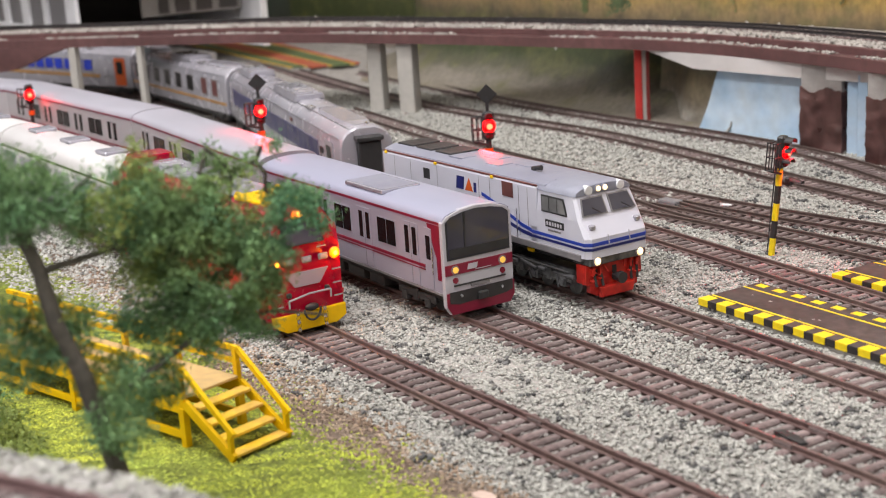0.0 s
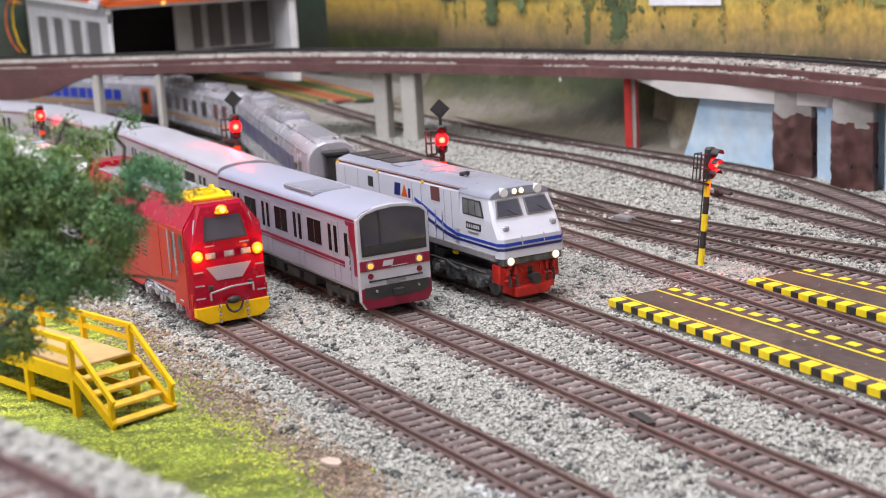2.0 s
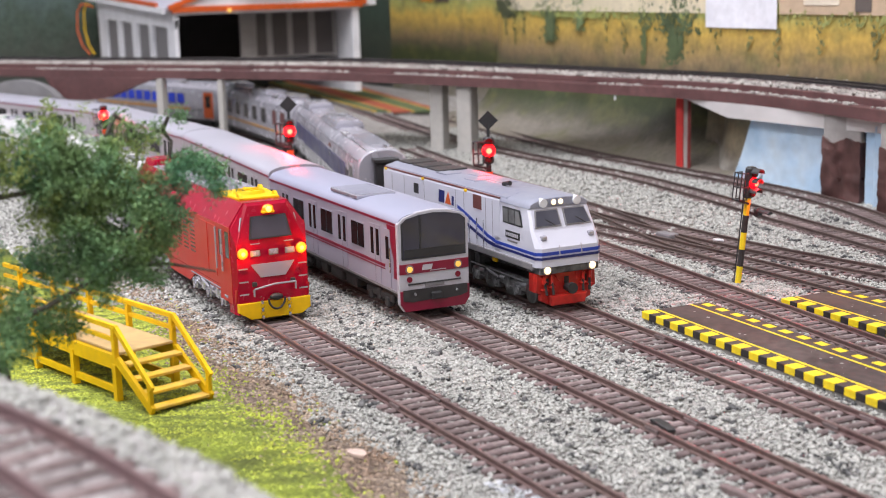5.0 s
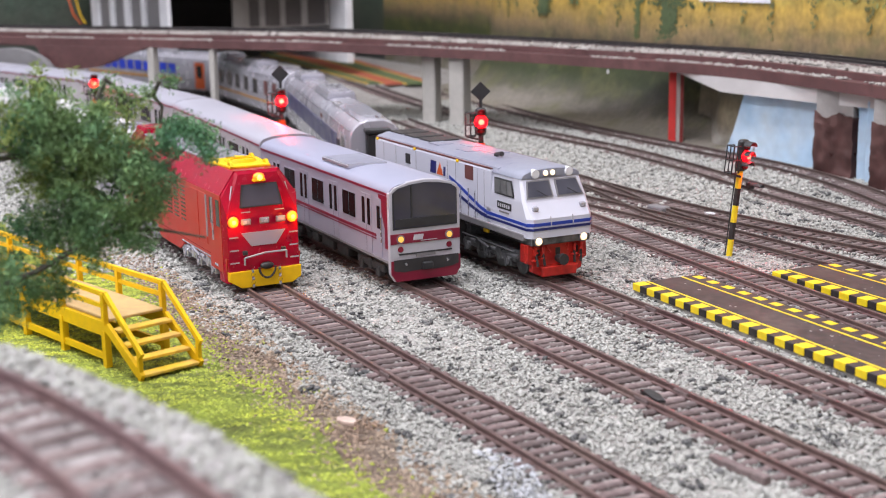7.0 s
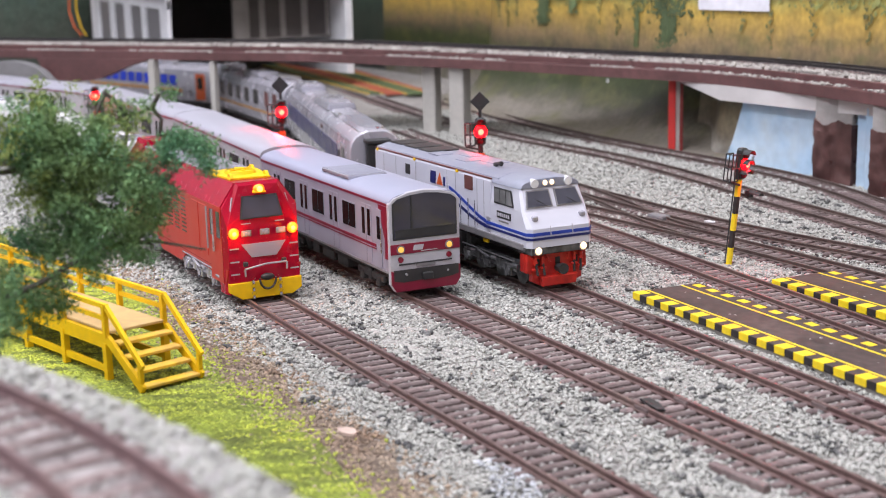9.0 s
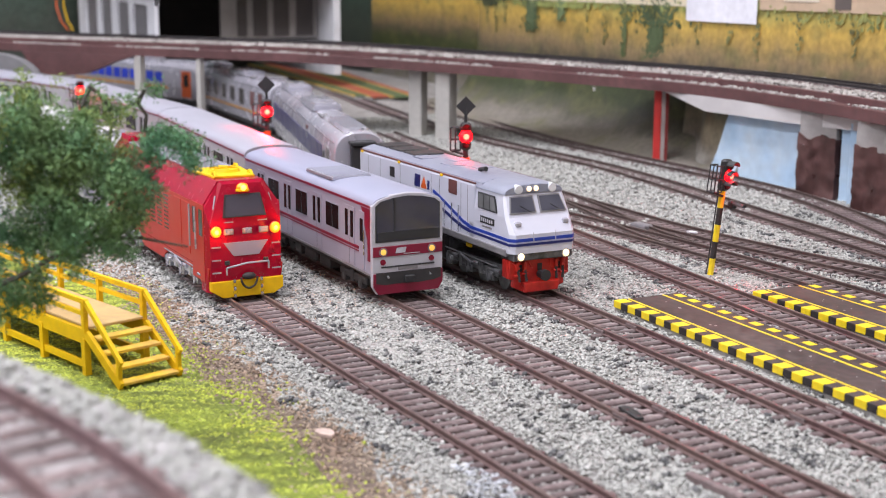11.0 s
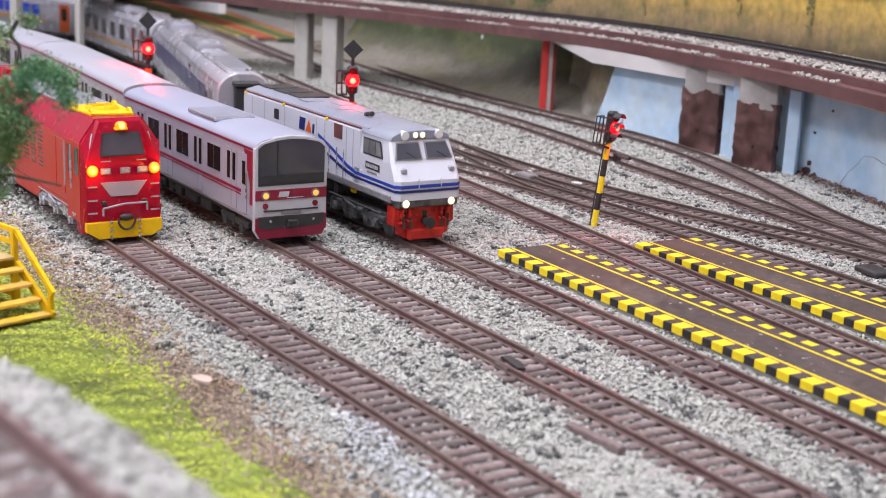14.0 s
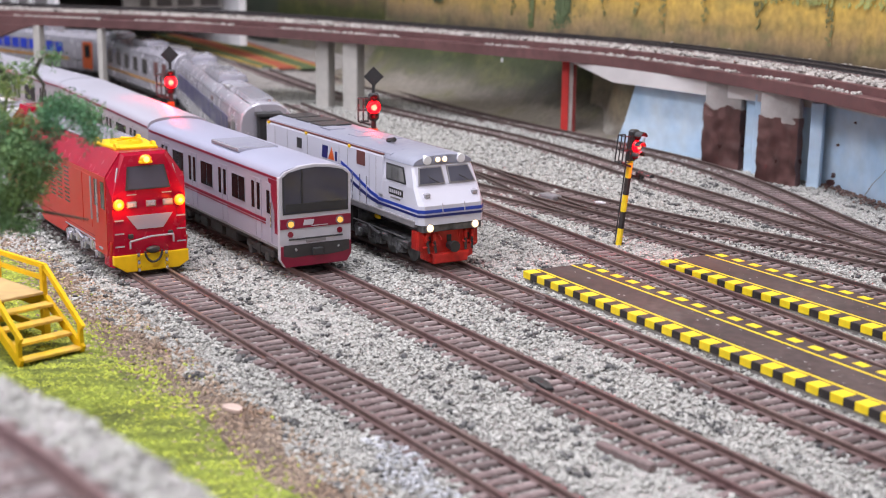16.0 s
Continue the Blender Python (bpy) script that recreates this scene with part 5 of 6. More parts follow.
            up = [(x, z - 0.75) for x, z in path] + [(x, z + 0.75) for x, z in path[::-1]]
            part("rising_stripe", prism(bmesh.new(), up, "y", min(y, y - s * 0.2), max(y, y - s * 0.2)), m, lo)
        slab("low_stripe", lo, s, hw, -136, -66, 26.2, 26.9, M_blue, 0.16, 0.3)
        # emblem as plain shapes in its colours
        for shape, paint, label in (([(-75.0, 35.7), (-69.4, 35.7), (-68.6, 41.2), (-74.2, 41.2)], M_navy, "navy emblem block"), ([(-68.4, 35.7), (-62.4, 35.7), (-65.0, 41.2)], M_orange, "orange emblem wedge"), ([(-61.8, 35.7), (-59.9, 35.7), (-59.6, 39.8), (-61.5, 39.8)], M_navy, "navy emblem bar")):
            part("emblem_shape", prism(bmesh.new(), shape, "y", min(y, y - s * 0.2), max(y, y - s * 0.2)), paint, lo, label)
        slab("hood_window", lo, s, hw, -101, -96, 36.4, 41, M_black, 0.16, 0.3)
        slab("rust_panel", lo, s, hw, -41, -33.5, 37.5, 43.4, M_oldmaroon, 0.18, 0.3, "dull maroon panel")
        for x in (-126, -112, -90, -58, -50, -30, -24):
            slab("door_seam", lo, s, hw, x, x + 0.25, 23, 43, M_frame, 0.06, 0.2)
        for x in (-48, -43, -36, -30):
            part("handrail", rod(bmesh.new(), (x, s * 16.0, 22), (x, s * 16.0, 34), 0.22, n=5), M_steel, lo)
        for x in (-133, -91, -48):
            part("lifting_eye", box(bmesh.new(), x - 0.9, x + 0.9, s * hw - 0.5, s * hw + 0.5, 43.4, 44.6, 0.2), M_yellow, lo)
        part("running_board", box(bmesh.new(), -134, 9, s * 14.2 - 1.2, s * 14.2 + 1.2, 19.2, 22.0, 0.3), M_frame, lo, "grey running board")
    # nose stripes, headlamps and pilot
    for z0, z1, m in ((25.4, 26.7, M_blue), (23.7, 24.7, M_navy)):
        bm = bmesh.new()
        for a, b in ((( 11.25, -hw - 0.1), (13.32, -hw + 1.95)), ((13.32, -hw + 1.95), (13.32, hw - 1.95)), ((13.32, hw - 1.95), (11.25, hw + 0.1))):
            beam(bm, (a[0], a[1], (z0 + z1) / 2), (b[0], b[1], (z0 + z1) / 2), 0.25, z1 - z0)
        part("nose_stripe", bm, m, cab)
    part("headstock", box(bmesh.new(), 2, 12.6, -13.6, 13.6, 17.6, 20.6, 0.4), M_bogie, lo, "dark grey headstock")
    for y in (-10.4, 10.2):
        b = part("lamp_ring", rod(bmesh.new(), (12.4, y, 19.4), (13.2, y, 19.4), 1.9, n=18), M_frame, lo)
        part("headlamp", ball(bmesh.new(), (13.1, y, 19.4), 1.6, 14, (0.45, 1, 1)), M_lampwhite, b, "lit warm white headlamp")
        part("headlamp_core", ball(bmesh.new(), (13.5, y, 19.4), 1.2, 12, (0.5, 1, 1)), M_headcore, b)
    for y in (-2.7, 0.5):
        b = part("roof_lamp_ring", rod(bmesh.new(), (1.5, y, 45.0), (5.2, y, 44.9), 1.5, n=16), M_greyroof, cab)
        part("roof_headlamp", ball(bmesh.new(), (5.3, y, 44.9), 1.1, 12, (0.4, 1, 1)), M_lampwhite, b, "lit warm headlamp")
        part("headlamp_core", ball(bmesh.new(), (5.6, y, 44.9), 0.95, 10, (0.5, 1, 1)), M_headcore, b)
    for y in (-7.4, 8.0):
        part("classification_lamp", rod(bmesh.new(), (3.0, y, 44.9), (5.6, y, 44.8), 1.75, n=16), M_shedwhite, cab, "white lamp disc")
    for y in (-10.6, 11.0):
        part("nose_lamp", box(bmesh.new(), 9.6, 11.6, y - 1.3, y + 1.3, 31.0, 33.0, 0.4), M_silver, cab)
    for y in (-5, 5):
        part("nose_rail", rod(bmesh.new(), (13.8, y, 25), (13.2, y, 29), 0.2, n=5), M_white, cab)
    pil = part("pilot", prism(bmesh.new(), [(-13.5, 17.5), (13.5, 17.5), (13.8, 10.5), (11.5, 9.4), (11.5, 6.2), (7.5, 4.6), (-8.0, 4.6), (-11.5, 6.4), (-11.5, 9.2), (-13.8, 10)], "x", 7.0, 9.6, 0.3), M_pilotred, lo, "vermilion pilot plate")
    part("plough", prism(bmesh.new(), [(-8.5, 8.6), (8.5, 8.6), (7.6, 4.4), (-7.6, 4.4)], "x", 9.4, 12.0, 0.5), M_pilotred, pil)
    part("coupler", box(bmesh.new(), 9.4, 13.6, -1.5, 1.5, 9.8, 12.8, 0.8), M_black, pil)
    part("coupler_jaw", rod(bmesh.new(), (12.8, 0.4, 11.3), (14.6, 0.4, 11.3), 2.2, n=14), M_black, pil)
    for y in (-12.2, -5.2, 4.8, 12.0):
        part("uncoupling_lever", rod(bmesh.new(), (9.8, y, 16.6), (11.4, y * 0.8, 14.2), 0.35, n=6), M_pilotred, pil)
    # black plates painting in shade, as of recesses, on the flat pilot
    for y in (-9, 0.3, 8.6):
        part("shadow_recess", box(bmesh.new(), 9.5, 9.75, y - 1.1, y + 1.1, 12.6, 15.4, 0.1), M_blackstripe, pil)
    for y in (-10.5, -7.2, 7.4, 10.5):
        part("step", box(bmesh.new(), 9.2, 11.4, y - 1.4, y + 1.4, 10.4 + (abs(y) % 2), 11.2 + (abs(y) % 2), 0.2), M_pilotred, pil)
        part("hose", rod(bmesh.new(), (10.4, y, 15.5), (11.6, y * 0.94, 9.0), 0.55, n=7), M_blackstripe, pil)
        part("bracket", box(bmesh.new(), 9.4, 11.2, y - 0.6, y + 0.6, 13.2, 16.8, 0.2), M_pilotred, pil)
    for y in (-13.4, 13.4):
        part("pilot_wing", box(bmesh.new(), 4.2, 8, y - 0.5, y + 0.5, 10, 17.5, 0.3), M_pilotred, pil)
    for x in (-22, -108):
        bogie(lo, x, 8.4, 36, 11, M_bogie, 13.0, 3, M_bogie)
    for x0, x1, m in ((-82, -48, M_darkgrey), (-46, -43, M_bogie)):
        part("fuel_tank", box(bmesh.new(), x0, x1, -12.5, 12.5, 6.5, 18.5, 1.2), m, lo)
    part("frame", box(bmesh.new(), -134, 6, -11.5, 11.5, 16.5, 22.2), M_darkgrey, lo)
    part("yellow_valve", box(bmesh.new(), -27, -23, -13.9, -12.8, 16.8, 18.6, 0.3), M_yellow, lo)
    part("rear_gangway", box(bmesh.new(), -139.5, -136.2, -8.5, 8.5, 18, 44, 0.6), M_black, lo)
    return lo


diesel()


# ---- silver passenger cars in the curve ----
def coach(at, turn, length, look_kind, label):
    """A silver coach whose front end is at x = 0 and which runs back to -length."""
    car = thing("passenger_coach", at, turn, label, "train car", "silver passenger train")
    hw = 14.6
    sec = [(-hw + 0.8, 10), (hw - 0.8, 10), (hw, 14), (hw - 0.3, 33.5), (hw - 1.2, 37.5), (hw - 3.4, 40.6), (hw - 6.4, 42.6), (5, 43.8), (-5, 43.8), (-hw + 6.4, 42.6), (-hw + 3.4, 40.6), (-hw + 1.2, 37.5), (-hw + 0.3, 33.5), (-hw, 14)]
    rings = [[(x, y * f, 10 + (z - 10) * g) for y, z in sec] for x, f, g in ((-length, 0.97, 0.985), (-length + 1.0, 0.995, 0.995), (-length + 2, 1, 1), (-2, 1, 1), (-0.8, 0.99, 0.993), (0, 0.95, 0.975))]
    part("body", loft(bmesh.new(), rings), M_silver, car, smooth=32)
    for s in (-1, 1):
        part("gutter", beam(bmesh.new(), (-length + 4, s * (hw - 1.0), 37.9), (-4, s * (hw - 1.0), 37.9), 0.5, 0.5), M_silver2, car)
        part("roof_seam", beam(bmesh.new(), (-length + 4, s * 8.2, 42.8), (-4, s * 8.2, 42.8), 0.4, 0.35), M_steel, car)
    # roof: a low hump over the end, a large cooling unit with bright pipes, a smaller unit further back
    k = length / 320.0
    hump = part("roof_hump", loft(bmesh.new(), [[(x * k, y * f, z) for y, z in ((-8, 43), (8, 43), (6.4, 43 + 1.6 * f), (-6.4, 43 + 1.6 * f))] for x, f in ((-82, 0.7), (-70, 1), (-18, 1), (-8, 0.7))]), M_silver2, car)
    part("roof_ring", rod(bmesh.new(), (-6 * k, 2, 43.2), (-6 * k, 2, 45.2), 1.1, n=10), M_steel, hump)
    for x in (-86, -92):
        part("roof_step", box(bmesh.new(), (x - 2) * k, (x + 2) * k, -9.4, -5.2, 42.8, 44.4, 0.3), M_steel, car)
    part("roof_pipe", rod(bmesh.new(), (-84 * k, -9.6, 44.2), (-96 * k, -9.6, 44.2), 0.45, n=6), M_steel, car)
    for x0, x1 in ((-186, -122), (-300, -262)):
        u = part("roof_unit", prism(bmesh.new(), [(-9.5, 43), (9.5, 43), (8.2, 46.8), (-8.2, 46.8)], "x", x0 * k, x1 * k, 0.7), M_silver2, car)
        for n in range(4):
            q = x0 + (x1 - x0) * (0.1 + 0.11 * n)
            part("unit_pipe", rod(bmesh.new(), (q * k, -7, 47.1), (q * k, 7, 47.1), 0.55, n=6), M_steel, u)
        part("unit_grille", box(bmesh.new(), (x0 + 0.62 * (x1 - x0)) * k, (x1 - 5) * k, -6.4, 6.4, 46.7, 47.3, 0.25), M_silver, u)
    for s in (-1, 1):
        if look_kind == "blue":
            b = slab("window_band", car, s, hw - 0.15, -length * 0.95, -length * 0.15, 20.6, 31.4, M_bluewin, 0.25, 0.5, "dark blue window band")
            for n in range(9):
                x = -length * (0.22 + n * 0.082)
                slab("window_post", b, s, hw - 0.1, x - 0.35, x + 0.35, 21.4, 30.8, M_frame, 0.34, 0.3)
            d = slab("door_panel", car, s, hw - 0.1, -length * 0.1, -length * 0.045, 12.5, 34.5, M_silver2, 0.3, 0.5)
            slab("door_glass", d, s, hw - 0.1, -length * 0.088, -length * 0.058, 21.5, 32, M_glass, 0.45, 0.3)
            slab("sign_box", car, s, hw - 0.1, -length * 0.135, -length * 0.115, 25.5, 29, M_black, 0.35, 0.4)
            slab("plaque", car, s, hw - 0.1, -length * 0.36, -length * 0.345, 33.6, 35.8, M_oldmaroon, 0.3, 0.5)
        elif look_kind == "plain":
            for n, x in enumerate((0.1, 0.2, 0.34, 0.46, 0.58, 0.7, 0.82, 0.92)):
                x = -length * x
                wd = 6.0 if n < 2 else 7.2
                w = slab("window", car, s, hw - 0.15, x - wd, x + wd, 21.4, 34.4, M_frame, 0.28, 0.4)
                slab("pane", w, s, hw - 0.15, x - wd + 0.8, x + wd - 0.8, 22.2, 33.6, M_oldmaroon if n < 2 else M_glass, 0.42, 0.3)
            slab("ochre_stripe", car, s, hw, -length + 1, -1, 16.6, 18.4, M_ochre, 0.2, 0.4)
        else:
            for n in range(9):
                x = -length * (0.27 + n * 0.066)
                w = slab("window", car, s, hw - 0.15, x - length * 0.029, x + length * 0.029, 23.4, 34.0, M_frame, 0.28, 0.4)
                slab("pane", w, s, hw - 0.15, x - length * 0.026, x + length * 0.026, 24.2, 33.2, M_brightblue, 0.42, 0.3, "bright blue window")
            slab("ochre_stripe", car, s, hw, -length * 0.96, -length * 0.2, 18.0, 20.6, M_ochre, 0.2, 0.4)
            for n in range(4):
                slab("side_bar", car, s, hw, -length * (0.13 + n * 0.014), -length * (0.12 + n * 0.014), 18.2, 20.2, M_frame, 0.2, 0.4)
            slab("orange_door", car, s, hw, -length * 0.1, -length * 0.035, 12, 36, M_orange, 0.3, 0.5, "bright orange door")
            slab("door_glass", car, s, hw, -length * 0.085, -length * 0.05, 22, 33, M_glass, 0.45, 0.3)
    part("underframe", box(bmesh.new(), -length + 3, -3, -12, 12, 6.5, 10.1), M_darkgrey, car)
    bogie(car, -26, 6.2, 18)
    bogie(car, -length + 26, 6.2, 18)
    g = part("gangway", box(bmesh.new(), -0.5, 5.5, -5.6, 6.4, 12, 37, 0.8), M_black, car, "black gangway bellows")
    part("gangway_hood", box(bmesh.new(), -0.5, 7.5, -6.6, 7.4, 37.1, 39.4, 0.4), M_black, g)
    return car


def straight_car(front, back):
    """Front place, heading and length of a car that stands straight between two places."""
    return (front[0], front[1], 0), math.degrees(math.atan2(front[1] - back[1], front[0] - back[0])), math.hypot(front[0] - back[0], front[1] - back[1])


at, turn, ln = straight_car((-206, 131), (-514, 209))
coach(at, turn, ln, "blue", "silver coach with a dark blue window band")
for x0, x1, kind_, label in ((-524, -748, "plain", "silver coach with an ochre stripe in the curve"), (-756, -985, "blind", "silver coach with bright blue windows and orange door")):
    at, turn, ln = between("c", x0, x1)
    coach(at, turn, ln, kind_, label)
# the bar that couples the locomotive to its first coach
tagged(part("drawbar", beam(bmesh.new(), (-203, 129.5, 10), (-139, 115.5, 10), 3, 1.6), M_black), "black drawbar between locomotive and coach", "drawbar")


# ---- the red freight locomotive ----
def red_locomotive(at, turn):
    lo = thing("freight_locomotive", at, turn, "glossy red locomotive with yellow skirt and orange lamps", "locomotive")
    hw = 15.6

    def ring(x, w, lift=0.0):
        return [(x, -w, 14), (x, w, 14), (x, w, 39.5), (x, w - 6.2, 48.6 + lift), (x, -w + 6.2, 48.6 + lift), (x, -w, 39.5)]
    # one red body in two tones: lamp tint and reflection put into colour
    part("body", loft(bmesh.new(), [ring(-152, hw), ring(-9, hw), ring(-5, hw)]), M_crimson, lo, "red body with sloping shoulders")
    for s in (-1, 1):
        slab("side_panel", lo, s, hw, -151.6, -5.2, 14.3, 39.4, M_red, 0.08, 0.3, "orange-red body side")
    nose = bmesh.new()
    loft(nose, [[(-9, -hw, 5), (-9, hw, 5), (-9, hw, 39.5), (-9, hw - 6.2, 48.7), (-9, -hw + 6.2, 48.7), (-9, -hw, 39.5)],
                [(-3.0, -hw, 5), (-3.0, hw, 5), (-3.0, hw, 38.5), (-5.2, hw - 6.8, 48.6), (-5.2, -hw + 6.8, 48.6), (-3.0, -hw, 38.5)],
                [(0, -hw + 1.0, 5), (0, hw - 1.0, 5), (0, hw - 1.0, 32), (-3.6, hw - 7.6, 47.4), (-3.6, -hw + 7.6, 47.4), (0, -hw + 1.0, 32)]])
    cabn = part("cab_front", nose, M_crimson, lo, "red cab front with a raked screen")
    # raked windscreen on the upper front
    def at_face(y, z):
        t = (z - 32) / 15.4
        return (-3.6 * t if z > 32 else 0.0, y, z)
    for grow, mat, name, out in ((1.0, M_black, "screen_rubber", 0.12), (0.9, M_screen, "windscreen", 0.3)):
        o = [(-9.0 * grow, 39 - 4.4 * grow), (9.0 * grow, 39 - 4.4 * grow), (7.4 * grow, 39 + 4.4 * grow), (-7.4 * grow, 39 + 4.4 * grow)]
        bm = bmesh.new()
        loft(bm, [[(at_face(*p)[0] + out - 0.4, *p) for p in o], [(at_face(*p)[0] + out, *p) for p in o]])
        part(name, bm, mat, cabn)
    for s in (-1, 1):
        b = part("lamp_bezel", rod(bmesh.new(), (-0.3, s * 12.2, 29.5), (0.5, s * 12.2, 29.5), 2.3, n=18), M_red, cabn)
        part("orange_lamp", ball(bmesh.new(), (0.5, s * 12.2, 29.5), 2.25, 16, (0.5, 1, 1)), M_lamporange, b, "lit orange lamp")
        part("lamp_core", ball(bmesh.new(), (1.3, s * 12.2, 29.5), 1.0, 12, (0.5, 1, 1)), M_orangecore, b)
        glow = bpy.data.lights.new("orange_lamp_glow", "POINT")
        glow.energy, glow.color, glow.shadow_soft_size = 0.006, (1.0, 0.24, 0.01), 0.001
        new("orange_lamp_glow", glow).matrix_world = lo.matrix_world @ pose(0.0042, s * 0.0122, 0.0295)
        part("shoulder_bar", beam(bmesh.new(), (-1.4, s * 13.0, 34.8), (-3.2, s * 10.9, 43.2), 0.5, 0.7), M_silver, cabn)
        for y in (3.4, 6.8):
            part("grab_iron", beam(bmesh.new(), (0.5, s * 7.0 - 1.9, 33.0), (0.5, s * 7.0 + 1.9, 33.0), 0.35, 0.35), M_silver, cabn) if y < 4 else None
        for z in (23.4, 18.2, 13.2):
            part("side_rung", beam(bmesh.new(), (0.7, s * 10.6, z), (0.7, s * 14.2, z), 0.4, 0.5), M_silver, cabn)
    for y in (-7.0, 0.6, 7.4):
        part("marker_box", box(bmesh.new(), 0, 0.8, y - 2.0, y + 2.0, 27.9, 30.3, 0.3), M_frame, cabn)
        part("marker_glass", box(bmesh.new(), 0.7, 1.0, y - 1.5, y + 1.5, 28.3, 29.9, 0.2), M_silver, cabn)
    part("beacon_base", box(bmesh.new(), -4.5, -1.2, -2.6, 2.6, 44.3, 45.4, 0.3), M_yellow, cabn)
    part("beacon", ball(bmesh.new(), (-2.3, 0, 46.0), 2.2, 12, (0.7, 1.1, 0.8)), M_lamporange, cabn, "lit orange beacon")
    part("beacon_core", ball(bmesh.new(), (-0.9, 0, 46.0), 1.15, 10), M_orangecore, cabn)
    part("silver_chevron", prism(bmesh.new(), [(-9.2, 24.8), (9.2, 24.8), (5.2, 19.3), (-5.2, 19.3)], "x", 0, 0.5, 0.1), M_emuside, cabn, "silver chevron panel")
    bm = bmesh.new()
    for a, b in (((1.6, -8.6, 12.2), (1.6, -8.6, 15.0)), ((1.6, -8.6, 15.0), (1.6, 0, 16.4)), ((1.6, 0, 16.4), (1.6, 8.8, 16.4)), ((1.6, 8.8, 16.4), (1.6, 8.8, 13.4))):
        rod(bm, a, b, 0.4, n=6)
    part("bumper_rail", bm, M_silver, cabn)
    for y in (-8, 8):
        part("socket", box(bmesh.new(), 0, 1.2, y - 1, y + 1, 16.0, 17.8, 0.3), M_black, cabn)
    sk = part("skirt", prism(bmesh.new(), [(-hw + 0.6, 9.6), (hw - 0.6, 9.6), (hw - 0.6, 5.2), (hw - 4.5, 2.9), (-hw + 5.5, 2.9), (-hw + 0.6, 6.0)], "x", -1.8, 1.2, 0.3), M_yellow, lo, "yellow skirt")
    for y in (-5.6, 5.6):
        bm = bmesh.new()
        for n in range(6):
            z = 11.2 - n * 1.5
            bmesh.ops.create_cone(bm, cap_ends=False, segments=8, radius1=0.85, radius2=0.85, depth=0.5, matrix=Matrix.Translation((1.8 + 0.1 * n, y, z)) @ Matrix.Rotation(radians(90), 4, "X" if n % 2 else "Y"))
        part("chain", bm, M_steel, sk)
    part("coupler", ball(bmesh.new(), (1.6, 0.4, 11.2), 2.9, 14, (0.5, 1, 0.5)), M_black, sk, smooth=60)
    bm = loft(bmesh.new(), [[(2.2 + 0.45 * math.cos(q), 0.4 + (3.4 + 0.45 * math.sin(q)) * math.cos(a), 10.8 + (4.4 + 0.45 * math.sin(q)) * math.sin(a)) for q in np.arange(0, 6.28, 0.8)] for a in np.linspace(math.pi, 2 * math.pi, 15)])
    part("hose_loop", bm, M_darkgrey, sk)
    for s in (-1, 1):
        d = slab("cab_door", lo, s, hw, -19, -4, 9, 39.6, M_red, 0.22, 0.4)
        for x0, x1 in ((-17.4, -13.6), (-9.6, -5.4)):
            slab("cab_side_window", d, s, hw, x0, x1, 27, 37.5, M_screen, 0.36, 0.3)
        for x in (-19.6, -12.2):
            part("grab_rail", rod(bmesh.new(), (x, s * (hw + 1.0), 21), (x, s * (hw + 1.0), 38), 0.4, n=6), M_silver, lo)
        for x0, x1 in ((-42, -33), (-32, -22)):
            slab("side_door", lo, s, hw, x0, x1, 17, 38, M_red, 0.3, 0.5, bevel=0.2)
        for r in range(3):
            for c in range(9):
                slab("vent_slot", lo, s, hw, -78 + r * 10, -71 + r * 10, 22 + c * 1.75, 22.8 + c * 1.75, M_tail, 0.12, 0.3)
        slab("plate", lo, s, hw, -104, -91, 18.4, 21.6, M_silver, 0.2, 0.3, "small plate with dark bars")
        for n in range(4):
            slab("plate_bar", lo, s, hw, -102.4 + n * 2.8, -100.6 + n * 2.8, 19.2, 20.8, M_black, 0.34, 0.2)
        y = s * (hw - 0.3)
        part("side_skirt", prism(bmesh.new(), [(-152, 15), (0, 15), (-3, 5.2), (-8, 5.2), (-13, 11.4), (-56, 12.2), (-63, 8.0), (-93, 8.0), (-100, 12.2), (-143, 12.2), (-147, 7)], "y", min(y, y - s * 1.2), max(y, y - s * 1.2)), M_red, lo)
    part("roof_panel", box(bmesh.new(), -148, -38, -8.8, 8.8, 48.4, 49.4, 0.3), M_silver2, lo, "silver grey roof panel")
    fan = part("roof_fan_tray", prism(bmesh.new(), [(-37, -9), (-33, -10.5), (-12, -8.2), (-10.5, 8.2), (-33, 10.5), (-37, 9)], "z", 48.3, 49.6, 0.4), M_yellow, lo, "yellow roof fan housing")
    part("fan_ring", rod(bmesh.new(), (-24, 0, 49.5), (-24, 0, 50.8), 6.6, 6.0, n=24), M_yellow, fan)
    part("fan_hub", rod(bmesh.new(), (-24, 0, 50.7), (-24, 0, 51.6), 2.0, n=12), M_yellow, fan)
    for n in range(6):
        a = n * math.pi / 3
        part("fan_rib", beam(bmesh.new(), (-24, 0, 51.0), (-24 + 5.6 * math.cos(a), 5.6 * math.sin(a), 51.0), 0.7, 0.5), M_yellow, fan)
    for x, y in ((-34, -8.5), (-34, 8.5), (-14, -7.5), (-14, 7.5)):
        part("fan_bracket", prism(bmesh.new(), [(x - 2.4, 49.4), (x + 2.4, 49.4), (x + 0.8, 51.0), (x - 1.0, 51.0)], "y", y - 0.6, y + 0.6), M_yellow, fan)
    part("rear_hood", prism(bmesh.new(), [(-9.5, 48.3), (9.5, 48.3), (8, 52.0), (-8, 52.0)], "x", -151, -136, 0.5), M_crimson, lo)
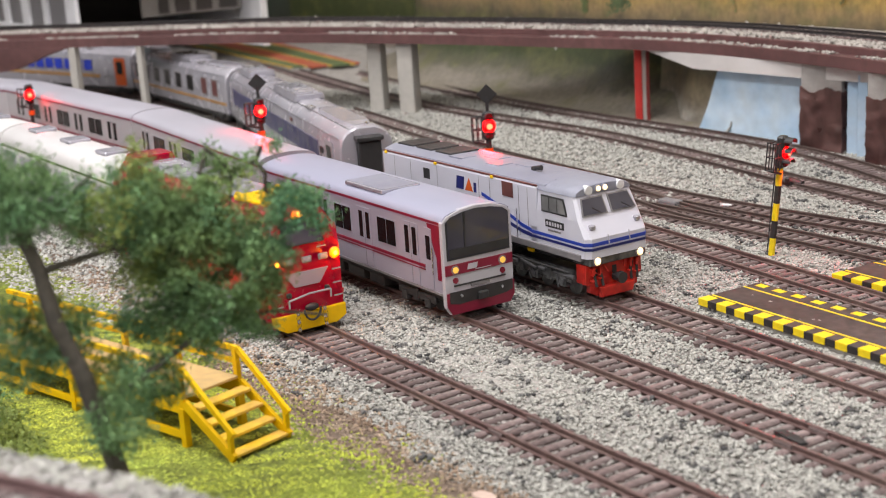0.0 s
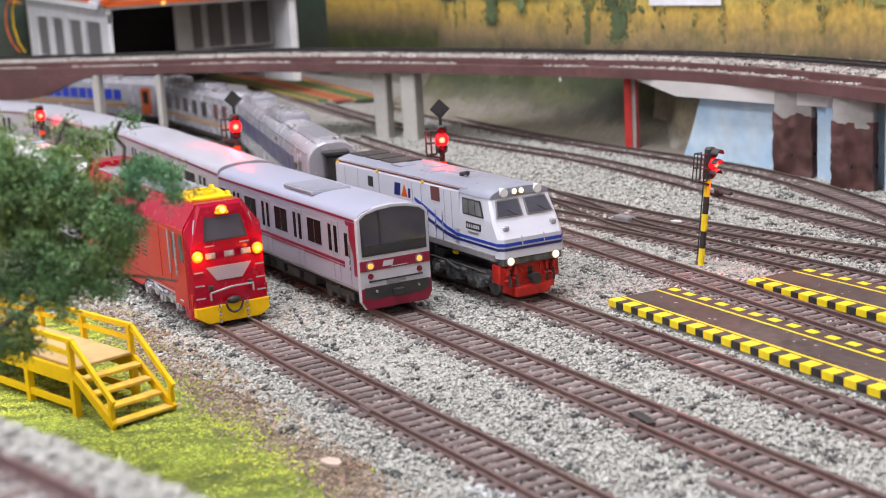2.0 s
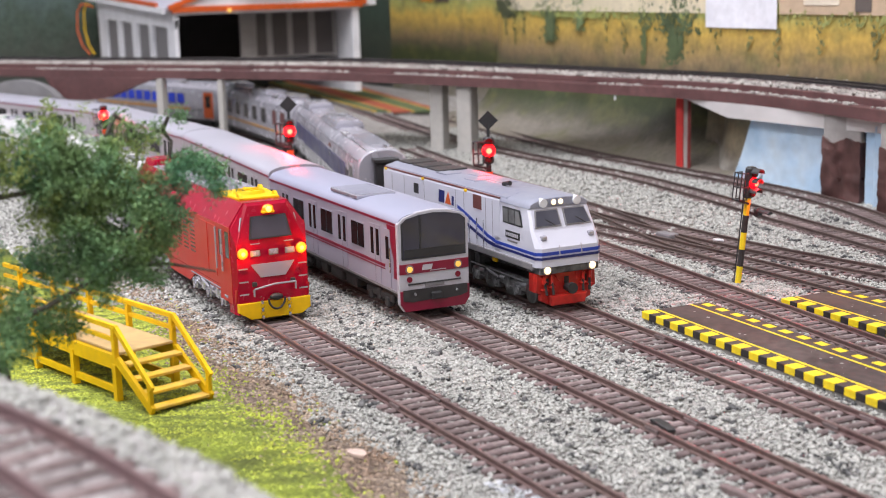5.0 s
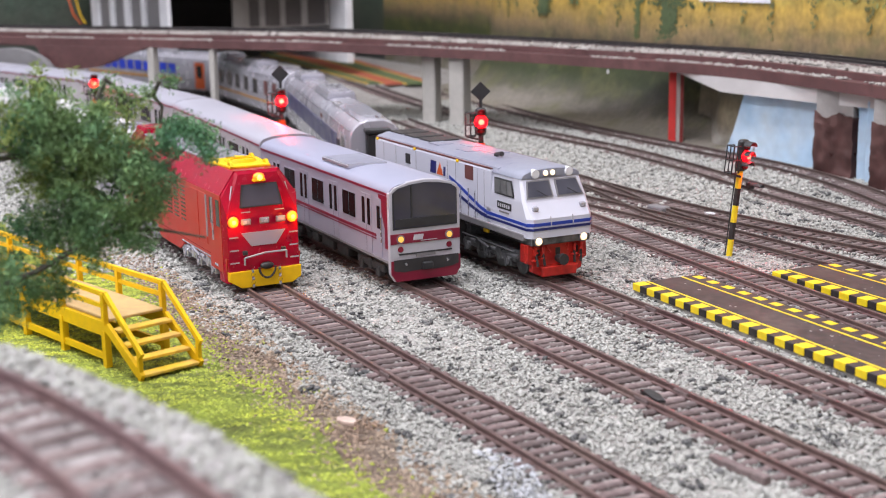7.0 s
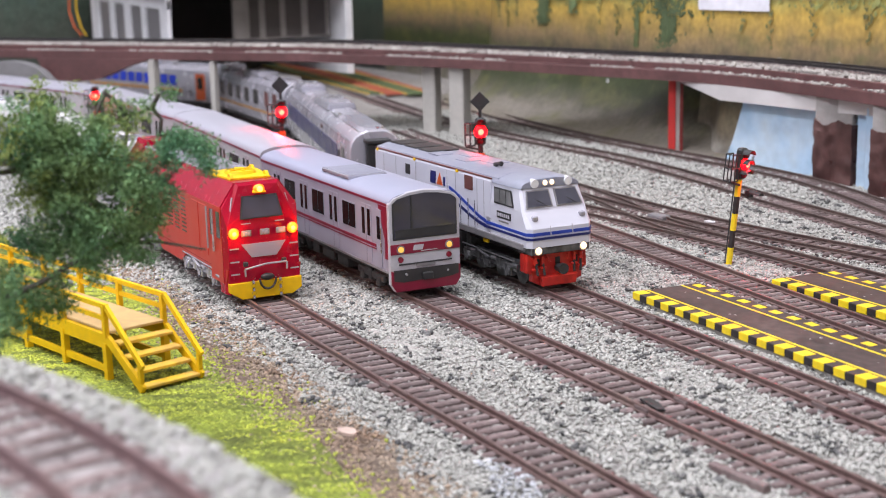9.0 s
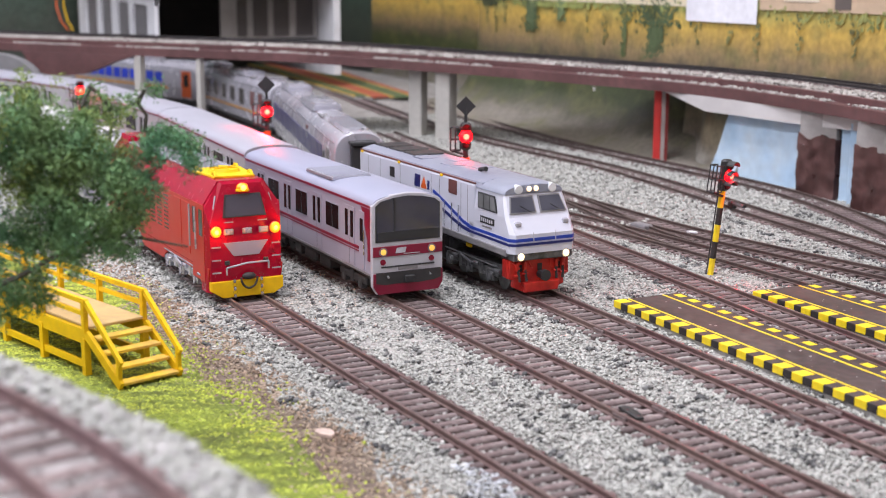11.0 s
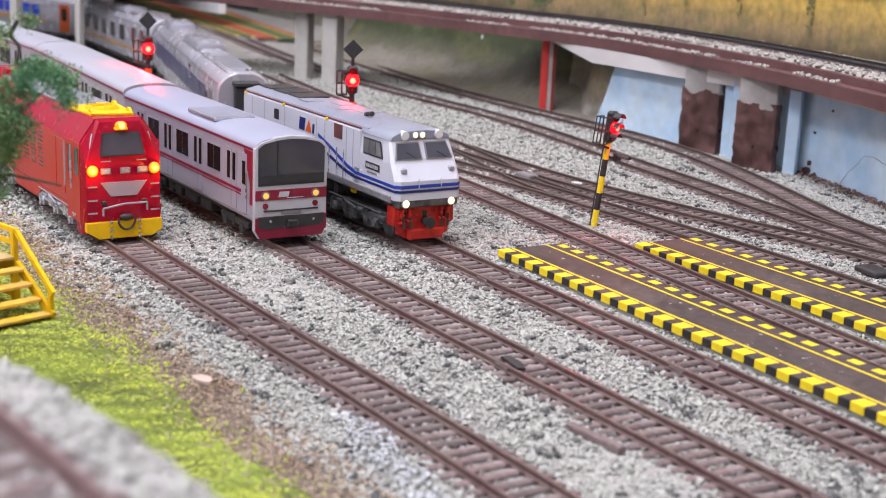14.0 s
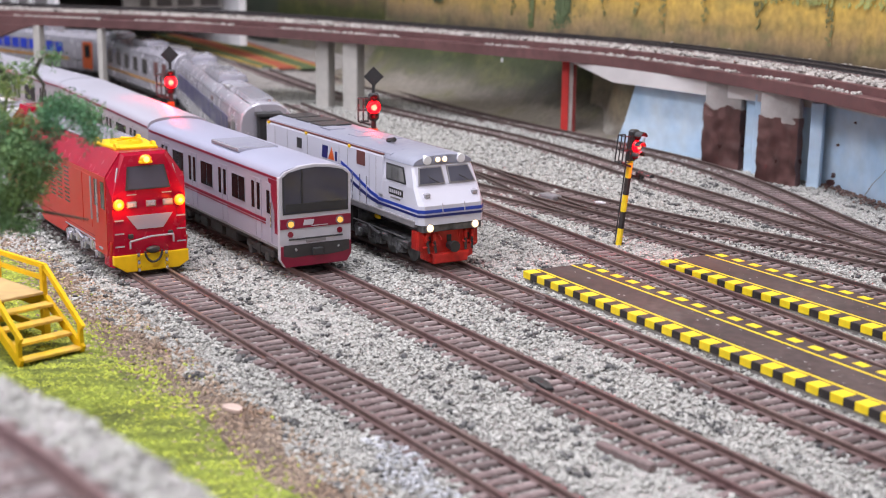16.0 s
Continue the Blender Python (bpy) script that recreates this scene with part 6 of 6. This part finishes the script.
    part("roof_fitting", box(bmesh.new(), -122, -112, -5, 3, 49.3, 50.8, 0.3), M_silver, lo)
    for x in (-36, -121):
        bogie(lo, x, 7.4, 38, 11, M_silver2, 14.0, 3, M_steel)
    part("fuel_tank", box(bmesh.new(), -92, -64, -13, 13, 5.5, 14.2, 1.0), M_bogie, lo)
    part("frame", box(bmesh.new(), -150, -6, -10.5, 10.5, 9.5, 14.2), M_darkgrey, lo)
    return lo


red_locomotive((-39.6, 7.9, 0), 0.6)


# ---- the pale wagons behind the red locomotive ----
def pale_car(at, turn, length):
    car = thing("covered_wagon", at, turn, "white covered wagon with a green line along it", "train car", "pale wagons")
    sec = shell(14, 11, 38, 46, 6)
    part("body", prism(bmesh.new(), sec, "x", -length, 0, 0.3), M_wagon, car, smooth=40)
    for s in (-1, 1):
        slab("green_line", car, s, 14, -length + 1, -1, 36.2, 37.4, M_green, 0.15, 0.3)
        for n in range(6):
            x = -length * (n + 0.5) / 6
            slab("side_door", car, s, 14, x - length * 0.06, x + length * 0.06, 13, 34, M_emuside, 0.25, 0.4)
    for n in range(3):
        part("roof_vent", box(bmesh.new(), -length * (0.2 + n * 0.3) - 7, -length * (0.2 + n * 0.3) + 7, -6, 6, 45.5, 47.4, 0.6), M_silver2, car)
    part("underframe", box(bmesh.new(), -length + 3, -3, -11, 11, 6.5, 11.1), M_darkgrey, car)
    bogie(car, -22, 6.2, 17)
    bogie(car, -length + 22, 6.2, 17)
    return car


for x0, x1 in ((-200, -372), (-376, -560)):
    at, turn, ln = between("a", x0, x1)
    pale_car(at, turn, ln)

# ---- boarding decks between the tracks ----
def deck(at, turn, length, width, block, line, far_line, dash, label):
    d = thing("deck", (at[0], at[1], 0), turn, label, "platform", "boarding decks")
    top, pitch, k = 4.1, 9.6, 0
    part("slab", box(bmesh.new(), 0, length, 0, width, 1.53, top, 0.25), M_deck, d)
    ybm = mesh_of(box(bmesh.new(), 0, pitch * 0.54, -0.35, block, 1.5, top + 0.14, 0.12), "edge_block", M_yellowstripe)
    kbm = mesh_of(box(bmesh.new(), 0, pitch * 0.46, -0.3, 0.7, 1.5, top + 0.06, 0.12), "edge_block", M_blackstripe)
    dbm = mesh_of(box(bmesh.new(), 0, pitch * 0.5, 0, 3.4, top, top + 0.1, 0.02), "dash", M_yellowstripe)
    rngd = np.random.default_rng(int(at[1]))
    while (k + 1) * pitch < length:
        part("yellow_edge_block", ybm, None, d, at=(k * pitch + rngd.uniform(-0.2, 0.2), rngd.uniform(-0.12, 0.12), rngd.uniform(-0.08, 0.04)), turn=rngd.uniform(-1, 1))
        part("black_edge_block", kbm, None, d, at=((k + 0.54) * pitch, rngd.uniform(-0.1, 0.1), 0))
        part("yellow_dash", dbm, None, d, at=(k * pitch + 2 + rngd.uniform(-0.25, 0.25), dash + rngd.uniform(-0.15, 0.15), 0), turn=rngd.uniform(-2, 2))
        k += 1
    for y in (line, far_line):
        part("yellow_line", box(bmesh.new(), 0.5, length, y, y + 1.0, top, top + 0.12, 0.03), M_yellowstripe, d)
    part("grey_plinth", box(bmesh.new(), 0, length, 0.6, width - 0.3, -1.2, 1.52), M_concrete, d)
    specks = bmesh.new()
    for _ in range(70):
        x, y, s = rngd.uniform(3, length), rngd.uniform(block + 2.4, far_line - 0.6), rngd.exponential(0.14) + 0.1
        prism(specks, [(x + s * 1.3 * math.cos(q), y + s * math.sin(q)) for q in (0.3, 1.6, 2.9, 4.4, 5.5)], "z", top - 0.02, top + 0.05)
    tagged(part("grit", specks, M_concrete, d, "pale specks of grit on the boards"), "pale specks of grit on the boards", kind="stuff")
    return d


deck((36.5, 131.3), -1.9, 330, 30.6, 4.9, 5.7, 21.7, 25.8, "brown boarding deck with yellow and black edge blocks")
deck((49, 189.7), -0.9, 330, 31.6, 5.2, 6.2, 22.6, 26.8, "brown boarding deck with yellow and black edge blocks")

# ---- light signals ----
def signal(at, turn, height, label, diamond, banded, arm, lamps, lean=0.0):
    s = thing("light_signal", at, turn, label, "signal", "light signals")
    if lean:
        s.matrix_world = Matrix.Translation(s.matrix_world.translation) @ Matrix.Rotation(radians(lean), 4, Vector((-0.78, 0.626, 0))) @ s.matrix_world.to_3x3().to_4x4()
    if banded:
        n = 5
        for k in range(n):
            part("band", rod(bmesh.new(), (0, 0, height * k / n), (0, 0, height * (k + 1) / n), 1.35, n=10), M_blackstripe if k % 2 else M_yellowstripe, s)
    else:
        part("mast", rod(bmesh.new(), (0, 0, 0), (0, 0, height), 1.3, n=10), M_black, s)
        part("collar", rod(bmesh.new(), (0, 0, height - 7), (0, 0, height - 4), 2.1, n=10), M_orange, s)
    part("ladder_rail", rod(bmesh.new(), (-1.7, -0.7, 1), (-1.7, -0.7, height + 4), 0.3, n=5), M_black, s)
    h = height
    head = box(bmesh.new(), -1.8, 1.8, -2.6, 2.6, h, h + 13.6, 0.9)
    part("head", head, M_black, s)
    for k in range(lamps):
        z = h + 2.6 + k * 4.2
        lit = k == 1 if lamps > 2 else k == 0
        bm = bmesh.new()
        ring = [[(x, 2.5 * math.cos(a), z + 2.3 * math.sin(a)) for a in np.linspace(0.1, math.pi - 0.1, 10)] for x in (1.9, 5.4)]
        loft(bm, [ring[0] + [(p[0], p[1] * 0.85, z + (p[2] - z) * 0.85) for p in ring[0][::-1]], ring[1] + [(p[0], p[1] * 0.85, z + (p[2] - z) * 0.85) for p in ring[1][::-1]]])
        part("hood", bm, M_black, s)
        # the lit lens is drawn oversized, its bloom put into the shape
        lens = part("lens", ball(bmesh.new(), (2.2, 0, z), (2.5 if banded else 3.3) if lit else 1.9, 18, (0.6, 1, 1)), M_lampred if lit else M_tail, s, "lit red lens enlarged for its bloom" if lit else "")
        if lit:
            part("lamp_core", ball(bmesh.new(), (3.4 if banded else 3.9, 0, z), 1.2 if banded else 1.5, 14, (0.6, 1, 1)), M_lampcore, lens)
            # added point light ahead of the lens, reddening the head like a halo
            halo = bpy.data.lights.new("signal_halo_fill", "POINT")
            halo.energy, halo.color, halo.shadow_soft_size = 0.018, (1.0, 0.008, 0.015), 0.001
            new("signal_halo_fill", halo).matrix_world = s.matrix_world @ pose(0.0075, 0, z * MM)
            glow = bpy.data.lights.new("signal_lamp", "SPOT")
            glow.energy, glow.color, glow.shadow_soft_size = 0.16, (1.0, 0.015, 0.03), 0.003
            glow.spot_size, glow.spot_blend = radians(140), 0.6
            ob = new("signal_lamp", glow)
            ob.matrix_world = s.matrix_world @ pose(0.0052, 0, z * MM, 0, -74, -50)
    # the maintenance cage
    cage = bmesh.new()
    for y in (-7.5, -5.0, -2.6):
        for x in (-2.6, 1.2):
            rod(cage, (x, y, h - 0.5), (x, y, h + 11), 0.28, n=5)
    for z in (h - 0.5, h + 5, h + 11):
        rod(cage, (-2.6, -7.5, z), (-2.6, -2.6, z), 0.28, n=5)
        rod(cage, (1.2, -7.5, z), (1.2, -2.6, z), 0.28, n=5)
        rod(cage, (-2.6, -7.5, z), (1.2, -7.5, z), 0.28, n=5)
    part("cage", cage, M_black, s)
    part("bracket", beam(bmesh.new(), (0, 0, h - 2.5), (0, -7, h - 0.6), 2.5, 0.9), M_black, s)
    if diamond:
        part("diamond_post", rod(bmesh.new(), (0, 0, h + 12), (0, 0, h + 20), 0.8, n=6), M_black, s)
        z = h + 21.5
        part("diamond_board", prism(bmesh.new(), [(0, z - 4.9), (4.9, z), (0, z + 4.9), (-4.9, z)], "x", -0.5, 0.5), M_black, s)
    if arm:
        part("arm", beam(bmesh.new(), (0, 0, h - 6), (1, 6, h - 7.5), 1.2, 0.9), M_black, s)
        hd = part("shunt_head", box(bmesh.new(), -0.5, 2.2, 5, 9.5, h - 8.5, h - 4.5, 0.8), M_black, s)
        part("shunt_hood", loft(bmesh.new(), [[(2.0, 7.2 + 2 * math.cos(a), h - 6.2 + 1.7 * math.sin(a)) for a in np.linspace(0, math.pi, 8)], [(7, 7.6 + 1.6 * math.cos(a), h - 6.6 + 1.3 * math.sin(a)) for a in np.linspace(0, math.pi, 8)]]), M_black, hd)
    return s


signal((3, 204.5, 0), 14, 37.5, "banded black and yellow colour-light signal showing red", False, True, True, 3, 5.6)
signal((-128, 153.5, 0), -24, 42.3, "black colour-light signal with a diamond board showing red", True, False, False, 3)
signal((-257, 96.5, 0), -16, 45, "black colour-light signal with a diamond board showing red", True, False, False, 3)
signal((-524, 52.5, 0), -12, 37, "black colour-light signal showing red beside the train", False, False, False, 3)

# ---- the yellow boarding platform with steps ----
st = thing("boarding_platform", (30.5, -61, 0.6), 16, "yellow timber boarding platform with steps and handrails", "platform")


def bar(name, a, b, w=1.5, h=1.5, mat=M_yellow, label=""):
    return part(name, beam(bmesh.new(), a, b, w, h), mat, st, label)


L_, Wd, top = 128, 20, 16.2
part("floor_board", box(bmesh.new(), -L_, 0, -Wd / 2, Wd / 2, top - 1, top, 0.2), M_bufwood, st, "pale plywood floor")
for y in (-Wd / 2 - 0.8, Wd / 2 + 0.8):
    bar("side_beam", (-L_, y, top - 3.4), (0, y, top - 3.4), 1.4, 4.8)
    for x in (-1.2, -30, -58, -86, -114):
        bar("leg", (x, y, 0), (x, y, top - 4), 2.2, 2.2)
        bar("post", (x, y, top - 2), (x, y, top + 8.5), 1.7, 1.7)
    bar("top_rail", (-L_, y, top + 8.4), (0.6, y, top + 8.4), 1.3, 1.6)
    bar("mid_rail", (-L_, y, top + 4.2), (0, y, top + 4.2), 1.1, 1.4)
    bar("foot_rail", (-L_, y, 3.4), (0, y, 3.4), 1.1, 2.2)
    bar("stringer", (0, y, top - 2.5), (20.5, y, 0.8), 1.3, 3.0)
    bar("hand_rail", (0, y, top + 8.4), (21.0, y, 8.2), 1.3, 1.7)
    bar("newel", (19.4, y, 0), (19.4, y, 9.0), 1.4, 1.4)
for k in range(4):
    x, z = 3.6 + 5.0 * k, top - 3.4 - 3.8 * k
    part("tread", box(bmesh.new(), x - 2.2, x + 2.2, -Wd / 2, Wd / 2, z - 0.5, z + 0.5, 0.15), M_wornbrown, st)

# ---- small loose things between the far tracks ----
bm = box(bmesh.new(), -7, 7, -4.5, 4.5, -0.5, 2.0, 0.6)
tagged(part("cover_plate", bm, M_darkgrey, at=(113, 257, 0.6), turn=-12), "dark flat cover plate lying between the tracks", "plate")
bm = prism(bmesh.new(), [(-3, -1.0), (-0.6, -1.5), (2.8, -0.4), (2.0, 1.0), (-1.6, 1.4)], "z", 0, 0.8, 0.15)
tagged(part("scrap_flake", bm, M_shedwhite, at=(-72, 252.6, 1.4), turn=20), "small white scrap flake lying on the ballast", "scrap")
pm = thing("point_machine", (-98, 240, 0), 5, "low grey point machine beside the turnout", "point machine")
part("case", box(bmesh.new(), -6, 6, -3, 3, -0.5, 3.0, 0.9, 2), M_frame, pm)
part("rod", rod(bmesh.new(), (5, -2, 1.4), (12, -8, 1.4), 0.5, n=6), M_darkgrey, pm)

# ---- trees and bushes ----
def tufts(blobs, per_mm3, leaves, spread, size, seed):
    """Thin little leaves gathered in tufts, the tufts filling rough balls (x, y, z, radius)."""
    rng = np.random.default_rng(seed)
    mids = []
    for x, y, z, r in blobs:
        n = int(per_mm3 * r ** 3) + 4
        d = rng.normal(size=(n, 3))
        d /= np.linalg.norm(d, axis=1)[:, None]
        rad = r * rng.uniform(0.15, 1.12, (n, 1)) ** 0.6
        mids.append(np.array([x, y, z]) + d * rad * np.array([1, 1, 0.9]))
    mids = np.concatenate(mids)
    gap = np.array([noise.noise(Vector(m * 0.11)) for m in mids])
    mids = mids[gap > -0.22]
    n = len(mids) * leaves
    c = np.repeat(mids, leaves, 0) + rng.normal(size=(n, 3)) * spread
    a = rng.normal(size=(n, 3))
    a /= np.linalg.norm(a, axis=1)[:, None]
    b = np.cross(a, rng.normal(size=(n, 3)))
    b /= np.linalg.norm(b, axis=1)[:, None]
    ln, wd = size * rng.uniform(0.7, 1.6, (n, 1)), size * rng.uniform(0.22, 0.5, (n, 1))
    v = np.stack([c - a * ln, c + b * wd, c + a * ln, c - b * wd], 1).reshape(-1, 3)
    return v, np.arange(4 * n).reshape(-1, 4)


def leaf_mesh(name, mat, v, f):
    me = bpy.data.meshes.new(name)
    me.vertices.add(len(v)), me.loops.add(f.size), me.polygons.add(len(f))
    me.vertices.foreach_set("co", (v * MM).ravel())
    me.loops.foreach_set("vertex_index", f.ravel())
    me.polygons.foreach_set("loop_start", np.arange(0, f.size, 4))
    me.update(calc_edges=True)
    me.materials.append(mat)
    return me


def limb(bm, pts, r0, r1):
    for k, (a, b) in enumerate(zip(pts, pts[1:])):
        t0, t1 = k / (len(pts) - 1), (k + 1) / (len(pts) - 1)
        rod(bm, a, b, r0 + (r1 - r0) * t0, r0 + (r1 - r0) * t1, n=8)
        ball(bm, b, (r0 + (r1 - r0) * t1) * 1.02, 8)


def tree(base, trunk, limbs, dark, light, label, seed):
    t = thing("tree", base, 0, label, "tree", "model trees")
    o = np.array(base, float)

    def rel(p):
        return tuple(np.array(p, float) - o)
    bm = bmesh.new()
    limb(bm, [rel(p) for p in trunk], 2.6, 1.3)
    part("trunk", bm, M_bark, t, smooth=60)
    for pts in limbs:
        bm = bmesh.new()
        limb(bm, [rel(p) for p in pts], 0.95 if pts[0][1] < -90 else 0.6, 0.3)
        part("limb", bm, M_bark, t, smooth=60)
    for name, mat, blobs, dens, s in (("crown", M_leaf, dark, 0.095, seed), ("yellow_foliage", M_leafyellow, light, 0.05, seed + 1)):
        v, f = tufts([(*rel(b[:3]), b[3]) for b in blobs], dens, 46, 1.35, 0.62, s)
        part(name, leaf_mesh(name, mat, v, f), None, t, "yellowish leaf tufts" if name != "crown" else "")
    return t


crown_a = [(96, -82, 73, 15), (92, -98, 88, 12), (95, -90, 82, 13), (98, -67, 81, 8), (99, -59, 80, 6), (94, -92, 56, 12), (98, -77, 58, 8), (92, -97, 43, 7), (95, -110, 46, 9), (96, -118, 93, 9), (95, -129, 97, 12), (94, -139, 90, 12), (96, -120, 62, 8), (97, -72, 70, 9), (91, -80, 88, 6), (90, -101, 60, 7), (84, -88, 66, 10), (115, -118, 44, 7), (112, -113, 50, 7), (94, -128, 58, 8), (94, -136, 66, 8), (91, -60, 82, 6), (90, -55, 80, 5), (84, -48, 78, 5), (88, -78, 97, 3.4), (88, -73, 92, 3.6), (88, -67, 93, 3), (88, -64, 95.5, 3.8), (88, -64.5, 89, 3.4), (89, -62, 83, 4)]
tree((108, -113, 0), [(108, -113, 0), (107, -116, 28), (105, -121, 54), (102, -125, 68), (99, -126, 79), (96, -128, 88), (95, -132, 97)],
     [[(105, -119, 46), (98, -102, 50), (97, -84, 58), (98, -74, 68), (99, -60, 80)], [(99, -126, 79), (95, -108, 80), (93, -86, 82), (91, -75, 86)], [(90, -82, 93), (88, -79, 98.5), (88, -76, 96), (88, -73, 91.5), (88, -67, 93), (88, -64, 97)], [(88, -64, 97), (87, -65.6, 93), (88, -63.6, 90), (88.5, -64.4, 86), (89, -61.6, 82), (90, -61, 76)], [(88, -73, 91.5), (88, -74, 84), (90, -76, 78)], [(96, -128, 88), (96, -118, 93), (94, -110, 98)], [(97, -84, 58), (101, -70, 58), (104, -58, 55)], [(95, -132, 95), (93, -140, 96)]],
     crown_a, [(90, -94, 96, 9), (94, -76, 84, 9), (88, -84, 60, 8), (96, -108, 88, 9), (94, -98, 74, 9), (95, -126, 66, 8), (95, -116, 56, 8)], "leafy green model tree standing beside the yellow platform", 41)
for k, (x, y, z, r) in enumerate(((-8, -118, 9, 11), (-34, -116, 10, 12), (20, -116, 6, 8), (-80, -120, 10, 12))):
    b = thing("bush", (x, y, 0), 0, "low yellow-green foam bush on the grass", "bush", "low bushes")
    v, f = tufts([(0, 0, z, r)], 0.05, 22, 1.2, 0.8, 70 + k)
    part("leaves", leaf_mesh("leaves", M_leafyellow if k % 2 == 0 else M_leaf, v, f), None, b)
